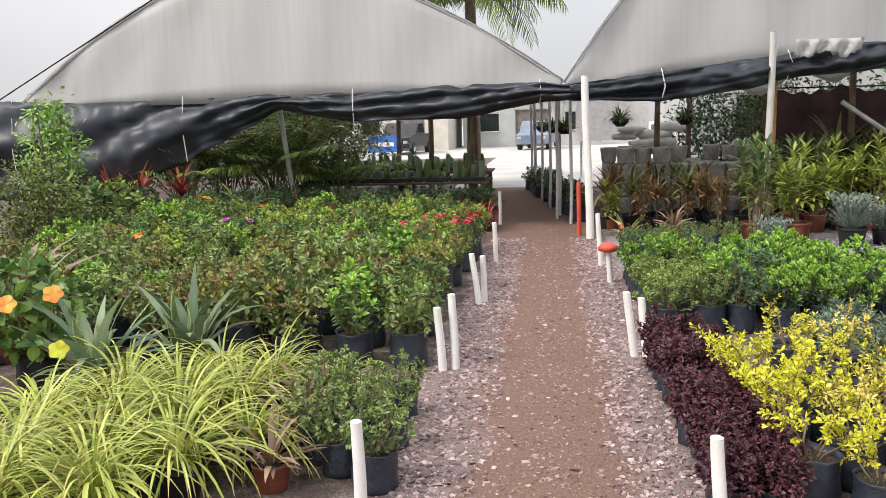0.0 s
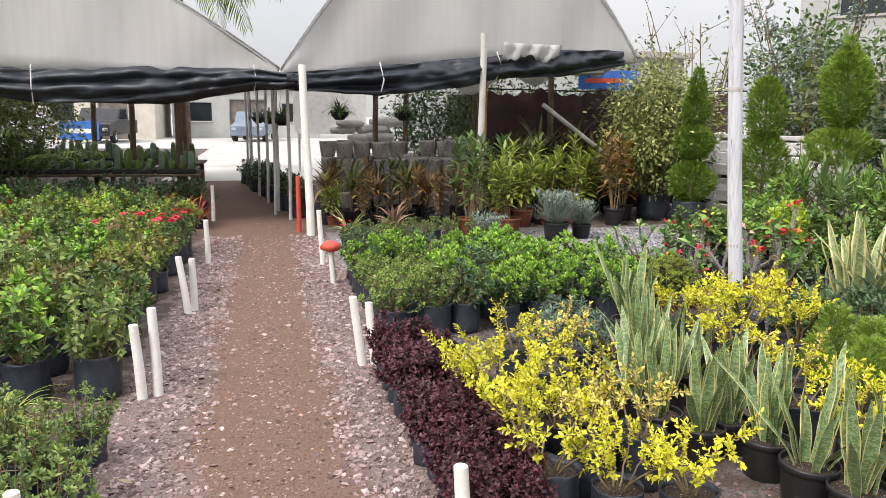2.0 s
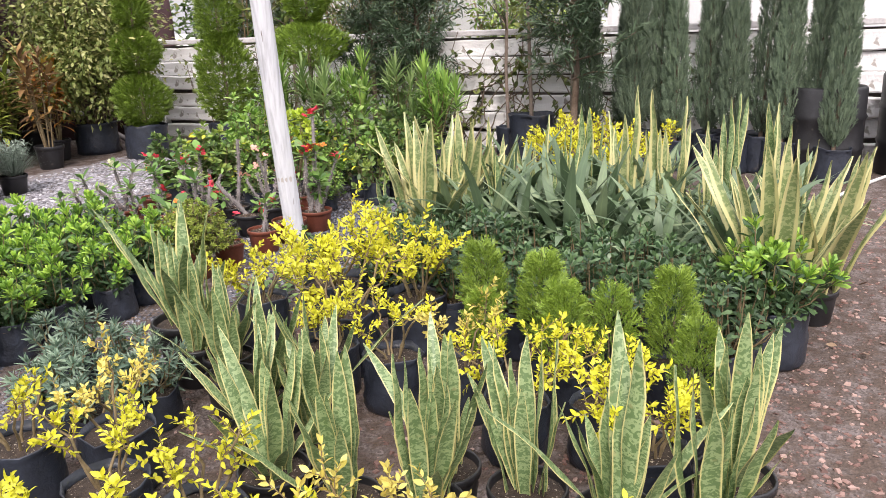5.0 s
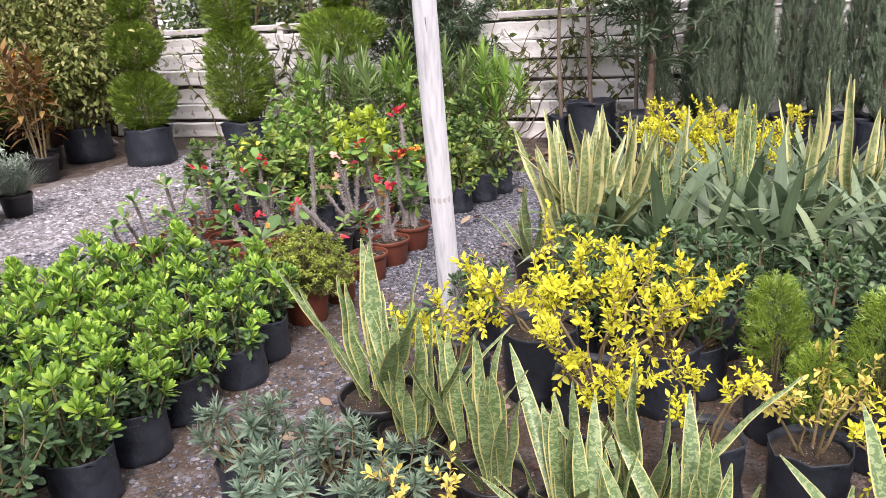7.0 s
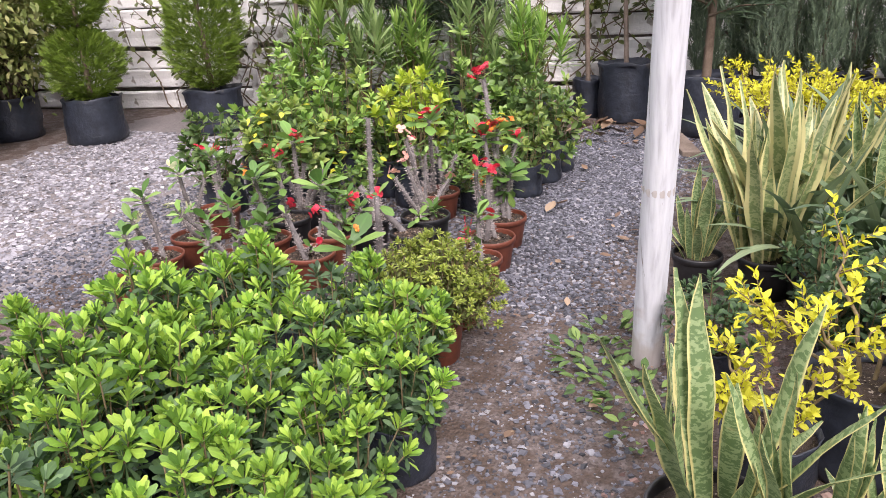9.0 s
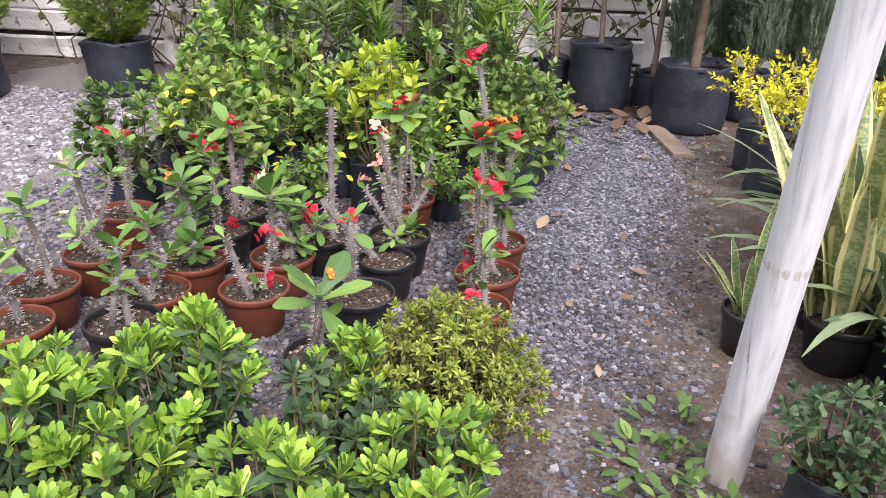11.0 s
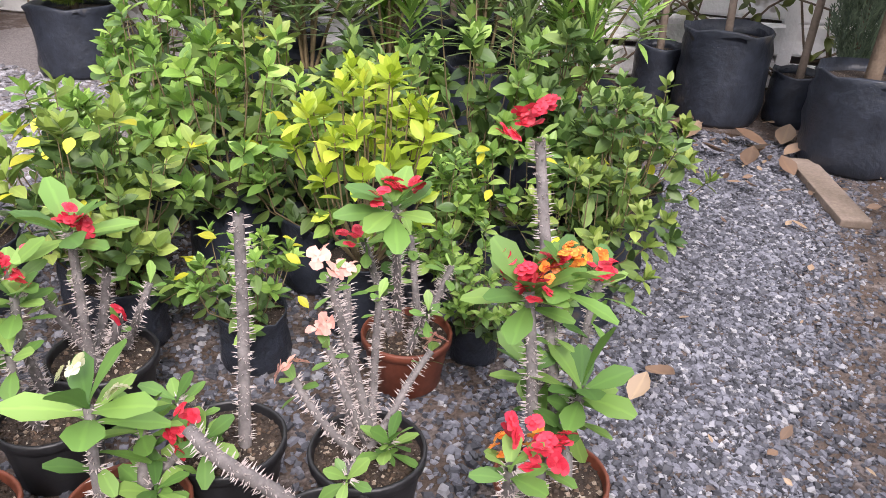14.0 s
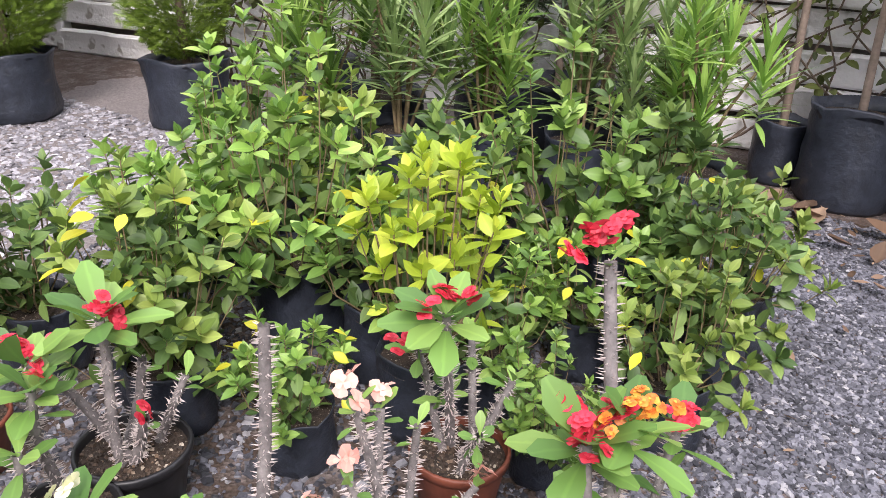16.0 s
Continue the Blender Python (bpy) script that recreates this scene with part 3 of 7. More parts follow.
def bag_pot(parent, r, h, seed, mat="bag_black", label="black plastic grow bag"):
    """A soft polythene grow bag with a turned rim, filled with soil."""
    key = ("bag", round(r, 3), round(h, 3), seed % 3, mat)
    if key not in BAG:
        bm = lathe([(r * 0.93, 0), (r * 1.0, h * 0.05), (r * 1.01, h * 0.2), (r * 0.985, h * 0.36), (r * 1.0, h * 0.52), (r * 0.98, h * 0.68), (r * 1.0, h * 0.84), (r * 0.985, h * 0.96), (r * 1.03, h * 1.03), (r * 1.0, h * 1.05), (r * 0.955, h * 0.9)], 14, 0.1, seed % 3, True, 0.035)
        me = bpy.data.meshes.new("grow_bag")
        bm.to_mesh(me)
        bm.free()
        BAG[key] = me
    p = part("grow_bag", BAG[key], mat, parent, label)
    soil_disc(parent, r * 0.97, h * 0.9)
    return p


def rigid_pot(parent, r, h, mat, label):
    """A tapered plastic nursery pot with a rolled rim."""
    key = ("pot", round(r, 3), round(h, 3), mat)
    if key not in BAG:
        bm = lathe([(r * 0.74, 0), (r * 0.78, h * 0.03), (r * 0.94, h * 0.82), (r * 0.95, h * 0.84), (r * 1.01, h * 0.85), (r * 1.02, h * 0.97), (r * 1.0, h), (r * 0.95, h), (r * 0.94, h * 0.96), (r * 0.9, h * 0.8)], 28, 0.012, 1)
        me = bpy.data.meshes.new("pot")
        bm.to_mesh(me)
        bm.free()
        BAG[key] = me
    p = part("pot", BAG[key], mat, parent, label)
    soil_disc(parent, r * 0.935, h * 0.86)
    return p


def soil_disc(parent, r, z):
    key = ("soil", round(r, 3), round(z, 3))
    if key not in BAG:
        bm = lathe([(r * k, z + 0.012 * (1 - k) + 0.006 * noise.noise(Vector((k * 5, r * 40, z)))) for k in (1.0, 0.75, 0.5, 0.25, 0.02)], 14, 0.0, 3, False)
        me = bpy.data.meshes.new("soil")
        bm.to_mesh(me)
        bm.free()
        BAG[key] = me
    part("soil", BAG[key], "soil", parent, "crumbly dark potting soil")


def soil_crumbs(parent, r, z, seed):
    """Bark chips and perlite lying on the soil of a pot."""
    key = ("crumbs", round(r, 3), round(z, 3), seed % 3)
    if key not in BAG:
        rng = np.random.default_rng(seed % 3)
        n = 260
        a, u = rng.uniform(0, 6.28, n), np.sqrt(rng.uniform(0, 0.96, n))
        h = Heap()
        tv = np.array([(-1, -1, -0.4), (1, -1, -0.4), (1, 1, -0.4), (-1, 1, -0.4), (-0.6, -0.7, 0.5), (0.7, -0.5, 0.6), (0.6, 0.7, 0.4), (-0.7, 0.6, 0.5)]) * 0.5
        tf = np.array([(0, 1, 5, 4), (1, 2, 6, 5), (2, 3, 7, 6), (3, 0, 4, 7), (4, 5, 6, 7)])
        d = rng.normal(0, 1, (n, 3)) * np.array((1, 1, 0.3))
        h.add((tv, tf, np.zeros((8, 2))), frames_for(d, rng, 0.4, rng.uniform(0.004, 0.012, n)), np.stack([np.cos(a) * u * r, np.sin(a) * u * r, z + 0.012 * (1 - u) + 0.002], 1))
        BAG[key] = h.mesh("soil_crumb_layer", False)
    ob = part("soil_crumb_layer", BAG[key], "soil_crumbs", parent)
    ob["kind"] = "stuff"


def shrub(seed, h, r, tips, per, tmpl, size, z0=0.0, low=0.35, stem_r=0.004, whorl=65, inner=1.0, bare=0.35, up=0.5, tmpl_in=None, base_r=0.03, dome=1.0):
    """Stems from a base to uneven tips on a dome, each tip with a whorl of leaves, and leaves along the stems.
    Returns stems, tip leaves, inner leaves."""
    rng = np.random.default_rng(seed)
    stems, outer, inn = Heap(), Heap(), Heap()
    az = rng.uniform(0, 2 * math.pi, tips)
    u = np.sqrt(rng.uniform(0, 1, tips))
    rad = r * u * rng.uniform(0.75, 1.15, tips)
    top = low + (1 - low) * np.sqrt(np.maximum(0.0, 1 - (u * dome) ** 2)) * rng.uniform(0.72, 1.08, tips)
    top = np.where(rng.uniform(0, 1, tips) < 0.3, top * rng.uniform(0.55, 0.9, tips), top)
    tip = np.stack([np.cos(az) * rad, np.sin(az) * rad, z0 + h * top], 1)
    for i in range(tips):
        b = np.array((math.cos(az[i]) * base_r * rng.uniform(0, 1), math.sin(az[i]) * base_r * rng.uniform(0, 1), z0))
        mid = b * 0.45 + tip[i] * 0.55 + np.array((0, 0, -0.06 * h)) + rng.normal(0, 0.03 * r, 3) + np.array((math.cos(az[i]), math.sin(az[i]), 0)) * r * 0.08
        pts = [b, (b + mid) / 2 + rng.normal(0, 0.02 * r, 3), mid, tip[i]]
        tube(stems, pts, stem_r * 1.4, stem_r * 0.6, 4)
        out = unit(tip[i] - np.array((0, 0, z0 + h * 0.25)))
        axis = unit(out * (1 - up) + np.array((0, 0, up)))
        k = max(3, int(per * rng.uniform(0.7, 1.2)))
        a = np.arange(k) * 2.4 + rng.uniform(0, 6)
        sd = unit(np.cross(axis, (0.3, 0.5, 0.1)))
        sd2 = np.cross(axis, sd)
        open_a = np.radians(np.linspace(whorl, 18, k) + rng.normal(0, 9, k))
        d = np.cos(open_a)[:, None] * axis + np.sin(open_a)[:, None] * (np.cos(a)[:, None] * sd + np.sin(a)[:, None] * sd2)
        sz = size * rng.uniform(0.75, 1.15, k) * np.linspace(1, 0.65, k)
        pos = tip[i] - axis * (np.linspace(0.5, 0, k) * size)[:, None]
        outer.add(tmpl, frames_for(d, rng, 0.35, sz, axis), pos)
        m = int(per * inner * rng.uniform(0.6, 1.2))
        if m:
            t = rng.uniform(bare, 0.95, m)
            pa = np.array(pts)
            seg = t * 3
            j = np.minimum(seg.astype(int), 2)
            pos = pa[j] + (pa[j + 1] - pa[j]) * (seg - j)[:, None]
            d = rng.normal(0, 1, (m, 3)) + out * 0.5 + np.array((0, 0, 0.1))
            inn.add(tmpl_in or tmpl, frames_for(d, rng, 0.5, size * rng.uniform(0.7, 1.1, m)), pos)
    return stems, outer, inn


def flower(heap, rng, pos, axis, size, petals=5, w=0.75):
    """One open flower of rounded petals."""
    axis = unit(np.array(axis, float))
    sd = unit(np.cross(axis, (0.31, 0.52, 0.11)))
    sd2 = np.cross(axis, sd)
    a = np.arange(petals) * 2 * math.pi / petals + rng.uniform(0, 6)
    d = 0.35 * axis + np.cos(a)[:, None] * sd + np.sin(a)[:, None] * sd2
    heap.add(leaf_tmpl(w, 0.25, 0.1, "obovate"), frames_for(d, rng, 0.08, size, axis), np.repeat(np.array(pos, float)[None], petals, 0))


def scatter_stones(name, mat, n, zone, size, seed, label, flat=0.55):
    """Loose stones on the ground: small uneven six-sided lumps, one object."""
    rng = np.random.default_rng(seed)
    pts = zone(rng, n)
    n = len(pts)
    tv = np.array([(-1, -1, -0.6), (1, -1, -0.6), (1, 1, -0.6), (-1, 1, -0.6), (-0.75, -0.75, 0.55), (0.8, -0.6, 0.6), (0.65, 0.75, 0.5), (-0.6, 0.7, 0.65)], float) * 0.5
    tf = np.array([(0, 1, 5, 4), (1, 2, 6, 5), (2, 3, 7, 6), (3, 0, 4, 7), (4, 5, 6, 7)])
    sz = size[0] + (size[1] - size[0]) * rng.uniform(0, 1, n) ** 2.2
    ax = rng.uniform(0.6, 1.3, (n, 3)) * np.array((1, 1, flat)) * sz[:, None]
    v = tv[None] * ax[:, None, :] * rng.uniform(0.55, 1.4, (n, 8, 3))
    a, t = rng.uniform(0, 6.28, n), rng.normal(0, 0.3, n)
    c, s = np.cos(a), np.sin(a)
    y = v[..., 1] * np.cos(t)[:, None] - v[..., 2] * np.sin(t)[:, None]
    z = v[..., 1] * np.sin(t)[:, None] + v[..., 2] * np.cos(t)[:, None]
    x = v[..., 0]
    w = np.stack([x * c[:, None] - y * s[:, None], x * s[:, None] + y * c[:, None], z], 2)
    w[..., :2] += pts[:, None, :]
    w[..., 2] += (sz * flat * 0.18)[:, None]
    h = Heap()
    h.raw(w.reshape(-1, 3), (tf[None] + (np.arange(n) * 8)[:, None, None]).reshape(-1, 4))
    ob = new(name, h.mesh(name, False))
    ob.data.materials.append(MATS[mat])
    return tagged(ob, label, "gravel", kind="stuff")

# ---- ground ----
def ground_sheet():
    bm = bmesh.new()
    xs = [-400, -120, -40, -20] + [-14 + i for i in range(29)] + [20, 40, 120, 400]
    ys = [-400, -100, -30, -12, -6] + [-3 + i for i in range(26)] + [26, 32, 45, 80, 200, 600]
    vs = [[bm.verts.new((x, y, 0)) for x in xs] for y in ys]
    for a, b in zip(vs, vs[1:]):
        for j in range(len(xs) - 1):
            bm.faces.new((a[j], a[j + 1], b[j + 1], b[j]))
    return bm


structure("ground", ground_sheet(), "ground_earth", "bare brown earth with a worn path and gravel lanes")


def zone_path(rng, n):
    x = np.where(rng.uniform(0, 1, n) < 0.5, -1, 1) * (0.26 + 0.5 * rng.beta(1.6, 1.5, n))
    x = np.where(rng.uniform(0, 1, n) < 0.04, rng.uniform(-0.4, 0.4, n), x)
    y = 1.2 + 9.3 * rng.uniform(0, 1, n) ** 1.35
    return np.stack([x, y], 1)


def zone_aisle(rng, n):
    x = 3.5 + 3.6 * rng.beta(1.6, 1.2, n)
    y = 5.97 + 0.02 * (x - 3.6) + rng.normal(0, 0.21, n)
    keep = (np.abs(y - 5.95) < 0.62)
    return np.stack([x, y], 1)[keep]


def zone_under(rng, n):
    x, y = rng.uniform(3.0, 6.4, n), rng.uniform(6.1, 8.6, n)
    return np.stack([x, y], 1)


def zone_entry(rng, n):
    t = rng.uniform(0, 1, n)
    x = 0.6 + 3.3 * t
    y = 5.3 + 0.45 * t + rng.normal(0, 0.22, n)
    return np.stack([x, y], 1)


def zone_back(rng, n):
    x = rng.uniform(0.8, 6.2, n)
    y = 8.2 + 0.15 * x + rng.uniform(0, 1.7, n) - 0.3 * (x > 3.2) * rng.uniform(0, 1.4, n)
    return np.stack([x, y], 1)


def zone_front(rng, n):
    x = 2.4 + 4.6 * rng.uniform(0, 1, n) ** 1.3
    y = 0.6 + 2.7 * rng.uniform(0, 1, n) + 0.05 * x
    return np.stack([x, y], 1)


def zone_beds(rng, n):
    return np.stack([rng.uniform(0.8, 3.6, n), rng.uniform(2.6, 5.4, n)], 1)


scatter_stones("path_gravel", "gravel_pink", 19000, zone_path, (0.009, 0.034), 1, "pinkish grey crushed stones along both sides of the path")
def zone_tread(rng, n):
    return np.stack([rng.normal(0, 0.2, n), 1.2 + 10.5 * rng.uniform(0, 1, n) ** 1.3], 1)


scatter_stones("path_grit", "gravel_red", 7000, zone_tread, (0.005, 0.02), 11, "fine brown grit trodden into the middle of the path")
scatter_stones("aisle_gravel", "gravel_grey", 36000, zone_aisle, (0.007, 0.022), 2, "blue-grey crushed stone chippings covering the aisle", 0.8)
scatter_stones("pot_bed_gravel", "gravel_grey", 30000, zone_under, (0.008, 0.026), 3, "grey stone chippings between the flower pots", 0.75)
scatter_stones("aisle_mouth_gravel", "gravel_grey", 7000, zone_entry, (0.005, 0.022), 4, "mixed stones trodden into the brown earth")
scatter_stones("lane_gravel", "gravel_pale", 19000, zone_back, (0.012, 0.038), 5, "pale grey gravel on the lane behind the shrubs")
scatter_stones("yard_gravel", "gravel_red", 10000, zone_front, (0.005, 0.024), 6, "reddish brown broken stones on the yard")
scatter_stones("bed_gravel", "gravel_red", 3500, zone_beds, (0.005, 0.024), 7, "loose stones and crumbs between the grow bags")


def zone_litter(rng, n):
    a = np.stack([rng.uniform(6.4, 7.5, n * 3 // 5), rng.uniform(5.4, 6.9, n * 3 // 5)], 1)
    b = np.stack([rng.uniform(2.2, 6.5, n - n * 3 // 5), rng.uniform(5.2, 6.3, n - n * 3 // 5)], 1)
    return np.concatenate([a, b])


def fallen_leaves():
    rng = np.random.default_rng(5)
    h = Heap()
    pts = np.concatenate([zone_litter(rng, 260), np.stack([rng.uniform(2.6, 5.5, 40), rng.uniform(1.5, 3.0, 40)], 1), np.stack([rng.uniform(-0.7, 0.8, 26), rng.uniform(2.5, 8, 26)], 1)])
    n = len(pts)
    a = rng.uniform(0, 6.28, n)
    d = np.stack([np.cos(a), np.sin(a), rng.normal(0, 0.12, n)], 1)
    h.add(leaf_tmpl(0.55, -0.22, 0.16, "ovate"), frames_for(d, rng, 0.35, 0.014 + 0.05 * rng.uniform(0, 1, n) ** 2), np.column_stack([pts, np.full(n, 0.022)]))
    for x, y, s in ((6.75, 6.15, 0.13), (6.95, 5.98, 0.16), (7.05, 6.6, 0.13), (6.6, 5.85, 0.12), (4.9, 6.17, 0.1), (6.85, 6.35, 0.14), (6.4, 6.0, 0.1), (6.9, 6.5, 0.14), (7.0, 6.15, 0.12), (6.7, 6.6, 0.12), (6.95, 6.4, 0.11), (6.85, 5.9, 0.12), (6.9, 6.02, 0.17), (7.02, 6.28, 0.16), (6.6, 6.3, 0.14), (6.78, 6.5, 0.15), (7.0, 5.92, 0.15), (6.62, 6.05, 0.13), (7.08, 6.45, 0.16), (4.74, 6.18, 0.09)):
        b = rng.uniform(0, 6.28)
        h.add(leaf_tmpl(0.65, -0.35, 0.2, "ovate"), frames_for(np.array([(math.cos(b), math.sin(b), 0.05)]), rng, 0.1, s), [(x, y, 0.03)])
    ob = part("fallen_leaves", h, "leaf_dead")
    return tagged(ob, "dry brown fallen leaves scattered on the gravel", "leaves", kind="stuff")


fallen_leaves()


# ---- boundary wall of concrete planks ----
def plank_bm(seed, length=1.94, height=0.178, thick=0.05):
    """A cast concrete plank with uneven, chipped edges and a slightly hollow face."""
    bm = bmesh.new()
    n = 18
    rows = []
    for i in range(n + 1):
        y = 0.03 + length * i / n
        lo = 0.007 * noise.noise(Vector((y * 5, seed, 0))) + 0.006 * noise.noise(Vector((y * 17, seed, 3)))
        hi = 0.009 * noise.noise(Vector((y * 4, seed, 7))) + 0.007 * noise.noise(Vector((y * 15, seed, 9)))
        sec = ((0.012, lo), (0, lo + 0.014), (0.008 + 0.004 * noise.noise(Vector((y * 6, seed, 5))), height / 2), (0, height + hi - 0.014), (0.012, height + hi), (thick, height + hi), (thick, lo))
        rows.append([bm.verts.new((x, y, z)) for x, z in sec])
    for p, q in zip(rows, rows[1:]):
        for k in range(7):
            bm.faces.new((p[k], q[k], q[(k + 1) % 7], p[(k + 1) % 7]))
    bm.faces.new(rows[0])
    bm.faces.new(rows[-1][::-1])
    bmesh.ops.recalc_face_normals(bm, faces=bm.faces)
    return bm


def boundary_wall():
    ang = math.degrees(math.atan2(0.16, 1))
    # dark sheet added behind the planks; its colour makes the gaps' shadow lines
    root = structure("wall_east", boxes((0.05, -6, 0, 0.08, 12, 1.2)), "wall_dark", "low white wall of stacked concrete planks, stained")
    moved(root, 8.0 - 0.16 * -0.4, 6.0, 0, ang)
    stock = []
    for i in range(9):
        for j in range(6):
            k = (i * 7 + j * 5) % 4
            if len(stock) <= k and k == len(stock):
                stock.append(part("plank", plank_bm(len(stock) + 1), "wall_white", root))
                ob = stock[-1]
            else:
                ob = new("plank", stock[k % len(stock)].data)
                ob.parent = root
            ob.location = (-0.02 - 0.014 * ((i * 7 + j * 5) % 3), -6 + i * 2.0, 0.015 + j * 0.2)
            ob.rotation_euler = (radians(((i * 5 + j * 3) % 5 - 2) * 0.3), radians(((i + j * 2) % 5 - 2) * 2.2), 0)
    for i in range(10):
        part("post", boxes((-0.05, -6.04 + i * 2, 0, 0.09, -5.96 + i * 2, 1.3), bevel=0.012), "wall_white", root)
    part("rail", boxes((-0.06, -6, 1.22, 0.1, 12, 1.28), bevel=0.01), "wood_grey", root, "weathered grey coping rail")
    return root


boundary_wall()


# ---- plastic-film tunnels ----
def arch_z(u, rise, power):
    return rise * (1 - abs(u) ** power)


def tunnel(name, a, b, z_edge, rise, depth, power, label, za=None, zb=None):
    """One film tunnel: a vertical front of film under an arch from a to b, and its roof running back."""
    root = thing(name, label, "greenhouse")
    a, b = Vector(a), Vector(b)
    ax = (b - a)
    back = Vector((0.06, 1.0)) * depth
    za, zb = za or z_edge, zb or z_edge
    n = 40
    bm, bm2, bm3 = bmesh.new(), bmesh.new(), bmesh.new()
    lo, hi, hb = [], [], []
    for i in range(n + 1):
        t = i / n
        p = a + ax * t
        z0 = za + (zb - za) * t
        z1 = z0 + arch_z(2 * t - 1, rise, power)
        lo.append((p.x, p.y + 0.02, z0 - 0.1))
        hi.append((p.x, p.y, z1))
        hb.append((p.x + back.x, p.y + back.y, z1))
    cols = 7
    grid = [[bm.verts.new((l[0], l[1] - 0.05 * math.sin(math.pi * k / cols) * math.sin(5 * l[0]), l[2] + (h[2] - l[2]) * k / cols)) for k in range(cols + 1)] for l, h in zip(lo, hi)]
    for g0, g1 in zip(grid, grid[1:]):
        for k in range(cols):
            bm.faces.new((g0[k], g1[k], g1[k + 1], g0[k + 1])).smooth = True
    roof = [[bm2.verts.new((h[0] + (q[0] - h[0]) * k / 6, h[1] - 0.03 + (q[1] - h[1] + 0.03) * k / 6, h[2] + 0.012 - 0.03 * math.sin(math.pi * k) )) for k in range(7)] for h, q in zip(hi, hb)]
    for g0, g1 in zip(roof, roof[1:]):
        for k in range(6):
            bm2.faces.new((g0[k], g1[k], g1[k + 1], g0[k + 1])).smooth = True
    f = part("front_film", bm, "greenhouse_film", root, "milky white plastic film with rain streaks")
    r = part("roof_film", bm2, "greenhouse_film", root)
    for o in (f, r):
        sol = o.modifiers.new("thickness", "SOLIDIFY")
        sol.thickness = 0.006
    for k in (0, 3, 6):
        h = Heap()
        tube(h, [(p[0] + (q[0] - p[0]) * k / 6, p[1] + 0.03 + (q[1] - p[1]) * k / 6, p[2] - 0.03) for p, q in zip(hi, hb)], 0.022, 0.022, 6)
        part("hoop", h, "galvanised", root)
    for p, q in ((lo[0], hb[0]), (lo[-1], hb[-1])):
        h = Heap()
        tube(h, [(p[0], p[1], p[2] + 0.08), (q[0], q[1], p[2] + 0.08)], 0.03, 0.03, 6)
        part("gutter_pipe", h, "galvanised", root)
    return root


def cloth_roll(name, pts, label, wide=0.26, seed=0):
    """A furled black side curtain that sags in folds between its ties; pts: x, y, top z, drop."""
    root = thing(name, label, "curtain")
    bm = bmesh.new()
    n, m = 170, 14
    rows = []
    for i in range(n + 1):
        t = i / n * (len(pts) - 1)
        k = min(int(t), len(pts) - 2)
        f = t - k
        p = [pts[k][j] + (pts[k + 1][j] - pts[k][j]) * f for j in range(4)]
        row = []
        for j in range(m + 1):
            s = j / m
            sw = 0.15 * noise.noise(Vector((p[0] * 0.8 + s * 2.6, s * 3.6, seed))) + 0.06 * noise.noise(Vector((p[0] * 2.5 + s * 5, s * 8.0, seed + 4)))
            sw += 0.1 * noise.noise(Vector((p[0] * 3.6 - s * 1.6, s * 0.9, seed + 11))) + 0.025 * noise.noise(Vector((p[0] * 7 + s * 2.5, s * 1.3, seed + 15))) + 0.04 * math.sin(s * 9 + p[0] * 1.3) * s + 0.022 * math.sin(s * 15 + p[0] * 2.4 + 2 * noise.noise(Vector((p[0], s * 2, seed))))
            row.append(bm.verts.new((p[0], p[1] - 0.06 - 0.16 * math.sin(math.pi * min(1, s * 1.1)) * min(1, p[3] * 2) + sw, p[2] - p[3] * s + 0.02 * noise.noise(Vector((p[0] * 3, s * 4, seed + 9))))))
        rows.append(row)
    for g0, g1 in zip(rows, rows[1:]):
        for k in range(m):
            bm.faces.new((g0[k], g1[k], g1[k + 1], g0[k + 1])).smooth = True
    o = part("cloth", bm, "cloth_black", root)
    sol = o.modifiers.new("thickness", "SOLIDIFY")
    sol.thickness = 0.01
    for k in range(1, len(pts) - 1, 2):
        h = Heap()
        p = pts[k]
        tube(h, [(p[0], p[1] - 0.1, p[2] + 0.05), (p[0] + 0.03, p[1] - 0.26, p[2] - p[3] * 0.5), (p[0], p[1] - 0.1, p[2] - p[3] - 0.02)], 0.008, 0.008, 5)
        part("tie", h, "white_sack", root)
    return root


tunnel("greenhouse", (-8.6, 12.2), (0.27, 11.0), 2.05, 1.88, 7.5, 1.75, "wide film tunnel with an arched milky white plastic roof", 2.06, 2.05)
tunnel("greenhouse", (0.22, 10.88), (5.5, 11.7), 2.2, 2.2, 7.0, 1.8, "film tunnel with a steep arched milky plastic roof", 2.05, 2.42)
cloth_roll("black_curtain", [(-10.8, 12.5, 2.16, 1.6), (-8.7, 12.2, 2.1, 1.65), (-7.2, 12.05, 2.02, 1.55), (-5.6, 11.9, 2.04, 0.95), (-4.0, 11.7, 2.04, 0.22), (-2.8, 11.5, 2.03, 0.42), (-1.2, 11.3, 2.08, 0.46), (-0.1, 11.05, 2.06, 0.26), (0.4, 10.8, 2.0, 0.18)], "black plastic side curtain, half let down and sagging", seed=2)
cloth_roll("black_curtain", [(0.3, 10.85, 2.02, 0.22), (1.5, 11.0, 2.13, 0.36), (2.6, 11.15, 2.26, 0.38), (3.15, 11.25, 2.33, 0.3), (4.1, 11.4, 2.45, 0.38), (5.2, 11.6, 2.48, 0.2)], "furled black plastic side curtain above the entrance", seed=7)


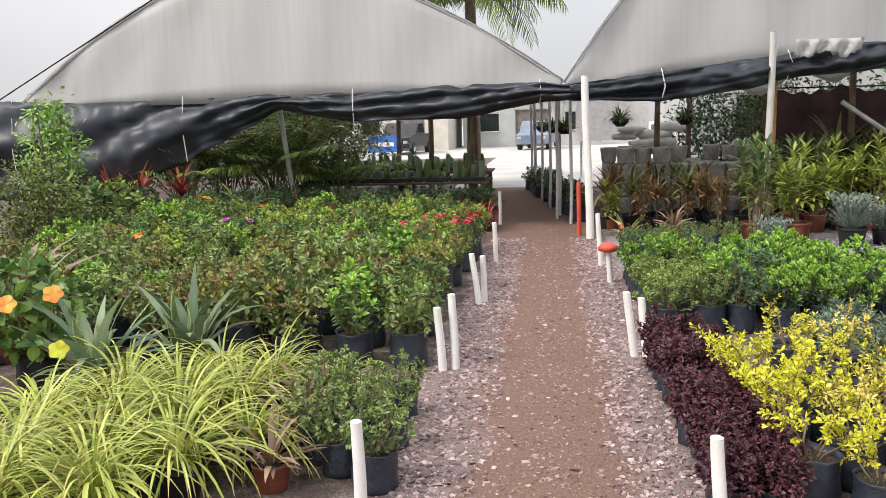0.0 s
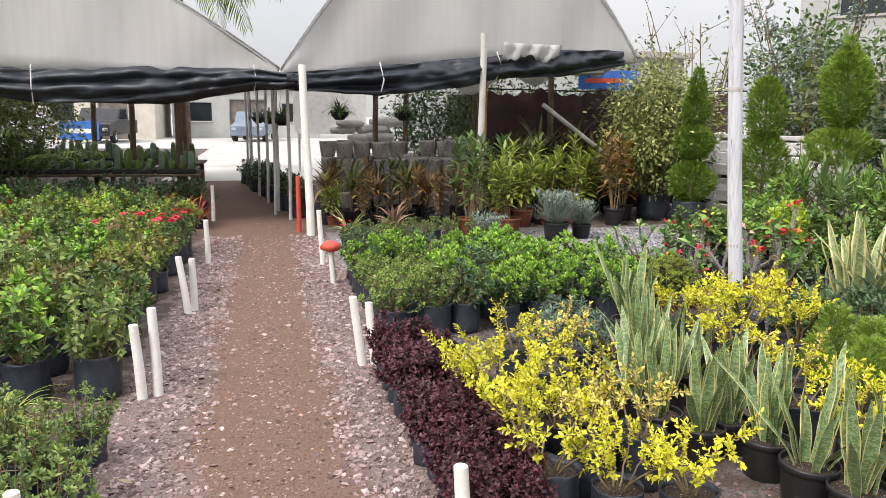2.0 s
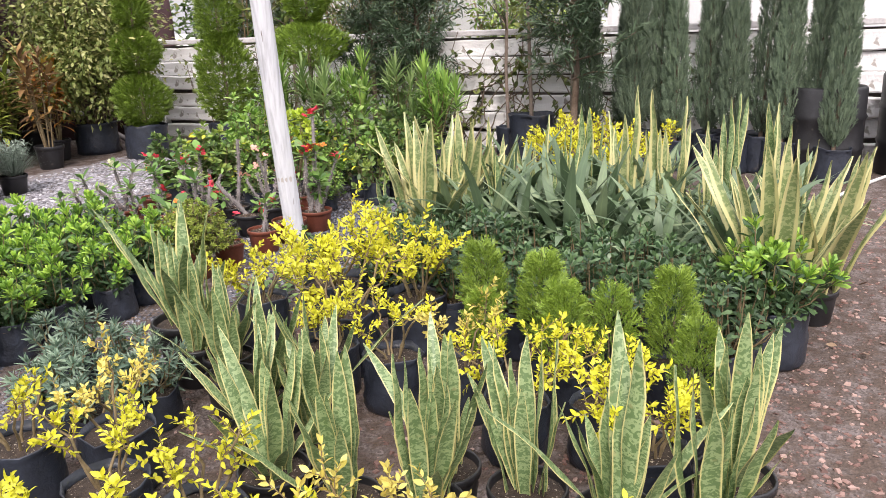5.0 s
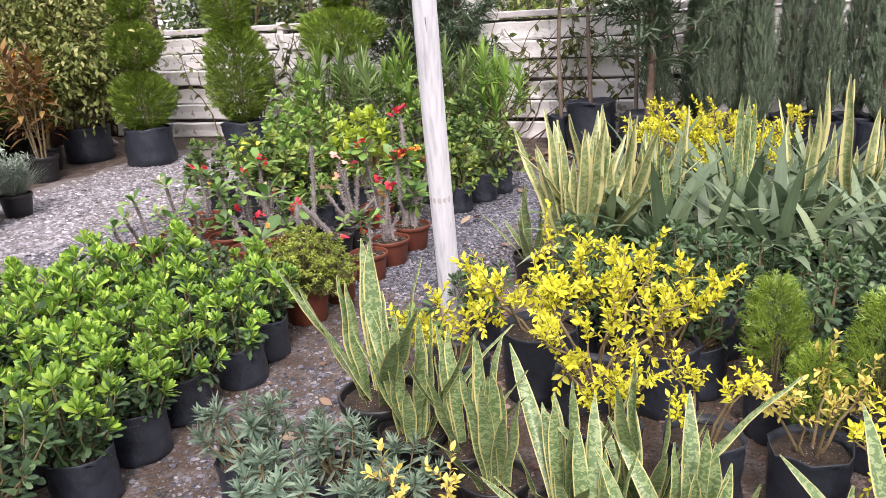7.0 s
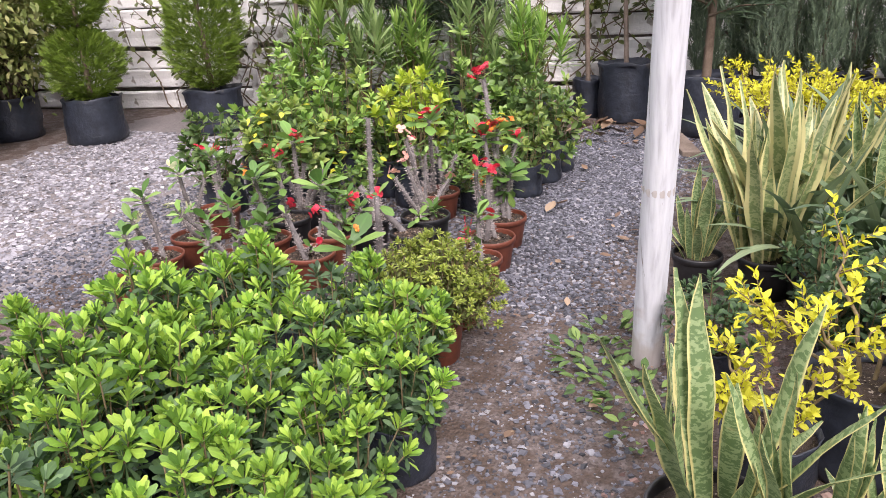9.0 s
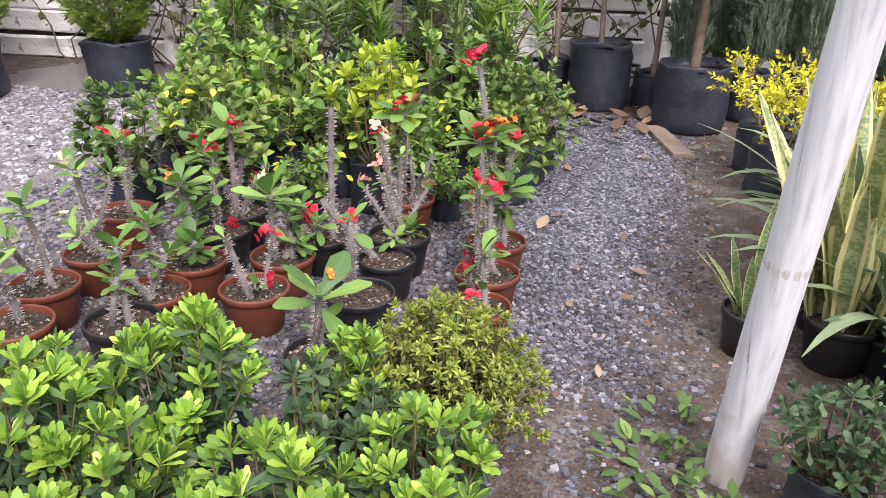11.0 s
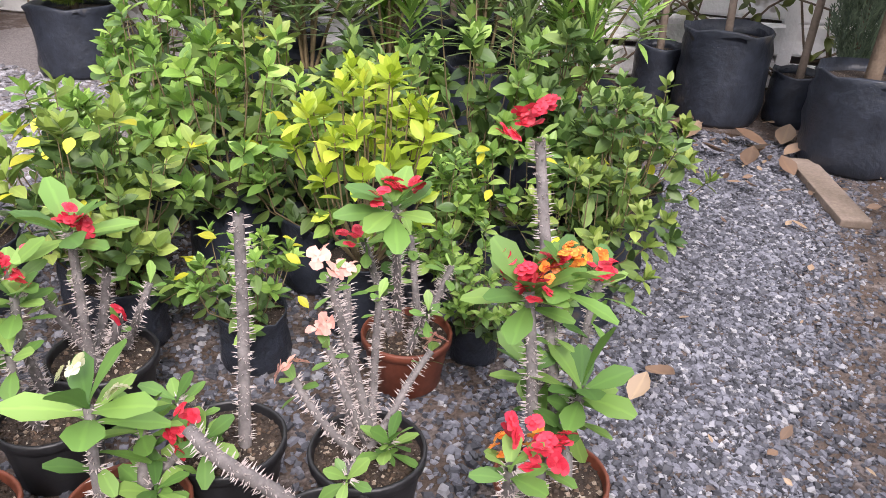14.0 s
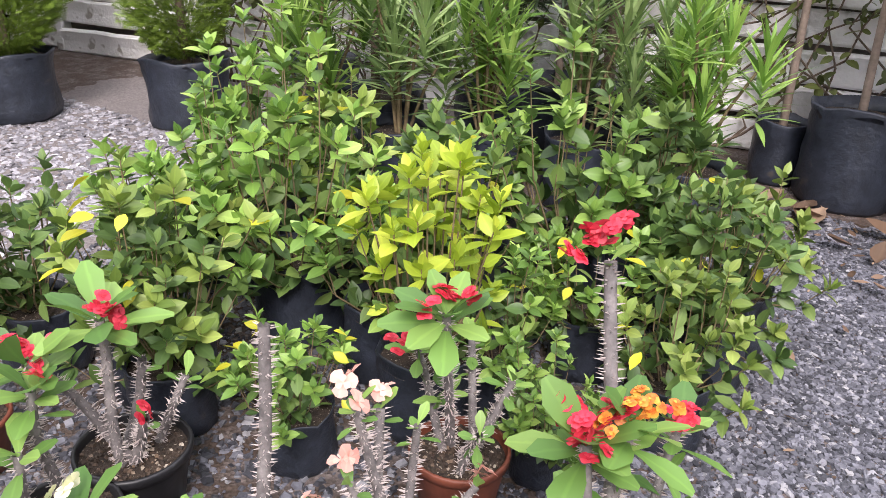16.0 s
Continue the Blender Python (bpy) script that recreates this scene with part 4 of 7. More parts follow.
def white_flap():
    bm = bmesh.new()
    rows = []
    for i in range(17):
        x = 3.2 + i * 0.055
        rows.append([bm.verts.new((x, 11.0 + 0.16 * (x - 3.1) - 0.05 * math.sin(i * 1.3 + k), 2.5 - k * (0.04 + 0.01 * (1 + math.sin(i * 0.7) + 0.6 * math.sin(i * 2.3))) )) for k in range(5)])
    for g0, g1 in zip(rows, rows[1:]):
        for k in range(4):
            bm.faces.new((g0[k], g1[k], g1[k + 1], g0[k + 1])).smooth = True
    ob = part("plastic_flap", bm, "greenhouse_film")
    sol = ob.modifiers.new("thickness", "SOLIDIFY")
    sol.thickness = 0.006
    tagged(ob, "torn white plastic flap folded over the curtain", "plastic sheet")
    bm = bmesh.new()
    rows = []
    for i in range(23):
        x = 2.9 + i * 0.13
        rows.append([bm.verts.new((x, 12.4 - 0.06 * math.sin(i * 1.1 + k), 2.15 + 0.02 * i - k * (0.06 + 0.03 * math.sin(i * 0.8)))) for k in range(5)])
    for g0, g1 in zip(rows, rows[1:]):
        for k in range(4):
            bm.faces.new((g0[k], g1[k], g1[k + 1], g0[k + 1])).smooth = True
    ob = part("plastic_skirt", bm, "greenhouse_film")
    sol = ob.modifiers.new("thickness", "SOLIDIFY")
    sol.thickness = 0.006
    tagged(ob, "frayed white plastic skirt hanging inside the tunnel", "plastic sheet")


white_flap()


def round_post(name, x, y, h, r, mat, label, category="post", lean=(0, 0), group="", knots=0):
    hp = Heap()
    pts = [(lean[0] * t + 0.004 * h * math.sin(t * 5 + x), lean[1] * t, h * t) for t in np.linspace(0, 1, 12)]
    tube(hp, pts, r * 1.06, r * 0.94, 14)
    cap = lathe([(r * 0.94, 0), (r * 0.8, 0.004), (r * 0.02, 0.006)], 14, 0, 0, False)
    root = thing(name, label, category, group)
    moved(root, x, y)
    part("shaft", hp, mat, root)
    c = part("top_end", cap, mat, root)
    c.location = (lean[0] + 0.004 * h * math.sin(5 + x), lean[1], h)
    for k in range(knots):
        z = h * (k + 0.6) / knots
        ring = lathe([(r * 0.99, -0.02), (r * 1.035, -0.006), (r * 1.045, 0), (r * 1.035, 0.006), (r * 0.99, 0.02)], 14, 0.03, k, False)
        t = z / h
        o = part("joint_ring", ring, mat, root)
        o.location = (lean[0] * t + 0.004 * h * math.sin(t * 5 + x), lean[1] * t, z)
    return root


G = "white marker posts along the path"
for x, y, h, lx, ly in ((-0.76, 2.98, 0.35, -0.01, 0.02), (-0.655, 4.76, 0.40, -0.03, 0.02), (-0.58, 4.80, 0.47, -0.02, 0.05), (-0.585, 6.6, 0.43, -0.06, 0.05), (-0.545, 6.7, 0.40, -0.01, 0.02),
                        (-0.575, 8.7, 0.44, -0.01, 0.0), (-0.72, 12.0, 0.5, 0, 0), (0.56, 5.12, 0.42, -0.05, 0.03), (0.635, 5.1, 0.38, -0.03, 0.05), (0.63, 2.82, 0.38, -0.02, 0.03), (0.56, 8.45, 0.55, -0.03, 0.02), (0.59, 7.52, 0.30, -0.02, 0)):
    round_post("marker_post", x, y, h, 0.026, "white_paint", "short white-painted wooden marker post beside the path", "post", (lx, ly), G)
round_post("support_post", 0.55, 10.42, 2.1, 0.05, "white_paint", "white-painted steel post carrying the tunnel gutter", "post", (-0.06, 0.1))
round_post("support_post", 3.05, 11.5, 2.6, 0.045, "white_paint", "white-painted steel post carrying the tunnel front", "post", (-0.17, -0.62))
round_post("support_post", -4.04, 12.4, 2.0, 0.04, "galvanised", "grey steel post carrying the tunnel front", "post", (-0.1, -0.4))
round_post("rusty_pole", 3.22, 11.95, 2.2, 0.045, "pole_orange", "orange rusty mottled steel pole inside the tunnel", "pole", (-0.02, 0), knots=6)
round_post("stake", 0.42, 10.75, 0.72, 0.03, "red_paint", "short red-painted stake at the tunnel entrance", "post", (0, 0))
round_post("bamboo_post", 3.31, 5.415, 3.2, 0.048, "post_white", "thick whitewashed bamboo post leaning slightly, cracked near its foot", "post", (-0.37, -0.14), knots=3)


def red_cap():
    root = thing("orange_bag", "crumpled orange cloth bag lying on a short post", "bag")
    moved(root, 0.57, 7.52, 0.29)
    part("cloth", lathe([(0.03, 0), (0.085, 0.02), (0.095, 0.05), (0.06, 0.085), (0.02, 0.1), (0.004, 0.1)], 14, 0.4, 4), "red_paint", root)


red_cap()
# row of thin posts on the inner side of the path
for i, (x, y) in enumerate(((0.35, 12.0), (0.2, 13.1), (0.05, 14.2), (-0.1, 15.4), (-0.25, 16.6), (-0.35, 17.8), (0.15, 12.6), (-0.3, 18.4))):
    round_post("rack_post", x, y, 2.05, 0.024, "wood_grey", "pale weathered wooden post of the plant rack", "post", (0, 0), "rack posts by the path")
for i, (x, y, h) in enumerate(((-1.35, 14.0, 1.9), (-1.45, 16.0, 2.0), (-2.2, 15.0, 1.9), (-3.2, 17.0, 1.9), (-4.5, 14.5, 1.9), (1.9, 14.2, 2.2), (3.6, 13.6, 2.2), (4.6, 12.9, 2.3), (2.6, 15.2, 2.2))):
    round_post("inner_post", x, y, h, 0.05, "wood_brown", "rough brown timber post inside the tunnel", "post", (0, 0), "inner tunnel posts")


def beam_run(name, a, b, r, mat, label):
    h = Heap()
    tube(h, [a, [(p + q) / 2 for p, q in zip(a, b)], b], r, r, 7)
    return tagged(part(name, h, mat), label, "beam")


beam_run("cross_beam", (-4.6, 14.0, 1.86), (-0.9, 13.6, 1.84), 0.04, "wood_brown", "brown timber beam under the film roof")
beam_run("cross_beam", (-4.6, 16.0, 1.9), (-1.2, 15.8, 1.9), 0.04, "wood_brown", "brown timber beam under the film roof")
beam_run("cross_beam", (0.4, 12.0, 2.0), (-0.35, 18.4, 2.0), 0.04, "wood_grey", "pale timber rail over the rack posts")
beam_run("leaning_pole", (4.2, 12.15, 1.7), (6.5, 11.95, 0.02), 0.035, "wood_grey", "pale round timber pole leaning against the netting")
beam_run("cross_beam", (0.6, 12.4, 2.05), (5.2, 12.2, 2.2), 0.035, "galvanised", "grey steel pipe across the tunnel")


# ---- inside the tunnels: benches, blocks, netting ----
def bench(name, x0, x1, y0, y1, z, label):
    root = thing(name, label, "bench")
    n = 6
    for i in range(n):
        yy = y0 + (y1 - y0) * i / n
        part("slat", boxes((x0, yy, z - 0.03, x1, yy + (y1 - y0) / n * 0.75, z), bevel=0.004), "wood_brown", root)
    for x in (x0 + 0.1, (x0 + x1) / 2, x1 - 0.1):
        for y in (y0 + 0.1, y1 - 0.1):
            part("leg", boxes((x - 0.04, y - 0.04, 0, x + 0.04, y + 0.04, z - 0.03), bevel=0.005), "wood_brown", root)
    return root


bench("cactus_bench", -4.4, -1.0, 13.4, 14.6, 0.55, "dark slatted timber bench holding cactus trays")
bench("cactus_bench", -4.6, -1.1, 15.6, 16.8, 0.6, "dark slatted timber bench holding cactus trays")


def stacked_blocks():
    rng = random.Random(3)
    proto = None
    for row in range(4):
        for i in range(11):
            tall = rng.randint(2, 4)
            for k in range(tall):
                x, y, z = 1.0 + i * 0.29 + row * 0.06, 13.4 + row * 0.5 + 0.05 * (i % 3), k * 0.27
                if proto is None:
                    proto = tagged(part("concrete_planter", lathe([(0.11, 0), (0.12, 0.02), (0.145, 0.22), (0.15, 0.255), (0.13, 0.26), (0.12, 0.2), (0.02, 0.19)], 12, 0.03), "block_grey"), "grey cast concrete planter in a stack of planters", "planter", "stacked concrete planters")
                    moved(proto, x, y, z)
                else:
                    copy_thing(proto, pose(x + rng.uniform(-0.02, 0.02), y, z, 0, 0, rng.uniform(0, 90)))


stacked_blocks()


def shade_net():
    bm = bmesh.new()
    rows = []
    for i in range(60):
        x = 3.55 + i * 0.07
        sag = 0.1 * abs(math.sin(i * 0.22)) + 0.03 * math.sin(i * 1.7)
        rows.append([bm.verts.new((x, 13.5 - 0.2 * i / 60 * 6 + 0.05 * math.sin(i * 0.8 + k), max(0.02, (1.95 - sag) * (1 - k / 6) + 0.02))) for k in range(7)])
    for g0, g1 in zip(rows, rows[1:]):
        for k in range(6):
            bm.faces.new((g0[k], g1[k], g1[k + 1], g0[k + 1])).smooth = True
    root = thing("shade_net", "dark maroon shade netting hung as a wall", "netting")
    ob = part("netting", bm, "net_maroon", root)
    sol = ob.modifiers.new("thickness", "SOLIDIFY")
    sol.thickness = 0.006
    h = Heap()
    tube(h, [(3.4, 13.52, 1.97), (5.6, 12.9, 1.93), (7.8, 12.3, 1.97)], 0.012, 0.012, 5)
    part("top_rope", h, "rubber", root)
    for x, y in ((3.5, 13.54), (5.5, 12.97), (7.6, 12.4)):
        h = Heap()
        tube(h, [(x, y, 0), (x, y, 1.0), (x, y, 2.0)], 0.035, 0.03, 7)
        part("stake", h, "wood_brown", root)


shade_net()


def sack(x, y, z, s, rz):
    bm = lathe([(0.02, 0), (0.2, 0.02), (0.27, 0.08), (0.25, 0.16), (0.1, 0.2), (0.01, 0.2)], 14, 0.25, int(x * 10))
    ob = tagged(part("sack", bm, "white_sack"), "white plastic sack of substrate, slumped on the pile", "sack", "substrate sacks")
    ob.matrix_basis = pose(x, y, z, 0, 0, rz) @ Matrix.Diagonal((1.3 * s, s, s, 1))


for i, (x, y, z) in enumerate([(1.5 + 0.55 * c + 0.27 * (r % 2), 15.75 + 0.06 * r, 0.14 * r) for r in range(10) for c in range(max(2, 4 - r // 2))]):
    sack(x + 0.12 * math.sin(i * 2.3), y + 0.1 * math.cos(i * 1.7), z, 0.9 + 0.15 * math.sin(i * 3.1), (i * 37) % 60 - 30)


# ---- beyond: street, houses, vehicles ----
def house(name, x, y, w, d, h, mat, openings, label, rz=0):
    """A plain rendered house front with recessed openings; openings: x0, z0, width, height, kind."""
    root = thing(name, label, "house")
    moved(root, x, y, 0, rz)
    xs = sorted({0, w, *[o[0] for o in openings], *[o[0] + o[2] for o in openings]})
    zs = sorted({0, h, *[o[1] for o in openings], *[o[1] + o[3] for o in openings]})
    bm = bmesh.new()
    for x0, x1 in zip(xs, xs[1:]):
        for z0, z1 in zip(zs, zs[1:]):
            if not any(o[0] <= (x0 + x1) / 2 <= o[0] + o[2] and o[1] <= (z0 + z1) / 2 <= o[1] + o[3] for o in openings):
                box_bm(bm, x0, 0, z0, x1, 0.25, z1)
    box_bm(bm, 0, 0.252, 0, 0.25, d, h)
    box_bm(bm, w - 0.25, 0.252, 0, w, d, h)
    bmesh.ops.remove_doubles(bm, verts=bm.verts, dist=0.001)
    part("wall", bm, mat, root)
    part("roof", boxes((-0.2, -0.3, h + 0.002, w + 0.2, d, h + 0.18), bevel=0.02), "block_grey", root)
    for ox, oz, ow, oh, kind in openings:
        wd = part("window" if kind == "w" else "door", boxes((ox + 0.03, 0.14, oz + 0.02, ox + ow - 0.03, 0.2, oz + oh - 0.02)), "dark_glass" if kind == "w" else "wall_dark", root)
        part("frame", boxes((ox, 0.1, oz, ox + 0.05, 0.22, oz + oh), (ox + ow - 0.05, 0.1, oz, ox + ow, 0.22, oz + oh), (ox + 0.052, 0.1, oz + oh - 0.05, ox + ow - 0.052, 0.22, oz + oh)), "galvanised", wd)
        if kind == "w":
            part("sill", boxes((ox - 0.05, -0.05, oz - 0.06, ox + ow + 0.05, 0.1, oz - 0.005)), "block_grey", wd)
    return root


house("house", -16, 48, 10, 8, 3.6, "plaster_cream", [(1.2, 0, 2.4, 2.6, "d"), (4.6, 1.0, 1.2, 1.3, "w"), (7.0, 0, 1.6, 2.4, "d")], "single-storey cream house with dark gates across the street")
house("house", -5.5, 52, 9, 8, 3.2, "plaster_pale", [(1.0, 1.0, 1.4, 1.2, "w"), (3.4, 0, 2.2, 2.4, "d"), (6.6, 1.0, 1.3, 1.2, "w")], "pale grey single-storey house across the street")
house("house", 4.2, 24, 9, 8, 3.4, "plaster_pale", [(1.2, 0.9, 1.5, 1.3, "w"), (4.6, 0.9, 1.5, 1.3, "w")], "white rendered house behind the tunnels")
house("house", 12.5, 17.5, 9, 9, 6.2, "plaster_pale", [(0.8, 3.9, 1.2, 1.5, "w"), (3.4, 3.9, 1.2, 1.5, "w"), (6.0, 3.9, 1.2, 1.5, "w"), (0.8, 0.9, 1.2, 1.5, "w"), (3.4, 0.9, 1.2, 1.5, "w")], "white two-storey house behind the boundary wall", -52)
house("house", 17.5, 7.5, 12, 9, 4.2, "plaster_pale", [(2.0, 1.3, 1.4, 1.4, "w"), (6.0, 1.3, 1.4, 1.4, "w")], "long pale house behind the boundary wall", -80)


def wheel_bm(r, w):
    return lathe([(r * 0.55, -w / 2), (r * 0.95, -w / 2), (r, -w * 0.35), (r, w * 0.35), (r * 0.95, w / 2), (r * 0.55, w / 2)], 24, 0, 0, False)


def vehicle(name, x, y, rz, mat, prof, glass, length, width, label):
    """A car: body extruded from its side profile, glazing, lights and wheels."""
    root = thing(name, label, "car")
    moved(root, x, y, 0, rz)

    def slab(pr, y0, y1, bev):
        bm = bmesh.new()
        l = [bm.verts.new((px, y0, pz)) for px, pz in pr]
        r = [bm.verts.new((px, y1, pz)) for px, pz in pr]
        bm.faces.new(l)
        bm.faces.new(r[::-1])
        for i in range(len(pr)):
            j = (i + 1) % len(pr)
            bm.faces.new((l[j], l[i], r[i], r[j]))
        bmesh.ops.recalc_face_normals(bm, faces=bm.faces)
        bmesh.ops.bevel(bm, geom=bm.edges[:], offset=bev, segments=2, profile=0.6, affect="EDGES")
        return bm

    part("body", slab(prof, -width / 2, width / 2, 0.06), mat, root)
    part("glazing", slab(glass, -width / 2 - 0.01, width / 2 + 0.01, 0.02), "dark_glass", root)
    for wx in (length * 0.19, length * 0.81):
        for sy in (-1, 1):
            t = part("wheel", wheel_bm(0.34, 0.22), "rubber", root)
            t.matrix_basis = pose(wx, sy * (width / 2 - 0.08), 0.34, 90)
            part("rim", lathe([(0.19, -0.1), (0.17, -0.06), (0.03, -0.08), (0.02, 0.08), (0.17, 0.06), (0.19, 0.1)], 18, 0, 0, False), "galvanised", t)
    for sy in (-0.62, 0.62):
        part("headlight", boxes((-0.02, sy * width / 1.6 - 0.12, 0.62, 0.05, sy * width / 1.6 + 0.12, 0.76), bevel=0.02), "galvanised", root)
        part("tail_light", boxes((length - 0.05, sy * width / 1.6 - 0.1, 0.68, length + 0.02, sy * width / 1.6 + 0.1, 0.9), bevel=0.02), "red_paint", root)
    return root


PICKUP = [(0, 0.35), (0, 0.95), (1.3, 1.08), (1.9, 1.7), (3.0, 1.72), (3.25, 1.1), (5.1, 1.1), (5.1, 0.4)]
PICKG = [(1.45, 1.12), (1.95, 1.64), (2.95, 1.66), (3.12, 1.12)]
SUV = [(0, 0.32), (0, 0.85), (1.1, 1.05), (1.8, 1.62), (3.8, 1.64), (4.5, 1.1), (4.6, 0.4)]
SUVG = [(1.25, 1.08), (1.85, 1.56), (3.75, 1.58), (4.25, 1.1)]
vehicle("pickup_truck", -8.1, 41.0, 84, "car_dark", PICKUP, PICKG, 5.1, 1.85, "dark pickup truck parked across the street")
vehicle("car", -0.9, 44.5, 80, "car_blue", SUV, SUVG, 4.6, 1.8, "blue-grey car parked at the end of the street")
vehicle("car", -13.6, 38.0, 4, "car_white", SUV, SUVG, 4.6, 1.8, "white car parked behind the film tunnel")
vehicle("van", 10.2, 1.2, 100, "car_white", [(0, 0.4), (0, 1.2), (0.6, 1.45), (1.3, 2.2), (5.0, 2.25), (5.0, 0.45)], [(0.75, 1.5), (1.35, 2.1), (4.7, 2.12), (4.7, 1.5)], 5.0, 1.9, "white van parked beyond the boundary wall")


def sign(x, y, z, w, h, rz, mat, stripe, label):
    root = thing("sign_board", label, "sign")
    moved(root, x, y, 0, rz)
    part("board", boxes((-w / 2, -0.015, z, w / 2, 0.015, z + h), bevel=0.004), mat, root)
    part("band", boxes((-w * 0.38, -0.022, z + h * 0.35, w * 0.3, -0.019, z + h * 0.6)), stripe, root)
    for sx in (-w * 0.42, w * 0.42):
        part("post", boxes((sx - 0.03, 0.018, 0, sx + 0.03, 0.07, z + h), bevel=0.005), "galvanised", root)


sign(5.9, 13.6, 2.0, 1.0, 0.32, -20, "blue_paint", "red_paint", "blue sign board with a red band above the netting")
sign(-7.8, 37.5, 0.3, 1.6, 0.8, 0, "blue_paint", "white_paint", "blue painted board at the house front")
sign(1.7, 21.5, 1.0, 1.9, 1.5, 0, "white_sack", "white_sack", "large blank white board behind the tunnels")


def barrel(x, y, r, h, label):
    root = thing("barrel", label, "barrel")
    moved(root, x, y)
    part("drum", lathe([(r * 0.92, 0), (r, 0.03), (r, h * 0.3), (r * 1.04, h * 0.33), (r, h * 0.36), (r, h * 0.64), (r * 1.04, h * 0.67), (r, h * 0.7), (r, h * 0.97), (r * 0.95, h), (r * 0.9, h * 0.99), (r * 0.88, h * 0.9), (0.01, h * 0.88)], 24, 0.01), "pot_black", root)


barrel(7.75, 3.65, 0.3, 0.75, "black plastic water drum standing by the boundary wall")
barrel(8.1, 3.0, 0.3, 0.85, "tall black plastic water drum by the wall")


def hose():
    h = Heap()
    tube(h, [(5.3, 3.28, 0.015), (5.8, 3.36, 0.018), (6.4, 3.42, 0.015), (7.2, 3.3, 0.015), (8.0, 3.1, 0.015)], 0.014, 0.014, 8)
    tagged(part("water_pipe", h, "white_sack"), "thin pale plastic water pipe lying on the ground", "pipe")


hose()


def board_on_ground():
    ob = tagged(part("wooden_board", boxes((-0.33, -0.06, 0, 0.33, 0.06, 0.035), bevel=0.006), "wood_board"), "short weathered grey board lying on the ground", "board")
    moved(ob, 6.52, 5.72, 0.0, 19)


board_on_ground()


def wire(name, a, b, sag, label):
    h = Heap()
    pts = [[a[j] + (b[j] - a[j]) * t - (sag * 4 * t * (1 - t) if j == 2 else 0) for j in range(3)] for t in np.linspace(0, 1, 14)]
    tube(h, pts, 0.012, 0.012, 4)
    tagged(part(name, h, "rubber"), label, "cable")


wire("guy_wire", (-8.9, 12.0, 2.1), (-5.4, 11.6, 3.75), 0.0, "thin dark rope along the tunnel front")
wire("power_line", (-8, 24, 6.0), (9, 26, 5.2), 0.3, "dark power line above the street")
wire("power_line", (-8, 24.5, 6.6), (9, 25, 6.6), 0.4, "dark power line above the street")

# ---- plants: one function for each kind ----
T_OBO = leaf_tmpl(0.38, 0.12, 0.1, "obovate")
T_OVA = leaf_tmpl(0.5, 0.15, 0.12, "ovate")
T_LAN = leaf_tmpl(0.2, 0.15, 0.15, "lance")
T_NAR = leaf_tmpl(0.11, 0.2, 0.1, "lance", False)
T_SML = small_tmpl(0.55)
T_SM2 = small_tmpl(0.38)
T_GRD = leaf_tmpl(0.56, 0.14, 0.14, "ovate")
T_CRN = leaf_tmpl(0.46, 0.2, 0.07, "obovate")
T_SPR = spray_tmpl(3)
T_SP2 = spray_tmpl(2)


def make(kind, name, label, category, group, n, fn):
    KINDS[kind] = []
    for i in range(n):
        root = thing(name, label, category, group)
        fn(root, i)
        KINDS[kind].append(root)


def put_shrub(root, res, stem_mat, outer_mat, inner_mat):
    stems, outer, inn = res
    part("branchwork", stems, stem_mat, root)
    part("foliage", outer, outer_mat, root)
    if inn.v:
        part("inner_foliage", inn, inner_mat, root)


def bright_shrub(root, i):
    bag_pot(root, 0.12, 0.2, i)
    # inner leaves use the dark green, so shade inside the crown is painted in
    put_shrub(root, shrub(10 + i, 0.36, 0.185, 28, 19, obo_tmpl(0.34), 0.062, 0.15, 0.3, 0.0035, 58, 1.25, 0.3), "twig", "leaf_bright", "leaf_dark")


make("bright", "potted_shrub", "bright yellow-green glossy shrub in a black grow bag", "shrub", "rows of bright green shrubs", 4, bright_shrub)


def dark_shrub(root, i):
    bag_pot(root, 0.12, 0.22, i)
    put_shrub(root, shrub(30 + i, 0.36, 0.2, 26, 12, obo_tmpl(), 0.058, 0.19, 0.3, 0.004, 82, 0.8), "twig", "leaf_dark", "leaf_dark")


make("dark", "potted_shrub", "dark green small-leaved shrub in a black grow bag", "shrub", "dark green shrubs", 3, dark_shrub)


def mid_shrub(root, i):
    bag_pot(root, 0.12, 0.2, i)
    put_shrub(root, shrub(40 + i, 0.34, 0.23, 32, 12, T_SML, 0.036, 0.17, 0.3, 0.003, 70, 1.1), "twig", "leaf_rose", "leaf_mid")


def box_shrub(root, i):
    bag_pot(root, 0.12, 0.2, i)
    put_shrub(root, shrub(45 + i, 0.32, 0.22, 42, 12, T_SML, 0.032, 0.16, 0.3, 0.003, 80, 1.1), "twig", "leaf_fresh", "leaf_mid")


make("box", "potted_shrub", "fine-leaved yellow-green bush in a black grow bag", "shrub", "fine-leaved shrubs", 3, box_shrub)
make("fine", "potted_shrub", "fine-leaved green bush in a black grow bag", "shrub", "fine-leaved shrubs", 3, mid_shrub)


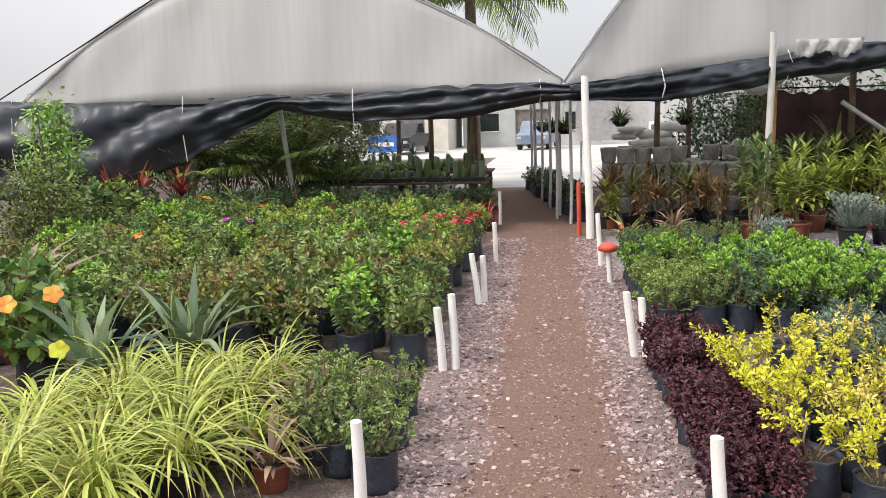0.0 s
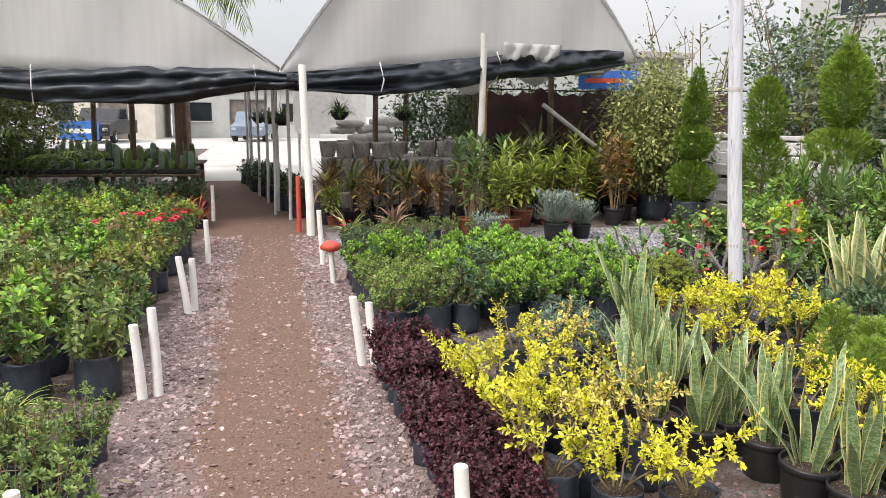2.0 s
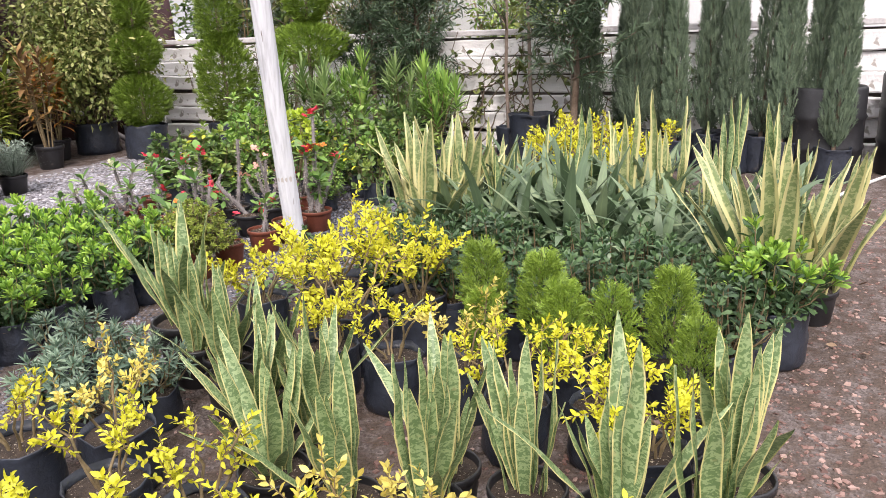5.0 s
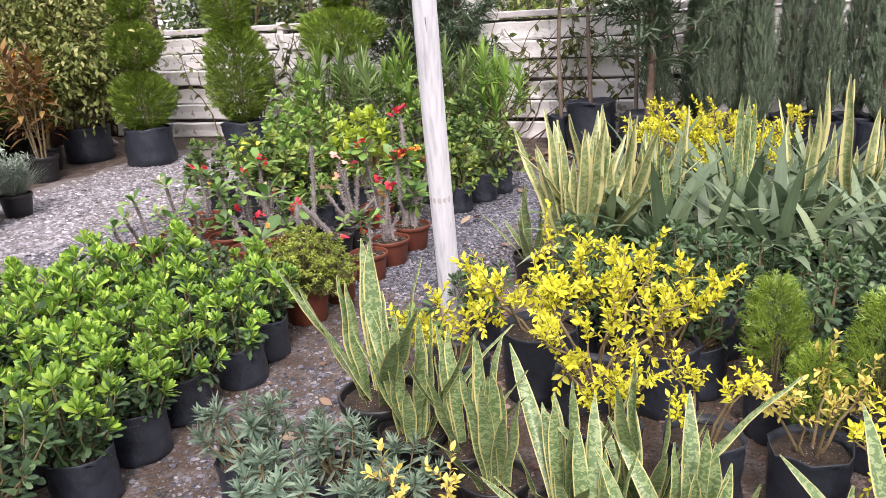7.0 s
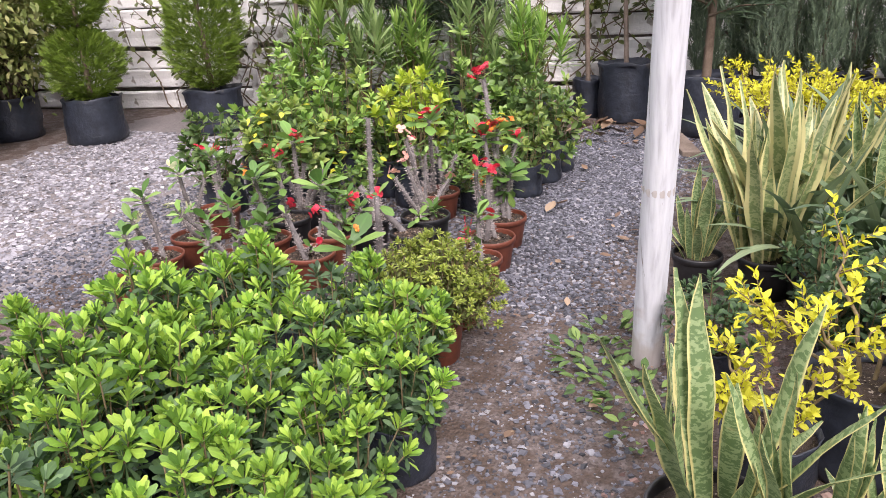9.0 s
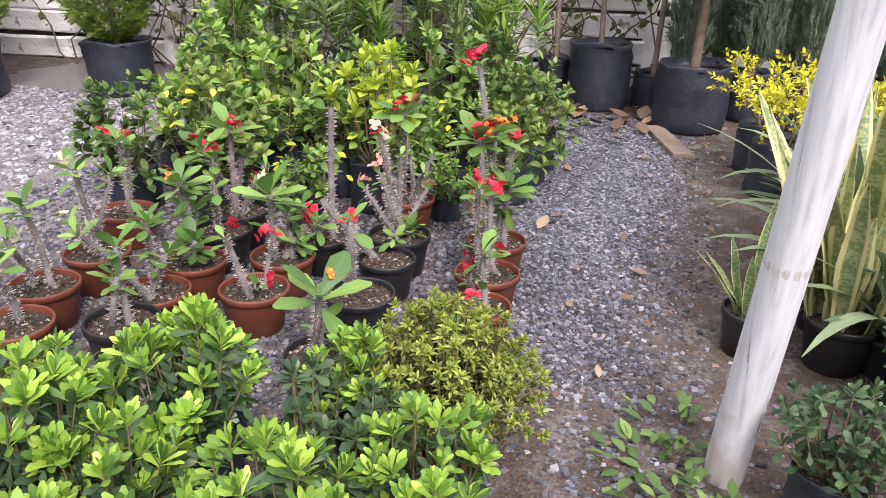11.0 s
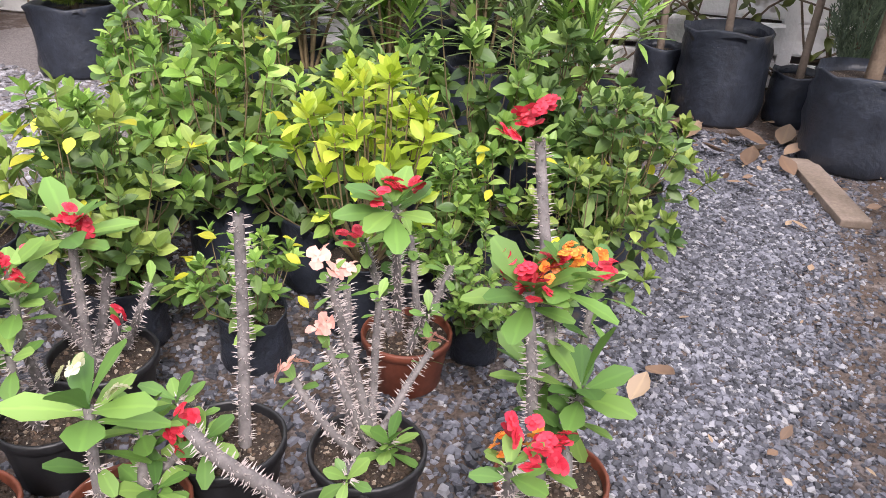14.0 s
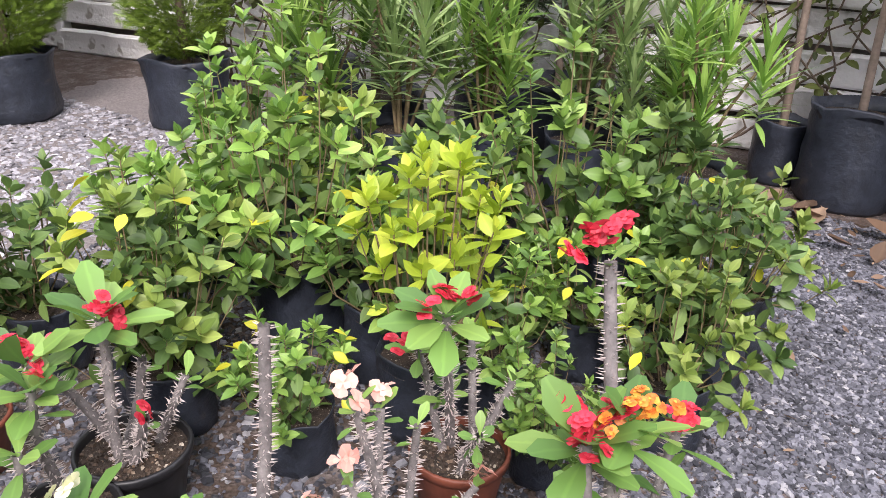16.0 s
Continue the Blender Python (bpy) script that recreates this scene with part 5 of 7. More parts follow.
def spray_shrub(seed, h, r, arms, subs, pairs, size, z0, bare=0.4, up=0.45):
    """Crooked arms that fork into short twigs set with opposite leaves to their tips. Returns stems and leaves."""
    rng = np.random.default_rng(seed)
    st, lf = Heap(), Heap()
    tm = leaf_tmpl(0.5, 0.14, 0.14, "ovate")
    for k in range(arms):
        a = k * 6.283 / arms + rng.uniform(-0.5, 0.5)
        out = np.array((math.cos(a), math.sin(a), 0))
        rad, top = r * rng.uniform(0.35, 1.05), h * rng.uniform(0.5, 1.0)
        b = out * 0.02 + np.array((0, 0, z0 - 0.02))
        tip = out * rad + np.array((0, 0, z0 + top))
        pts = np.array([b + (tip - b) * t + np.array((0, 0, 0.12 * h * math.sin(3.1 * t))) + rng.normal(0, 0.045 * r, 3) * (0 < t < 1) for t in np.linspace(0, 1, 6)])
        tube(st, pts, 0.0055, 0.0025, 5)
        for q in range(subs):
            t = (bare + (1 - bare) * (q + rng.uniform(0.2, 1.0)) / subs) * 5
            j = min(int(t), 4)
            p0 = pts[j] + (pts[j + 1] - pts[j]) * (t - j)
            d = unit(unit(tip - b) * 0.5 + rng.normal(0, 0.62, 3) + np.array((0, 0, up)))
            ln = rng.uniform(0.05, 0.12) * (h / 0.36)
            p1 = p0 + d * ln
            tube(st, [p0, (p0 + p1) / 2 + rng.normal(0, 0.004, 3), p1], 0.002, 0.001, 4)
            m = pairs * 2
            tt = np.repeat(np.linspace(0.15, 1.02, pairs), 2)[:, None]
            sd = unit(np.cross(d, rng.normal(0, 1, 3)))
            sg = np.where(np.arange(m) % 2, 1.0, -1.0)[:, None]
            tw = (np.arange(m) // 2 % 2)[:, None]
            sd = sd * (1 - tw) + np.cross(d, sd) * tw
            ld = d * (0.4 + 0.7 * tt) + sd * sg * (1.15 - 0.5 * tt) + rng.normal(0, 0.2, (m, 3))
            lf.add(tm, frames_for(ld, rng, 0.35, size * rng.uniform(0.65, 1.15, m), unit(d + np.array((0, 0, 0.8)))), p0 + (p1 - p0) * tt)
    return st, lf


def gold_shrub(root, i):
    bag_pot(root, 0.115, 0.21, i)
    st, lf = spray_shrub(50 + i, 0.29, 0.25, 7, 8, 6, 0.026, 0.19, 0.42)
    part("branchwork", st, "twig", root)
    part("foliage", lf, "leaf_gold", root)


make("gold", "golden_shrub", "golden yellow-leaved shrub with bare twigs in a black grow bag", "shrub", "golden shrubs", 4, gold_shrub)


def gold_sparse(root, i):
    bag_pot(root, 0.115, 0.21, i)
    st, lf = spray_shrub(60 + i, 0.26, 0.17, 5, 5 + i, 5, 0.025, 0.19, 0.5)
    part("branchwork", st, "twig", root)
    part("foliage", lf, "leaf_dry_gold" if i == 2 else "leaf_gold", root)


make("gold_sparse", "golden_shrub", "half-bare golden shrub with dry pale twigs in a black grow bag", "shrub", "golden shrubs", 3, gold_sparse)


def purple_shrub(root, i):
    bag_pot(root, 0.09, 0.17, i)
    put_shrub(root, shrub(70 + i, 0.27, 0.16, 50, 13, T_SML, 0.036, 0.13, 0.2, 0.0025, 95, 1.6), "twig_dark", "leaf_purple", "leaf_purple")


make("purple", "purple_shrub", "dark purple small-leaved shrub in a black grow bag", "shrub", "row of purple shrubs", 3, purple_shrub)


def blue_shrub(root, i):
    bag_pot(root, 0.11, 0.16, i)
    put_shrub(root, shrub(80 + i, 0.24, 0.2, 22, 16, T_LAN, 0.065, 0.13, 0.35, 0.004, 80, 0.7), "twig", "leaf_blue", "leaf_blue")


make("blue", "potted_shrub", "grey-green narrow-leaved plant in a black grow bag", "shrub", "grey-green plants", 2, blue_shrub)


def rose_bush(root, i):
    bag_pot(root, 0.11, 0.2, i)
    put_shrub(root, shrub(90 + i, 0.38, 0.22, 25, 10, T_OVA, 0.054, 0.17, 0.25, 0.003, 90, 1.1), "twig", "leaf_rose_young" if i % 2 else "leaf_rose", "leaf_rose")


make("rose", "rose_bush", "leafy rose bush with reddish young shoots in a black grow bag", "rose bush", "rose bushes in rows", 4, rose_bush)


def rose_fresh(root, i):
    bag_pot(root, 0.11, 0.2, i)
    put_shrub(root, shrub(100 + i, 0.36, 0.21, 25, 10, T_OVA, 0.054, 0.17, 0.3, 0.003, 80, 1.0), "twig", ("leaf_mid", "leaf_yellowgreen", "leaf_bright")[i], "leaf_mid")


make("rose_fresh", "rose_bush", "fresh green rose bush in a black grow bag", "rose bush", "rose bushes in rows", 3, rose_fresh)


def flower_bush(root, i):
    bag_pot(root, 0.11, 0.2, i)
    mats = ("petal_red", "petal_orange", "petal_magenta")
    put_shrub(root, shrub(110 + i, 0.36, 0.19, 26, 8, T_SML, 0.045, 0.17, 0.3, 0.003, 75, 1.2), "twig", "leaf_mid", "leaf_mid")
    rng = np.random.default_rng(i)
    for k in range((7, 3, 3)[i]):
        h = Heap()
        a = rng.uniform(0, 6.28)
        p = (0.14 * math.cos(a), 0.14 * math.sin(a), 0.48 + rng.uniform(0, 0.06))
        for q in range(4):
            flower(h, rng, p, (0.3 * math.cos(a + q), 0.3 * math.sin(a + q), 0.8), 0.035 - 0.006 * q, 5)
        part("flower", h, mats[i], root)


make("flower", "flowering_bush", "green bush with bright open flowers in a black grow bag", "flowering bush", "flowering bushes", 3, flower_bush)


def snake_leaf_mesh(seed, ln, w, lean, curl):
    """One stiff sword leaf with a channelled section, a wavy edge and a slight twist."""
    rng = random.Random(seed)
    n = 11
    tv, uv, tf = [], [], []
    az_w = rng.uniform(0, 6)
    for i in range(n):
        t = i / (n - 1)
        wi = w * (0.42 + 0.75 * t if t < 0.45 else 0.76 * max(0.03, 1 - ((t - 0.45) / 0.55) ** 2.2) ** 0.8 + 0.0)
        out = ln * (math.sin(lean) * t + curl * t * t)
        z = ln * math.cos(lean) * t * (1 - 0.12 * abs(curl) * t)
        tw = 0.5 * t * math.sin(seed * 1.7)
        wav = 0.1 * w * math.sin(t * 13 + az_w)
        c, s = math.cos(tw), math.sin(tw)
        for j, (a, d) in enumerate(((-1, 0.2), (-0.5, 0.02), (0, -0.06), (0.5, 0.02), (1, 0.2))):
            lx, ly = a * wi / 2, d * wi + wav * abs(a)
            tv.append((lx * c - ly * s, out + lx * s + ly * c, z))
            uv.append((j / 4, t))
    for i in range(n - 1):
        for j in range(4):
            a = i * 5 + j
            tf.append((a, a + 1, a + 6, a + 5))
    h = Heap()
    h.raw(tv, tf, uv)
    return h.mesh("leaf")


SNAKE = [snake_leaf_mesh(s, 1.0, 0.112, radians((4, 11, 20, 30, 8)[s % 5]), (0.0, 0.06, 0.12, 0.2, -0.05, 0.1, 0.16)[s % 7]) for s in range(9)]
SNAKE_P = []
for me in SNAKE:
    m2 = me.copy()
    me.materials.append(MATS["snake_leaf"])
    m2.materials.append(MATS["snake_leaf_pale"])
    SNAKE_P.append(m2)


def snake_plant(root, i, pale=False, n=9, ln=(0.35, 0.62), pot=True, wide=1.0, spread=0.05, upright=False):
    rng = random.Random(200 + i)
    z0 = 0.0
    if pot:
        rigid_pot(root, 0.11, 0.17, "pot_black", "black plastic nursery pot")
        z0 = 0.13
    for k in range(n):
        stock = SNAKE_P if pale else SNAKE
        me = rng.choice([stock[0], stock[4], stock[5], stock[1]] if upright else stock)
        o = part("leaf", me, "", root)
        L = rng.uniform(*ln)
        a = rng.uniform(0, 360)
        r = rng.uniform(0.01, spread)
        o.matrix_basis = pose(r * math.cos(radians(a + 90)), r * math.sin(radians(a + 90)), z0, 0, 0, a) @ Matrix.Diagonal((wide * (0.5 + 0.5 * L), L, L, 1))


make("snake", "snake_plant", "snake plant with banded green yellow-edged sword leaves in a black pot", "snake plant", "row of snake plants", 4, lambda r, i: snake_plant(r, i, False, 12 + i, (0.22, 0.5), True, 0.85))
make("snake_pale", "snake_plant", "tall dense snake plant with cream-striped pale leaves in a black pot", "snake plant", "pale snake plants", 3, lambda r, i: snake_plant(r, 20 + i, True, 20, (0.42, 0.8), True, 1.05, 0.1))
make("snake_tall", "snake_plant", "tall snake plant with upright pale-edged leaves in a black pot", "snake plant", "pale snake plants", 3, lambda r, i: snake_plant(r, 40 + i, i != 1, 7, (0.5, 0.95), True, 0.8, 0.07, True))


def strap_plant(root, i):
    rigid_pot(root, 0.1, 0.15, "pot_black", "black plastic nursery pot")
    h = Heap()
    rng = np.random.default_rng(300 + i)
    arc_leaves(h, rng, 22, 0.05, (0.38, 0.62), 0.062, (42, 88), (0.4, 1.9), 7, (0, 0, 0.12))
    part("foliage", h, "leaf_strap", root)


make("strap", "strap_plant", "grey-green broad strap-leaved plant in a black pot", "strap-leaved plant", "strap-leaved plants", 3, strap_plant)


def grass_clump(root, i):
    rigid_pot(root, 0.1, 0.14, "pot_black", "black plastic nursery pot")
    h = Heap()
    rng = np.random.default_rng(320 + i)
    arc_leaves(h, rng, 130, 0.05, (0.3, 0.58), 0.012, (35, 88), (1.5, 3.2), 8, (0, 0, 0.12))
    part("foliage", h, "leaf_grass", root)


make("grass", "spider_plant", "arching yellow-green grassy plant in a black pot", "grassy plant", "grassy plants", 3, grass_clump)


def thuja_small(root, i):
    bag_pot(root, 0.1, 0.2, i)
    rng = np.random.default_rng(340 + i)
    h = Heap()
    n = 750
    t = rng.uniform(0, 1, n) ** 0.8
    a = rng.uniform(0, 6.28, n)
    rad = 0.095 * np.sin(np.pi * np.clip(0.15 + 0.8 * t, 0, 1)) ** 0.6 * rng.uniform(0.5, 1.05, n)
    p = np.stack([np.cos(a) * rad, np.sin(a) * rad, 0.22 + 0.37 * t], 1)
    d = np.stack([np.cos(a) * 0.7, np.sin(a) * 0.7, np.full(n, 0.8)], 1) + rng.normal(0, 0.3, (n, 3))
    h.add(T_SP2, frames_for(d, rng, 0.6, rng.uniform(0.032, 0.055, n), (1, 0, 0)), p)
    part("foliage", h, "leaf_thuja", root)
    s = Heap()
    for k in range(3):
        tube(s, [(0.01 * k - 0.01, 0, 0.17), (0.02 * k - 0.02, 0.01, 0.4)], 0.006, 0.003, 5)
    part("branchwork", s, "bark", root)


make("thuja", "young_conifer", "small feathery bright green conifer in a black grow bag", "conifer", "small conifers", 3, thuja_small)


def conifer_foliage(seed, shape, n, size, mat, root, up=0.6):
    """shape: list of (centre z, height, radius, taper to the top) bodies."""
    rng = np.random.default_rng(seed)
    h = Heap()
    tot = sum(s[1] * s[2] for s in shape)
    for z, hh, r, tp in shape:
        k = int(n * hh * r / tot)
        if tp >= 1:
            t = (1 - np.sqrt(rng.uniform(0, 1, k))) * 2 - 1
            prof = np.clip((1 - t) / 2, 0, 1) ** 0.75 * np.clip((t + 1.08) * 4, 0, 1)
        else:
            t = rng.uniform(-1, 1, k)
            prof = np.sqrt(np.maximum(0, 1 - t * t))
        a = rng.uniform(0, 6.28, k)
        lump = 1 + 0.12 * np.sin(3 * a + seed + 4 * t) + 0.08 * np.sin(7 * a + 9 * t)
        rad = r * prof * lump * np.where(rng.uniform(0, 1, k) < 0.3, rng.uniform(0.3, 0.8, k), rng.uniform(0.8, 1.03, k))
        p = np.stack([np.cos(a) * rad, np.sin(a) * rad, z + t * hh / 2], 1)
        d = np.stack([np.cos(a), np.sin(a), up + 0.5 * t], 1) + rng.normal(0, 0.3, (k, 3))
        h.add(T_SPR, frames_for(d, rng, 0.8, size * rng.uniform(0.7, 1.25, k)), p)
    part("foliage", h, mat, root)


def topiary(root, i):
    bag_pot(root, 0.24, 0.36, i, label="large black grow bag")
    s = Heap()
    tube(s, [(0, 0, 0.3), (0.02, 0.01, 1.0), (0, 0, 1.9)], 0.025, 0.012, 7)
    part("trunk", s, "bark", root)
    shape = ([(0.64, 0.54, 0.29, 0), (1.18, 0.44, 0.24, 0), (1.62, 0.36, 0.17, 0), (1.98, 0.5, 0.12, 1)], [(0.86, 0.95, 0.3, 0), (1.6, 0.85, 0.22, 0)], [(1.2, 0.4, 0.36, 0), (1.85, 0.85, 0.25, 0), (2.25, 0.4, 0.12, 1)])[i]
    conifer_foliage(400 + i, shape, 9500, 0.06, "leaf_thuja", root)


make("topiary", "topiary_conifer", "clipped green conifer with tiered balls in a large black grow bag", "topiary", "topiary conifers", 3, topiary)


def cypress(root, i):
    bag_pot(root, 0.16, 0.3, i)
    s = Heap()
    tube(s, [(0, 0, 0.25), (0.01, 0, 1.0), (0, 0, 1.8)], 0.02, 0.006, 6)
    part("trunk", s, "bark", root)
    rng = np.random.default_rng(430 + i)
    h = Heap()
    n = 2900
    t = rng.uniform(0, 1, n)
    a = rng.uniform(0, 6.28, n)
    rad = 0.135 * np.clip(1.1 - t, 0.05, 1) ** 0.5 * np.clip(t * 6 + 0.3, 0, 1) * rng.uniform(0.4, 1.1, n)
    p = np.stack([np.cos(a) * rad, np.sin(a) * rad, 0.32 + 1.55 * t], 1)
    d = np.stack([np.cos(a) * 0.25, np.sin(a) * 0.25, np.ones(n)], 1) + rng.normal(0, 0.12, (n, 3))
    h.add(T_SP2, frames_for(d, rng, 0.7, rng.uniform(0.055, 0.09, n), (1, 0, 0)), p)
    part("foliage", h, "leaf_cypress", root)


make("cypress", "cypress", "slim dark green columnar cypress in a black grow bag", "cypress", "row of columnar cypresses", 3, cypress)


def yew_tree(root, i):
    """A bushy tree with needle-like leaves on upright limbs."""
    bag_pot(root, 0.21, 0.36, i, label="large black grow bag")
    rng = np.random.default_rng(450 + i)
    s, h = Heap(), Heap()
    tube(s, [(0, 0, 0.3), (0.03, 0.02, 0.8), (0.0, 0.03, 1.4), (0.02, 0, 2.1)], 0.032, 0.012, 7)
    for k in range(48):
        z = rng.uniform(0.7, 2.05)
        a = rng.uniform(0, 6.28)
        L = rng.uniform(0.25, 0.55) * (1.25 - 0.35 * z)
        e = np.array((math.cos(a) * L, math.sin(a) * L, z + rng.uniform(0.05, 0.3)))
        tube(s, [(0, 0, z), (e[0] * 0.5, e[1] * 0.5, z + 0.06), tuple(e)], 0.008, 0.003, 4)
        m = 110
        tt = rng.uniform(0.2, 1.05, m)[:, None]
        p = np.array((0, 0, z)) * (1 - tt) + e * tt + rng.normal(0, 0.03, (m, 3))
        d = rng.normal(0, 0.8, (m, 3)) + np.array((math.cos(a), math.sin(a), 0.4))
        h.add(T_NAR, frames_for(d, rng, 0.5, rng.uniform(0.07, 0.13, m)), p)
    part("trunk", s, "bark", root)
    part("foliage", h, "leaf_yew", root)


make("yew", "potted_tree", "dark green needle-leaved young tree in a large black grow bag", "tree", "young trees by the wall", 2, yew_tree)


def oleander(root, i):
    bag_pot(root, 0.15, 0.28, i)
    rng = np.random.default_rng(470 + i)
    s, h = Heap(), Heap()
    for k in range(7):
        a = k * 0.9 + rng.uniform(0, 0.4)
        r = rng.uniform(0.06, 0.22)
        z = rng.uniform(0.5, 0.95)
        tip = np.array((math.cos(a) * r, math.sin(a) * r, z))
        tube(s, [(0.02 * math.cos(a), 0.02 * math.sin(a), 0.24), tuple(tip * np.array((0.5, 0.5, 0.6)) + np.array((0, 0, 0.08))), tuple(tip)], 0.008, 0.005, 5)
        m = 46
        t = np.linspace(0, 1, m)
        az = np.arange(m) * 2.4
        el = np.radians(5 + 75 * t + rng.normal(0, 7, m))
        d = np.stack([np.cos(az) * np.cos(el), np.sin(az) * np.cos(el), np.sin(el)], 1)
        p = tip + np.array((0, 0, 1.0)) * ((t - 1) * 0.24)[:, None]
        h.add(leaf_tmpl(0.12, 0.12, 0.1, "lance"), frames_for(d, rng, 0.12, rng.uniform(0.14, 0.21, m)), p)
    part("branchwork", s, "twig", root)
    part("foliage", h, ("leaf_oleander", "leaf_gardenia", "leaf_oleander")[i], root)


make("oleander", "oleander", "oleander with long narrow green leaves in a black grow bag", "shrub", "oleanders by the wall", 3, oleander)


def gardenia(root, i):
    bag_pot(root, 0.13, 0.22, i)
    if i == 3:
        res = shrub(500 + i, 0.58, 0.2, 26, 9, T_GRD, 0.075, 0.18, 0.55, 0.0032, 78, 0.3, 0.7, 0.7)
    else:
        res = shrub(500 + i, 0.4 + 0.1 * (i % 3), 0.29, 26 + 5 * (i % 3), 9, T_GRD, 0.072, 0.16, 0.1, 0.0026, 80, 0.75, 0.3, 0.6)
    # new leaves lighter; inner ones mostly darker green, painted shade for depth
    put_shrub(root, res, "twig", ("leaf_gardenia", "leaf_fresh", "leaf_gardenia", "leaf_lime", "leaf_mid")[i], "leaf_mid" if i != 3 else "leaf_lime")
    if i in (0, 1):
        rng = np.random.default_rng(560 + i)
        h = Heap()
        n = 9
        a, u = rng.uniform(0, 6.28, n), rng.uniform(0.4, 1.0, n) * 0.24
        p = np.stack([np.cos(a) * u, np.sin(a) * u, 0.16 + (0.4 + 0.1 * i) * (1.0 - 1.6 * (u / 0.3) ** 2 * 0.5)], 1)
        d = np.stack([np.cos(a), np.sin(a), rng.normal(0, 0.4, n)], 1)
        h.add(T_GRD, frames_for(d, rng, 0.4, rng.uniform(0.05, 0.07, n)), p)
        part("yellow_leaves", h, "leaf_gold", root, "yellowed leaves")


make("gardenia", "gardenia", "glossy leafy green shrub in a black grow bag", "shrub", "glossy leafy shrubs", 5, gardenia)


def spines(heap, rng, pts, r, n, size):
    pts = np.asarray(pts, float)
    m = len(pts) - 1
    t = rng.uniform(0, m, n)
    j = np.minimum(t.astype(int), m - 1)
    p = pts[j] + (pts[j + 1] - pts[j]) * (t - j)[:, None]
    ax = unit(pts[-1] - pts[0])
    d = rng.normal(0, 1, (n, 3))
    d = unit(d - (d @ ax)[:, None] * ax) + ax * 0.15
    w = 0.12
    tv = np.array([(-w, 0, 0), (w, 0, 0), (0.012, 1, 0), (-0.012, 1, 0), (0, 0, -w), (0, 0, w), (0, 1, 0.012), (0, 1, -0.012)], float)
    heap.add((tv, np.array([(0, 1, 2, 3), (4, 5, 6, 7)]), np.zeros((8, 2))), frames_for(d, rng, 0.5, size * rng.uniform(0.6, 1.3, n)), p + unit(d) * r * 0.8)


def crown_of_thorns(x, y, stems, pot="pot_terracotta", r=0.11, h=0.17, seed=0, group="crown of thorns in pots", label=None, rz=0):
    """stems: (tip dx, dy, z, radius, whorl leaves, leaf size, flower material or None, flower count, leaves along)."""
    rng = np.random.default_rng(seed)
    word = "terracotta-coloured" if pot == "pot_terracotta" else "black"
    root = thing("crown_of_thorns", label or f"thorny-stemmed succulent with green leaves in a {word} plastic pot", "potted plant", group)
    moved(root, x, y, 0, 0)
    rigid_pot(root, r, h, pot, f"{word} plastic pot")
    soil_crumbs(root, r * 0.9, h * 0.86, seed)
    z0 = h * 0.84
    for k, (dx, dy, tz, sr, nl, ls, fm, fc, al) in enumerate(stems):
        nl = int(nl * 1.35)
        b = np.array((dx * 0.14 + 0.03 * math.cos(k * 2.2 + seed), dy * 0.14 + 0.03 * math.sin(k * 2.2 + seed), z0))
        tip = np.array((dx, dy, tz))
        pts = [b + (tip - b) * t + np.array((1.0, 0.6, 0)) * 0.014 * math.sin(t * 5 + k + seed) for t in np.linspace(0, 1, 9)]
        s, sp = Heap(), Heap()
        tube(s, pts, sr * 1.0, sr * 0.75, 9)
        st = part("stem", s, "thorny_stem", root, "grey thorny stem")
        ln = float(np.linalg.norm(tip - b))
        spines(sp, rng, pts, sr, int(ln * 680), 0.0135)
        part("thorn_cover", sp, "thorn", st)
        ax = unit(tip - b)
        ax = unit(ax + np.array((0, 0, 0.6)))
        if nl:
            hh = Heap()
            a = np.arange(nl) * 2.4 + seed
            sd = unit(np.cross(ax, (0.3, 0.6, 0.1)))
            sd2 = np.cross(ax, sd)
            op = np.radians(np.linspace(85, 35, nl) + rng.normal(0, 8, nl))
            d = np.cos(op)[:, None] * ax + np.sin(op)[:, None] * (np.cos(a)[:, None] * sd + np.sin(a)[:, None] * sd2)
            p = pts[-1] - ax * (np.linspace(0.035, 0.0, nl))[:, None]
            hh.add(T_CRN, frames_for(d, rng, 0.2, ls * 1.15 * rng.uniform(0.75, 1.15, nl), ax), p)
            al = al * 3
            if al:
                t = rng.uniform(0.35, 0.9, al)
                pp = b + (tip - b) * t[:, None]
                d = rng.normal(0, 1, (al, 3)) + np.array((0, 0, 0.3))
                hh.add(T_CRN, frames_for(d, rng, 0.3, ls * 0.8 * rng.uniform(0.6, 1.1, al)), pp)
            part("foliage", hh, "leaf_crown", root)
        if fm:
            pink = fm == PK
            for q in range(fc):
                fh = Heap()
                o = pts[-1] + ax * 0.032 + rng.normal(0, 0.024, 3) * np.array((1, 1, 0.45))
                dd = unit(ax + rng.normal(0, 0.45, 3))
                fs = 0.012 if fm == OR else 0.024 if pink else 0.0165
                heads = 1 if pink else 4
                for e in range(heads):
                    oo = o + (rng.normal(0, 0.011, 3) if heads > 1 else 0)
                    de = unit(dd + rng.normal(0, 0.3, 3))
                    flower(fh, rng, oo, de, fs, 3 if pink else 4, 1.15)
                    flower(fh, rng, oo + de * 0.004, de, fs * 0.55, 3, 1.0)
                part("flower", fh, fm, root, {"petal_red": "red flower", "petal_pink": "pale pink flower", "petal_orange": "orange flower", "petal_cream": "cream flower"}[fm])
    return root


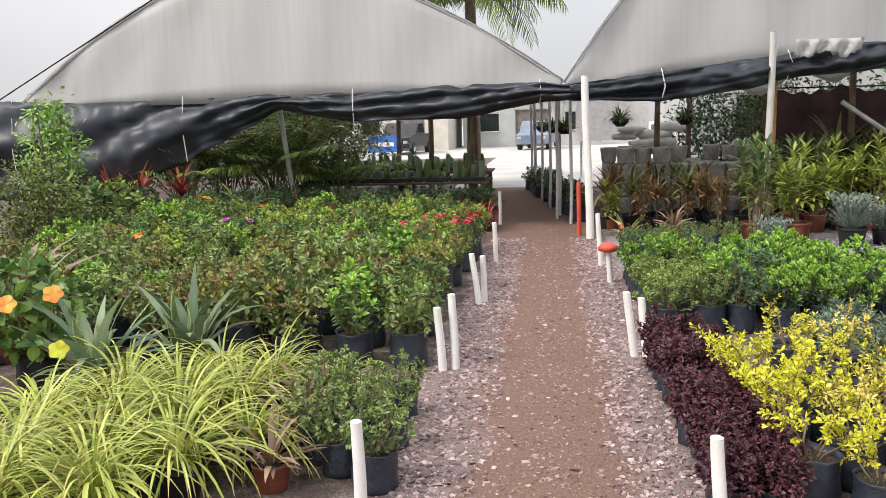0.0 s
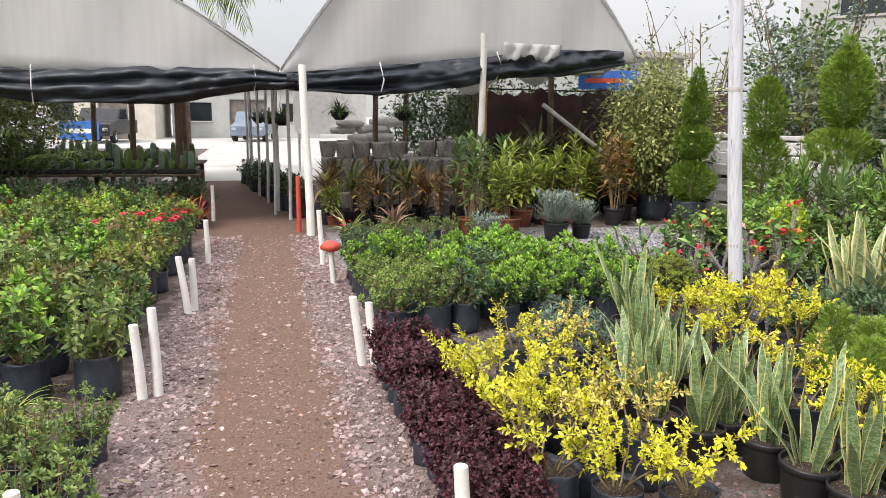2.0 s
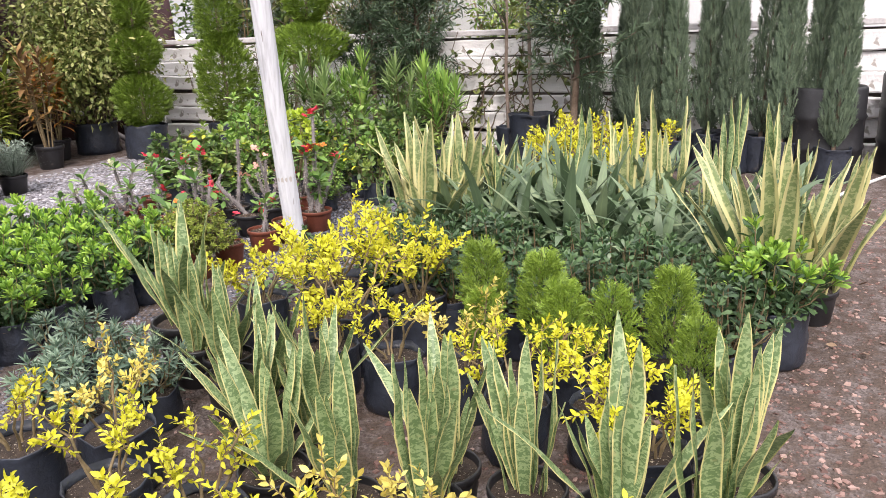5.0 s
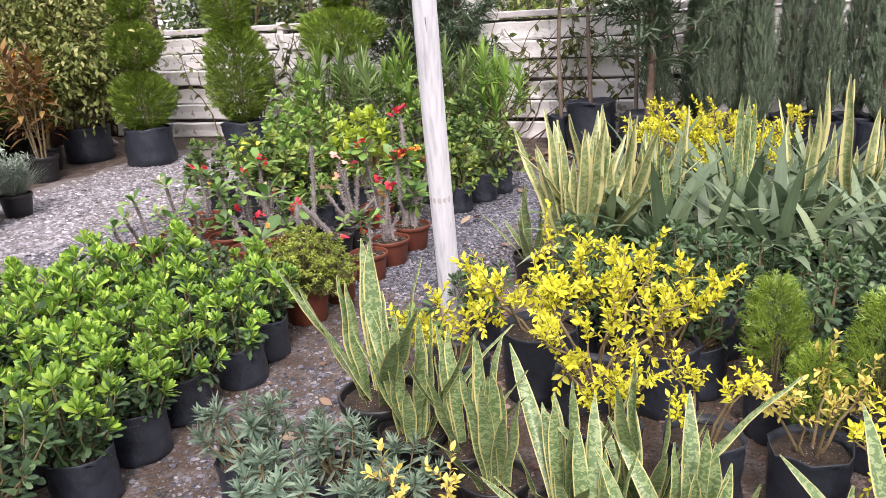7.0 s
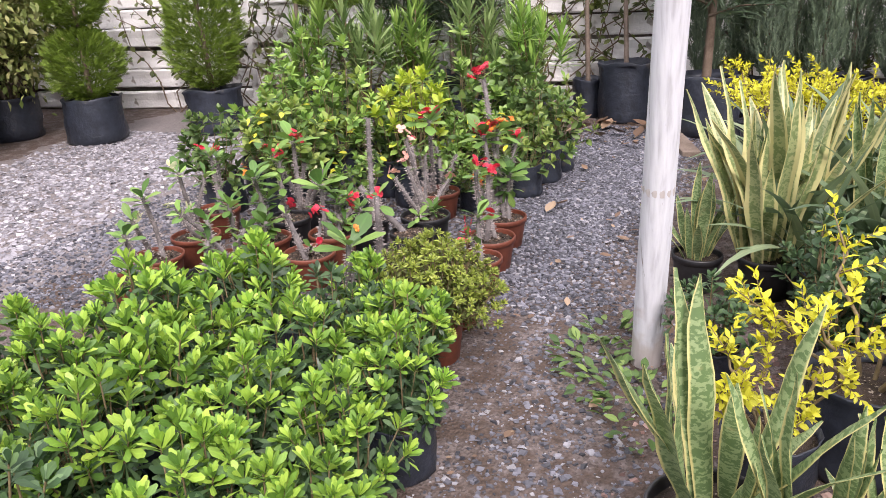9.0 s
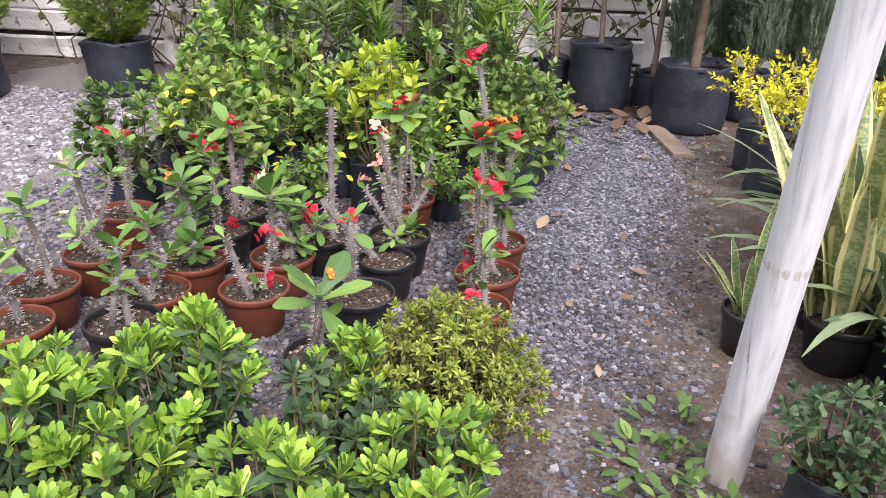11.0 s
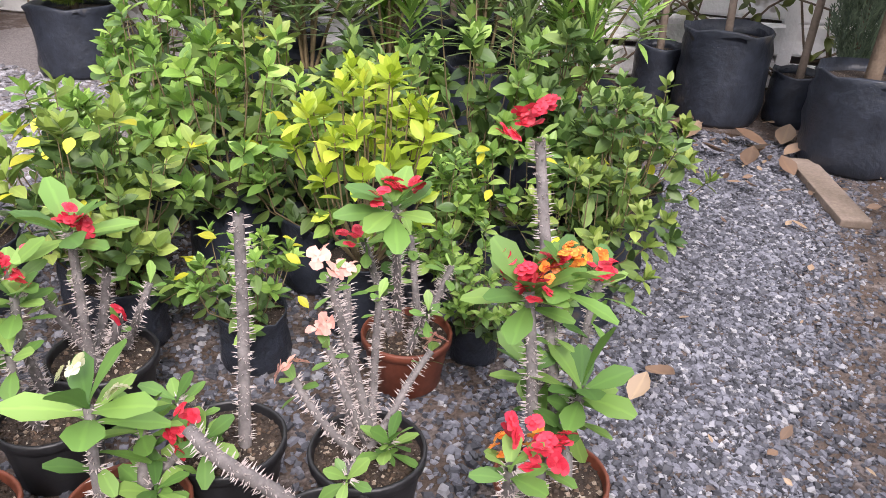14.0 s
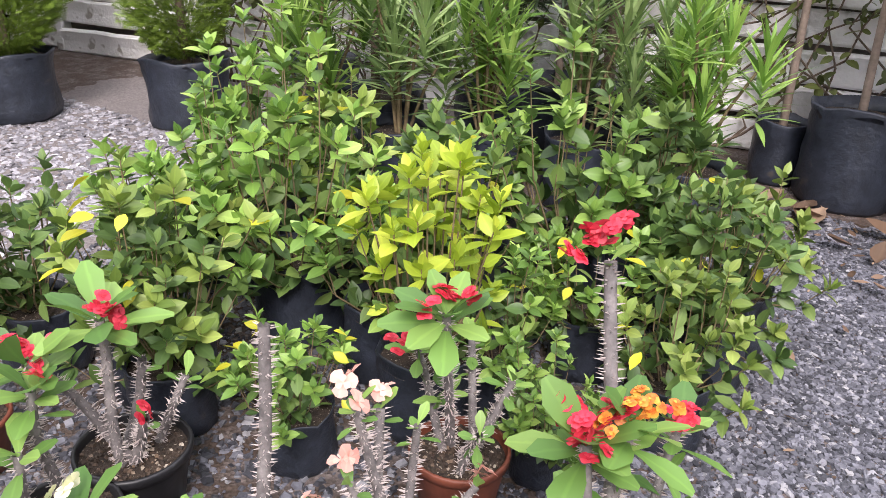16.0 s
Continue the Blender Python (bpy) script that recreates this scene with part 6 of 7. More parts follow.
R, PK, CR, OR = "petal_red", "petal_pink", "petal_cream", "petal_orange"
T_POT = (0.115, 0.15)
crown_of_thorns(4.6, 6.74, [(-0.12, -0.02, 0.56, 0.012, 10, 0.1, R, 4, 5), (0.04, -0.1, 0.34, 0.011, 5, 0.05, None, 0, 1), (0.1, 0.04, 0.36, 0.011, 4, 0.05, None, 0, 1), (-0.04, 0.1, 0.4, 0.011, 5, 0.06, R, 1, 1), (-0.1, -0.1, 0.3, 0.01, 4, 0.04, None, 0, 1), (0.12, -0.06, 0.3, 0.01, 3, 0.04, None, 0, 0)], "pot_terracotta", *T_POT, seed=1)
crown_of_thorns(4.27, 6.26, [(0.03, 0.09, 0.53, 0.013, 10, 0.1, R, 8, 2), (0.18, 0.14, 0.77, 0.014, 3, 0.04, R, 4, 0), (0.24, 0.0, 0.47, 0.011, 6, 0.08, R, 3, 2), (0.1, 0.05, 0.55, 0.012, 6, 0.09, OR, 6, 3), (0.04, -0.02, 0.36, 0.012, 9, 0.1, None, 0, 4), (0.14, 0.1, 0.28, 0.011, 8, 0.09, None, 0, 3)], "pot_terracotta", *T_POT, seed=2)
crown_of_thorns(3.98, 6.22, [(0.02, 0.0, 0.42, 0.013, 5, 0.06, R, 3, 1), (0.06, 0.06, 0.36, 0.012, 4, 0.06, OR, 4, 1), (-0.04, 0.04, 0.46, 0.012, 5, 0.07, R, 2, 1), (0.13, 0.02, 0.26, 0.009, 3, 0.04, None, 0, 0)], "pot_terracotta", *T_POT, seed=3)
crown_of_thorns(3.72, 6.18, [(0.03, 0.0, 0.32, 0.011, 6, 0.09, R, 1, 1), (0.06, 0.06, 0.22, 0.011, 4, 0.05, R, 2, 0)], "pot_terracotta", 0.105, 0.15, seed=4)
crown_of_thorns(4.08, 6.9, [(0.1, 0.0, 0.62, 0.014, 2, 0.03, None, 0, 0), (-0.06, 0.06, 0.28, 0.011, 7, 0.06, None, 0, 1), (-0.1, -0.03, 0.24, 0.011, 7, 0.06, R, 1, 1)], "pot_black", 0.12, 0.15, 5)
crown_of_thorns(4.17, 6.62, [(0.02, 0.09, 0.53, 0.011, 4, 0.04, PK, 3, 0), (0.1, 0.1, 0.47, 0.011, 4, 0.04, PK, 2, 0), (-0.1, 0.1, 0.36, 0.01, 3, 0.04, PK, 3, 0), (-0.04, 0.06, 0.4, 0.01, 3, 0.04, PK, 2, 0), (0.2, -0.05, 0.28, 0.01, 3, 0.04, PK, 3, 0), (0.0, -0.05, 0.2, 0.01, 8, 0.06, None, 0, 3), (0.16, 0.06, 0.42, 0.01, 4, 0.04, None, 0, 0), (-0.12, -0.02, 0.2, 0.009, 5, 0.05, None, 0, 0)], "pot_black", 0.12, 0.16, 6)
crown_of_thorns(3.96, 6.59, [(-0.08, 0.215, 0.37, 0.016, 0, 0.05, None, 0, 0)], "pot_black", 0.105, 0.15, 7)
crown_of_thorns(3.67, 6.57, [(-0.02, 0.02, 0.4, 0.017, 3, 0.08, R, 1, 0)], "pot_black", 0.115, 0.15, 8)
crown_of_thorns(3.85, 6.95, [(-0.03, 0.02, 0.38, 0.012, 7, 0.12, CR, 2, 1), (0.06, 0.0, 0.29, 0.012, 8, 0.075, None, 0, 2), (0.02, -0.06, 0.2, 0.012, 7, 0.07, None, 0, 1), (0.1, -0.06, 0.24, 0.01, 2, 0.05, R, 2, 0)], "pot_terracotta", *T_POT, seed=9)
crown_of_thorns(3.58, 6.91, [(-0.07, 0.05, 0.34, 0.013, 3, 0.04, R, 1, 0), (0.08, -0.03, 0.28, 0.009, 1, 0.04, R, 2, 0), (-0.05, -0.05, 0.2, 0.009, 2, 0.05, R, 1, 0)], "pot_terracotta", *T_POT, seed=10)
crown_of_thorns(3.45, 7.2, [(-0.14, 0.14, 0.38, 0.012, 5, 0.06, CR, 1, 0), (0.03, 0.02, 0.38, 0.012, 9, 0.08, None, 0, 2), (0.06, -0.02, 0.26, 0.011, 6, 0.06, None, 0, 1)], "pot_terracotta", *T_POT, seed=11)
crown_of_thorns(3.7, 7.22, [(0.0, 0.02, 0.44, 0.012, 12, 0.085, OR, 1, 4), (0.06, 0.02, 0.32, 0.012, 11, 0.08, None, 0, 4), (-0.04, -0.04, 0.24, 0.012, 9, 0.075, None, 0, 3)], "pot_terracotta", *T_POT, seed=12)
crown_of_thorns(3.64, 7.58, [(-0.02, 0.02, 0.46, 0.012, 6, 0.08, CR, 1, 0), (0.08, -0.04, 0.42, 0.011, 6, 0.08, None, 0, 0), (-0.1, 0.0, 0.3, 0.011, 5, 0.06, CR, 1, 0)], "pot_terracotta", *T_POT, seed=13)
crown_of_thorns(3.28, 6.52, [(0.0, 0.0, 0.33, 0.014, 6, 0.13, OR, 1, 0), (0.04, 0.02, 0.2, 0.01, 3, 0.07, None, 0, 0)], "pot_black", 0.11, 0.15, seed=14)
crown_of_thorns(3.22, 7.14, [(0.0, 0.0, 0.3, 0.012, 6, 0.07, None, 0, 1), (0.07, 0.05, 0.36, 0.012, 7, 0.07, None, 0, 1)], "pot_black", seed=15)
crown_of_thorns(4.18, 7.33, [(-0.05, -0.02, 0.5, 0.013, 9, 0.11, R, 3, 0), (-0.18, 0.02, 0.46, 0.012, 6, 0.09, R, 2, 0), (0.06, 0.0, 0.36, 0.013, 2, 0.04, None, 0, 0), (-0.02, -0.1, 0.3, 0.013, 2, 0.04, R, 1, 0), (0.1, -0.08, 0.32, 0.011, 3, 0.05, None, 0, 0)], "pot_black", 0.125, 0.16, 16)
crown_of_thorns(4.02, 7.75, [(0.0, 0.0, 0.44, 0.012, 7, 0.08, R, 2, 1), (0.08, 0.02, 0.4, 0.012, 7, 0.08, None, 0, 1)], "pot_terracotta", *T_POT, seed=17)
crown_of_thorns(3.36, 7.56, [(0.0, 0.02, 0.42, 0.012, 6, 0.07, None, 0, 0), (-0.08, 0.02, 0.34, 0.012, 5, 0.06, CR, 1, 0)], "pot_terracotta", *T_POT, seed=18)
crown_of_thorns(3.12, 7.45, [(0.0, 0.02, 0.34, 0.012, 6, 0.07, None, 0, 0)], "pot_terracotta", *T_POT, seed=19)
crown_of_thorns(3.4, 6.14, [(0.02, 0.0, 0.26, 0.011, 5, 0.06, R, 1, 1)], "pot_terracotta", 0.095, 0.145, seed=21)
crown_of_thorns(3.97, 7.27, [(0.0, 0.02, 0.44, 0.012, 7, 0.08, R, 1, 1), (-0.08, -0.03, 0.36, 0.011, 5, 0.07, None, 0, 1)], "pot_black", 0.11, 0.16, 20)


def round_bush():
    root = thing("rounded_bush", "dense rounded olive-green fine-leaved bush in a terracotta-coloured pot", "shrub")
    moved(root, 3.12, 6.12)
    rigid_pot(root, 0.12, 0.18, "pot_terracotta", "terracotta-coloured plastic pot")
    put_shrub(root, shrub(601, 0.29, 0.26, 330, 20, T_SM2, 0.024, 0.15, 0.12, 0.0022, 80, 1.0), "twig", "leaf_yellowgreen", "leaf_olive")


round_bush()


def stem_plant(root, i):
    """A leafy houseplant on several bare canes."""
    rigid_pot(root, 0.12, 0.2, "pot_terracotta" if i % 2 else "pot_black", "plastic pot")
    rng = np.random.default_rng(620 + i)
    s, h = Heap(), Heap()
    for k in range(7):
        a = rng.uniform(0, 6.28)
        t = np.array((math.cos(a) * rng.uniform(0.05, 0.2), math.sin(a) * rng.uniform(0.05, 0.2), rng.uniform(0.55, 0.95)))
        tube(s, [(0.03 * math.cos(a), 0.03 * math.sin(a), 0.16), tuple(t)], 0.008, 0.006, 5)
        m = 22
        az = np.arange(m) * 2.4
        el = np.radians(np.linspace(-10, 70, m))
        d = np.stack([np.cos(az) * np.cos(el), np.sin(az) * np.cos(el), np.sin(el)], 1)
        h.add(leaf_tmpl(0.26, 0.3, 0.12, "lance"), frames_for(d, rng, 0.15, rng.uniform(0.09, 0.18, m)), t + np.array((0, 0, 1.0)) * np.linspace(-0.3, 0.03, m)[:, None])
    part("branchwork", s, "twig", root)
    part("foliage", h, ("leaf_olive", "leaf_yellowgreen", "leaf_bronze", "leaf_mid", "leaf_orange")[i], root)


make("cane", "cane_plant", "leafy cane-stemmed plant in a plastic pot", "potted plant", "cane-stemmed plants", 5, stem_plant)


def rosette(root, i):
    rigid_pot(root, 0.1, 0.15, "pot_terracotta" if i == 1 else "pot_black", "plastic pot")
    h = Heap()
    rng = np.random.default_rng(640 + i)
    arc_leaves(h, rng, 30, 0.03, (0.18, 0.36), 0.035, (15, 85), (0.5, 1.4), 5, (0, 0, 0.12))
    part("foliage", h, ("leaf_red", "leaf_dead", "leaf_orange", "leaf_cream")[i], root)


make("rosette", "bromeliad", "rosette plant with coloured strap leaves in a plastic pot", "bromeliad", "coloured rosette plants", 4, rosette)


def cordyline(root, i):
    rigid_pot(root, 0.12, 0.2, "pot_black", "black plastic pot")
    s, h = Heap(), Heap()
    rng = np.random.default_rng(650 + i)
    tube(s, [(0, 0, 0.17), (0.01, 0, 0.5)], 0.015, 0.012, 6)
    arc_leaves(h, rng, 36, 0.02, (0.35, 0.6), 0.05, (20, 88), (0.5, 1.6), 6, (0, 0, 0.5))
    part("stem", s, "bark", root)
    part("foliage", h, ("leaf_red", "leaf_olive", "leaf_bronze")[i], root)


make("cordyline", "cordyline", "cordyline with a fountain of long pointed leaves in a black pot", "potted plant", "cordylines", 3, cordyline)


def palm(root, i):
    rigid_pot(root, 0.18, 0.3, "pot_black", "black plastic pot")
    rng = np.random.default_rng(660 + i)
    s, h = Heap(), Heap()
    for k in range(13):
        a = k * 2.4 + rng.uniform(0, 0.5)
        el, L = radians(rng.uniform(50, 85)), rng.uniform(1.0, 1.6)
        p, pts = np.array((0.05 * math.cos(a), 0.05 * math.sin(a), 0.28)), []
        for q in range(10):
            pts.append(p.copy())
            e = el - 1.3 * (q / 9) ** 1.5
            p = p + np.array((math.cos(a) * math.cos(e), math.sin(a) * math.cos(e), math.sin(e))) * L / 9
        tube(s, pts, 0.01, 0.003, 4)
        pts = np.array(pts)
        m = 36
        t = np.linspace(2.5, 8.95, m)
        j = t.astype(int)
        pos = pts[j] + (pts[np.minimum(j + 1, 9)] - pts[j]) * (t - j)[:, None]
        tan = unit(pts[np.minimum(j + 1, 9)] - pts[j])
        sd = np.array((-math.sin(a), math.cos(a), 0)) * np.where(np.arange(m) % 2, 1, -1)[:, None]
        h.add(leaf_tmpl(0.09, 0.35, 0.1, "lance", False), frames_for(sd + tan * 0.7, rng, 0.1, 0.3 * np.sin(np.linspace(0.5, 2.8, m)) + 0.08), pos)
    part("branchwork", s, "green_stem", root)
    part("fronds", h, "leaf_palm", root)


make("palm", "areca_palm", "arching feathery areca palm in a black pot", "palm", "areca palms", 2, palm)


def tall_palm(x, y, h, s, label):
    root = thing("palm_tree", label, "palm tree")
    moved(root, x, y, 0, 20, 1)
    rng = np.random.default_rng(671)
    t = Heap()
    tube(t, [(0, 0, 0), (0.02, 0, h * 0.5), (0, 0.05, h)], 0.2, 0.13, 12)
    part("trunk", t, "bark", root)
    st, lf = Heap(), Heap()
    for k in range(32):
        a = k * 2.4
        el, L = radians(rng.uniform(-5, 75)), rng.uniform(1.9, 2.5) * s
        p, pts = np.array((0, 0, h)), []
        for q in range(12):
            pts.append(p.copy())
            e = el - 1.6 * (q / 11) ** 1.3
            p = p + np.array((math.cos(a) * math.cos(e), math.sin(a) * math.cos(e), math.sin(e))) * L / 11
        tube(st, pts, 0.02, 0.005, 4)
        pts = np.array(pts)
        m = 70
        tt = np.linspace(1, 10.95, m)
        j = tt.astype(int)
        pos = pts[j] + (pts[np.minimum(j + 1, 11)] - pts[j]) * (tt - j)[:, None]
        tan = unit(pts[np.minimum(j + 1, 11)] - pts[j])
        sd = np.array((-math.sin(a), math.cos(a), -0.3)) * np.where(np.arange(m) % 2, 1, -1)[:, None] * np.array((1, 1, 0)) + np.array((0, 0, -0.35))
        lf.add(leaf_tmpl(0.06, 0.4, 0.1, "lance", False), frames_for(sd + tan * 0.6, rng, 0.15, 0.6 * np.sin(np.linspace(0.5, 2.8, m)) + 0.1), pos)
    part("branchwork", st, "green_stem", root)
    part("fronds", lf, "leaf_palm", root)


tall_palm(-1.9, 20.5, 4.75, 1.15, "tall palm tree with drooping fronds behind the tunnel")


def ficus(x, y, h, r, seed, mat, label, pot=True, leaves=9000, size=0.07, name="variegated_tree"):
    """A many-limbed small tree; leaves in uneven clumps."""
    root = thing(name, label, "tree")
    moved(root, x, y)
    z0 = 0.0
    if pot:
        bag_pot(root, 0.25, 0.36, seed, label="large black grow bag")
        z0 = 0.3
    rng = np.random.default_rng(seed)
    s, lf = Heap(), Heap()
    for k in range(6):
        a = k * 1.1 + rng.uniform(0, 0.5)
        top = np.array((math.cos(a) * r * 0.6, math.sin(a) * r * 0.6, h * rng.uniform(0.7, 0.95)))
        b = np.array((0.05 * math.cos(a), 0.05 * math.sin(a), z0))
        tube(s, [b, b * 0.6 + top * 0.4 + rng.normal(0, 0.04, 3), top], 0.025, 0.008, 6)
    cl = 70
    ca, cu, ct = rng.uniform(0, 6.28, cl), np.sqrt(rng.uniform(0, 1, cl)), rng.uniform(0, 1, cl)
    prof = np.sqrt(np.clip(1 - (2 * ct - 0.95) ** 2, 0.1, 1))
    cen = np.stack([np.cos(ca) * cu * r * prof, np.sin(ca) * cu * r * prof, z0 + (h - z0) * (0.18 + 0.82 * ct)], 1)
    for c in cen:
        m = leaves // cl
        p = c + rng.normal(0, 1, (m, 3)) * np.array((0.16, 0.16, 0.13)) * (r / 0.6)
        d = unit(p - c) + np.array((0, 0, -0.1)) + rng.normal(0, 0.4, (m, 3))
        lf.add(small_tmpl(0.5, 0.15), frames_for(d, rng, 0.6, size * rng.uniform(0.6, 1.2, m)), p)
    part("branchwork", s, "bark", root)
    part("crown", lf, mat, root)
    return root


def bare_tree(x, y, h, seed, mat, label, dens=0.5):
    root = thing("thin_tree", label, "tree")
    moved(root, x, y)
    rng = np.random.default_rng(seed)
    s, lf = Heap(), Heap()
    for k in range(14):
        a, L = rng.uniform(0, 6.28), rng.uniform(0.5, 1.0) * h
        e = np.array((math.cos(a) * 0.3 * L, math.sin(a) * 0.3 * L, L))
        mid = e * 0.5 + rng.normal(0, 0.08, 3)
        tube(s, [(0.1 * math.cos(a), 0.1 * math.sin(a), 0), tuple(mid), tuple(e)], 0.022, 0.006, 5)
        for q in range(7):
            t = rng.uniform(0.35, 1)
            b = mid + (e - mid) * (2 * t - 1) if t > 0.5 else mid * 2 * t
            f = b + rng.normal(0, 0.3, 3) + np.array((0, 0, 0.25))
            tube(s, [tuple(b), tuple(f)], 0.007, 0.003, 4)
            m = int(40 * dens)
            if m:
                p = b + (f - b) * rng.uniform(0.2, 1.1, m)[:, None] + rng.normal(0, 0.06, (m, 3))
                lf.add(T_SML, frames_for(rng.normal(0, 1, (m, 3)), rng, 0.5, rng.uniform(0.04, 0.09, m)), p)
    part("branchwork", s, "twig", root)
    if lf.v:
        part("foliage", lf, mat, root)


def lavender(x, y, s):
    root = thing("lavender", "silvery grey-green rounded lavender bush in a black pot", "shrub", "lavender bushes")
    moved(root, x, y, 0, 0, s)
    rigid_pot(root, 0.14, 0.2, "pot_black", "black plastic pot")
    rng = np.random.default_rng(int(x * 100))
    h = Heap()
    arc_leaves(h, rng, 420, 0.1, (0.2, 0.36), 0.007, (20, 88), (-0.2, 0.6), 4, (0, 0, 0.2))
    n = 900
    a, u, t = rng.uniform(0, 6.28, n), np.sqrt(rng.uniform(0, 1, n)), rng.uniform(0.1, 1, n)
    p = np.stack([np.cos(a) * u * 0.26 * t, np.sin(a) * u * 0.26 * t, 0.2 + 0.32 * t], 1)
    h.add(T_SM2, frames_for(rng.normal(0, 0.6, (n, 3)) + np.array((0, 0, 0.8)), rng, 0.5, 0.045), p)
    part("foliage", h, "leaf_grey", root)


def hibiscus(x, y, seed, fl):
    root = thing("hibiscus", "broad-leaved hibiscus with large orange blooms in a black grow bag", "flowering shrub")
    moved(root, x, y)
    bag_pot(root, 0.13, 0.25, seed)
    put_shrub(root, shrub(seed, 0.62, 0.34, 34, 7, leaf_tmpl(0.75, 0.15, 0.1, "ovate"), 0.1, 0.22, 0.25, 0.006, 75, 0.9), "twig", "leaf_mid", "leaf_gardenia")
    rng = np.random.default_rng(seed)
    for fx, fy, fz, mat in fl:
        h = Heap()
        flower(h, rng, (fx, fy, fz), (0.4, -0.7, 0.5), 0.055, 5, 0.95)
        part("flower", h, mat, root)


def hanging_basket(x, y, z, i):
    root = thing("hanging_basket", "hanging basket with trailing green leaves", "hanging basket", "hanging baskets")
    moved(root, x, y, z)
    part("bowl", lathe([(0.06, -0.12), (0.12, -0.06), (0.14, 0), (0.13, 0.0)], 16), "pot_black", root)
    h = Heap()
    rng = np.random.default_rng(700 + i)
    arc_leaves(h, rng, 120, 0.1, (0.12, 0.3), 0.02, (0, 80), (0.8, 2.4), 5, (0, 0, 0))
    part("foliage", h, "leaf_mid", root)
    w = Heap()
    for k in range(3):
        a = k * 2.1
        tube(w, [(0.13 * math.cos(a), 0.13 * math.sin(a), 0), (0, 0, 0.4)], 0.003, 0.003, 4)
    tube(w, [(0, 0, 0.4), (0, 0, 0.55)], 0.004, 0.004, 4)
    part("hanger", w, "galvanised", root)


def cactus_tray(x, y, z, seed):
    rng = np.random.default_rng(seed)
    root = thing("cactus_tray", "tray of small upright green cacti on the bench", "cacti", "cactus trays")
    moved(root, x, y, z)
    part("tray", boxes((-0.3, -0.4, 0, 0.3, 0.4, 0.07), bevel=0.01), "pot_black", root)
    for k in range(16):
        px, py = -0.23 + (k % 4) * 0.15, -0.3 + (k // 4) * 0.2
        hh = 0.1 + 0.25 * rng.uniform() ** 2
        o = part("cactus", lathe([(0.035, 0.06), (0.045, 0.1), (0.045, 0.06 + hh * 0.8), (0.03, 0.06 + hh), (0.003, 0.07 + hh)], 10, 0.08, k), "leaf_mid" if k % 3 else "leaf_blue", root)
        o.location = (px, py, 0)


def wall_vine(x, y, seed):
    root = thing("climbing_vine", "straggling vine with olive and brown leaves on the wall", "vine", "vines on the wall")
    moved(root, x, y, 0, 9)
    rng = np.random.default_rng(seed)
    s, h = Heap(), Heap()
    for k in range(8):
        pts = [np.array((-0.07, rng.uniform(-0.45, 0.45), 0.0))]
        drift = rng.normal(0, 0.09)
        for q in range(8):
            pts.append(pts[-1] + np.array((rng.normal(0, 0.012), drift + rng.normal(0, 0.08), rng.uniform(0.06, 0.22))))
        pts = [np.array((min(-0.05, p[0]), p[1], min(p[2], 1.45))) for p in pts]
        tube(s, pts, 0.008, 0.004, 5)
        P = np.array(pts)
        m = 17
        j = rng.integers(2, 8, m)
        h.add(T_OVA, frames_for(np.stack([rng.uniform(-1, -0.1, m), rng.normal(0, 0.8, m), rng.normal(-0.2, 0.6, m)], 1), rng, 0.5, rng.uniform(0.05, 0.1, m)), P[j] + (P[j + 1] - P[j]) * rng.uniform(0, 1, m)[:, None])
    part("branchwork", s, "bark", root)
    part("foliage", h, "leaf_olive", root)


def trunk_bag(x, y, r, h, seed, crown=None):
    """A sapling with a bare trunk in a large bag; its crown rises above the wall."""
    root = thing("sapling", "thin-trunked sapling in a large black grow bag by the wall", "tree", "saplings by the wall")
    moved(root, x, y, 0, seed * 40)
    bag_pot(root, r, h, seed, label="large black grow bag")
    rng = np.random.default_rng(800 + seed)
    s, lf = Heap(), Heap()
    tr = Heap()
    tube(tr, [(0, 0, h * 0.85), (0.02, 0.01, 0.9), (0.0, 0.03, 1.5), (0.05, 0.0, 2.1)], 0.021, 0.012, 8)
    part("trunk", tr, "wood_board", root)
    for k in range(12):
        a, z = rng.uniform(0, 6.28), rng.uniform(1.2, 2.0)
        e = np.array((math.cos(a) * 0.4, math.sin(a) * 0.4, z + 0.25))
        tube(s, [(0.01, 0.01, z), tuple(e)], 0.008, 0.003, 4)
        m = 24
        tt = rng.uniform(0.2, 1.1, m)[:, None]
        p = np.array((0, 0, z)) * (1 - tt) + e * tt + rng.normal(0, 0.05, (m, 3))
        lf.add(T_OVA if crown else T_NAR, frames_for(rng.normal(0, 1, (m, 3)) + np.array((math.cos(a), math.sin(a), 0.2)), rng, 0.5, rng.uniform(0.06, 0.13, m)), p)
    part("branchwork", s, "bark", root)
    part("crown", lf, crown or "leaf_yew", root)

# ---- planting plan ----
jit = random.Random(5)


def j(a):
    return jit.uniform(-a, a)


# bright shrubs between the path and the crown of thorns
for row in range(8):
    for col in range(8):
        x = 0.84 + col * 0.275 + j(0.03)
        y = 5.66 + 0.17 * (x - 0.7) + row * 0.285 + j(0.03)
        if y > 7.75 + 0.02 * x or (x > 2.45 and y > 6.85):
            continue
        if x < 1.25 and row < 5:
            place("box", x, y, jit.uniform(0.85, 1.05))
        else:
            place("bright" if jit.random() < 0.8 else "dark", x, y, jit.uniform(0.82, 1.02))
for x, y in ((2.96, 6.68), (2.72, 6.96), (2.97, 6.28)):
    place("bright", x, y, 0.8)
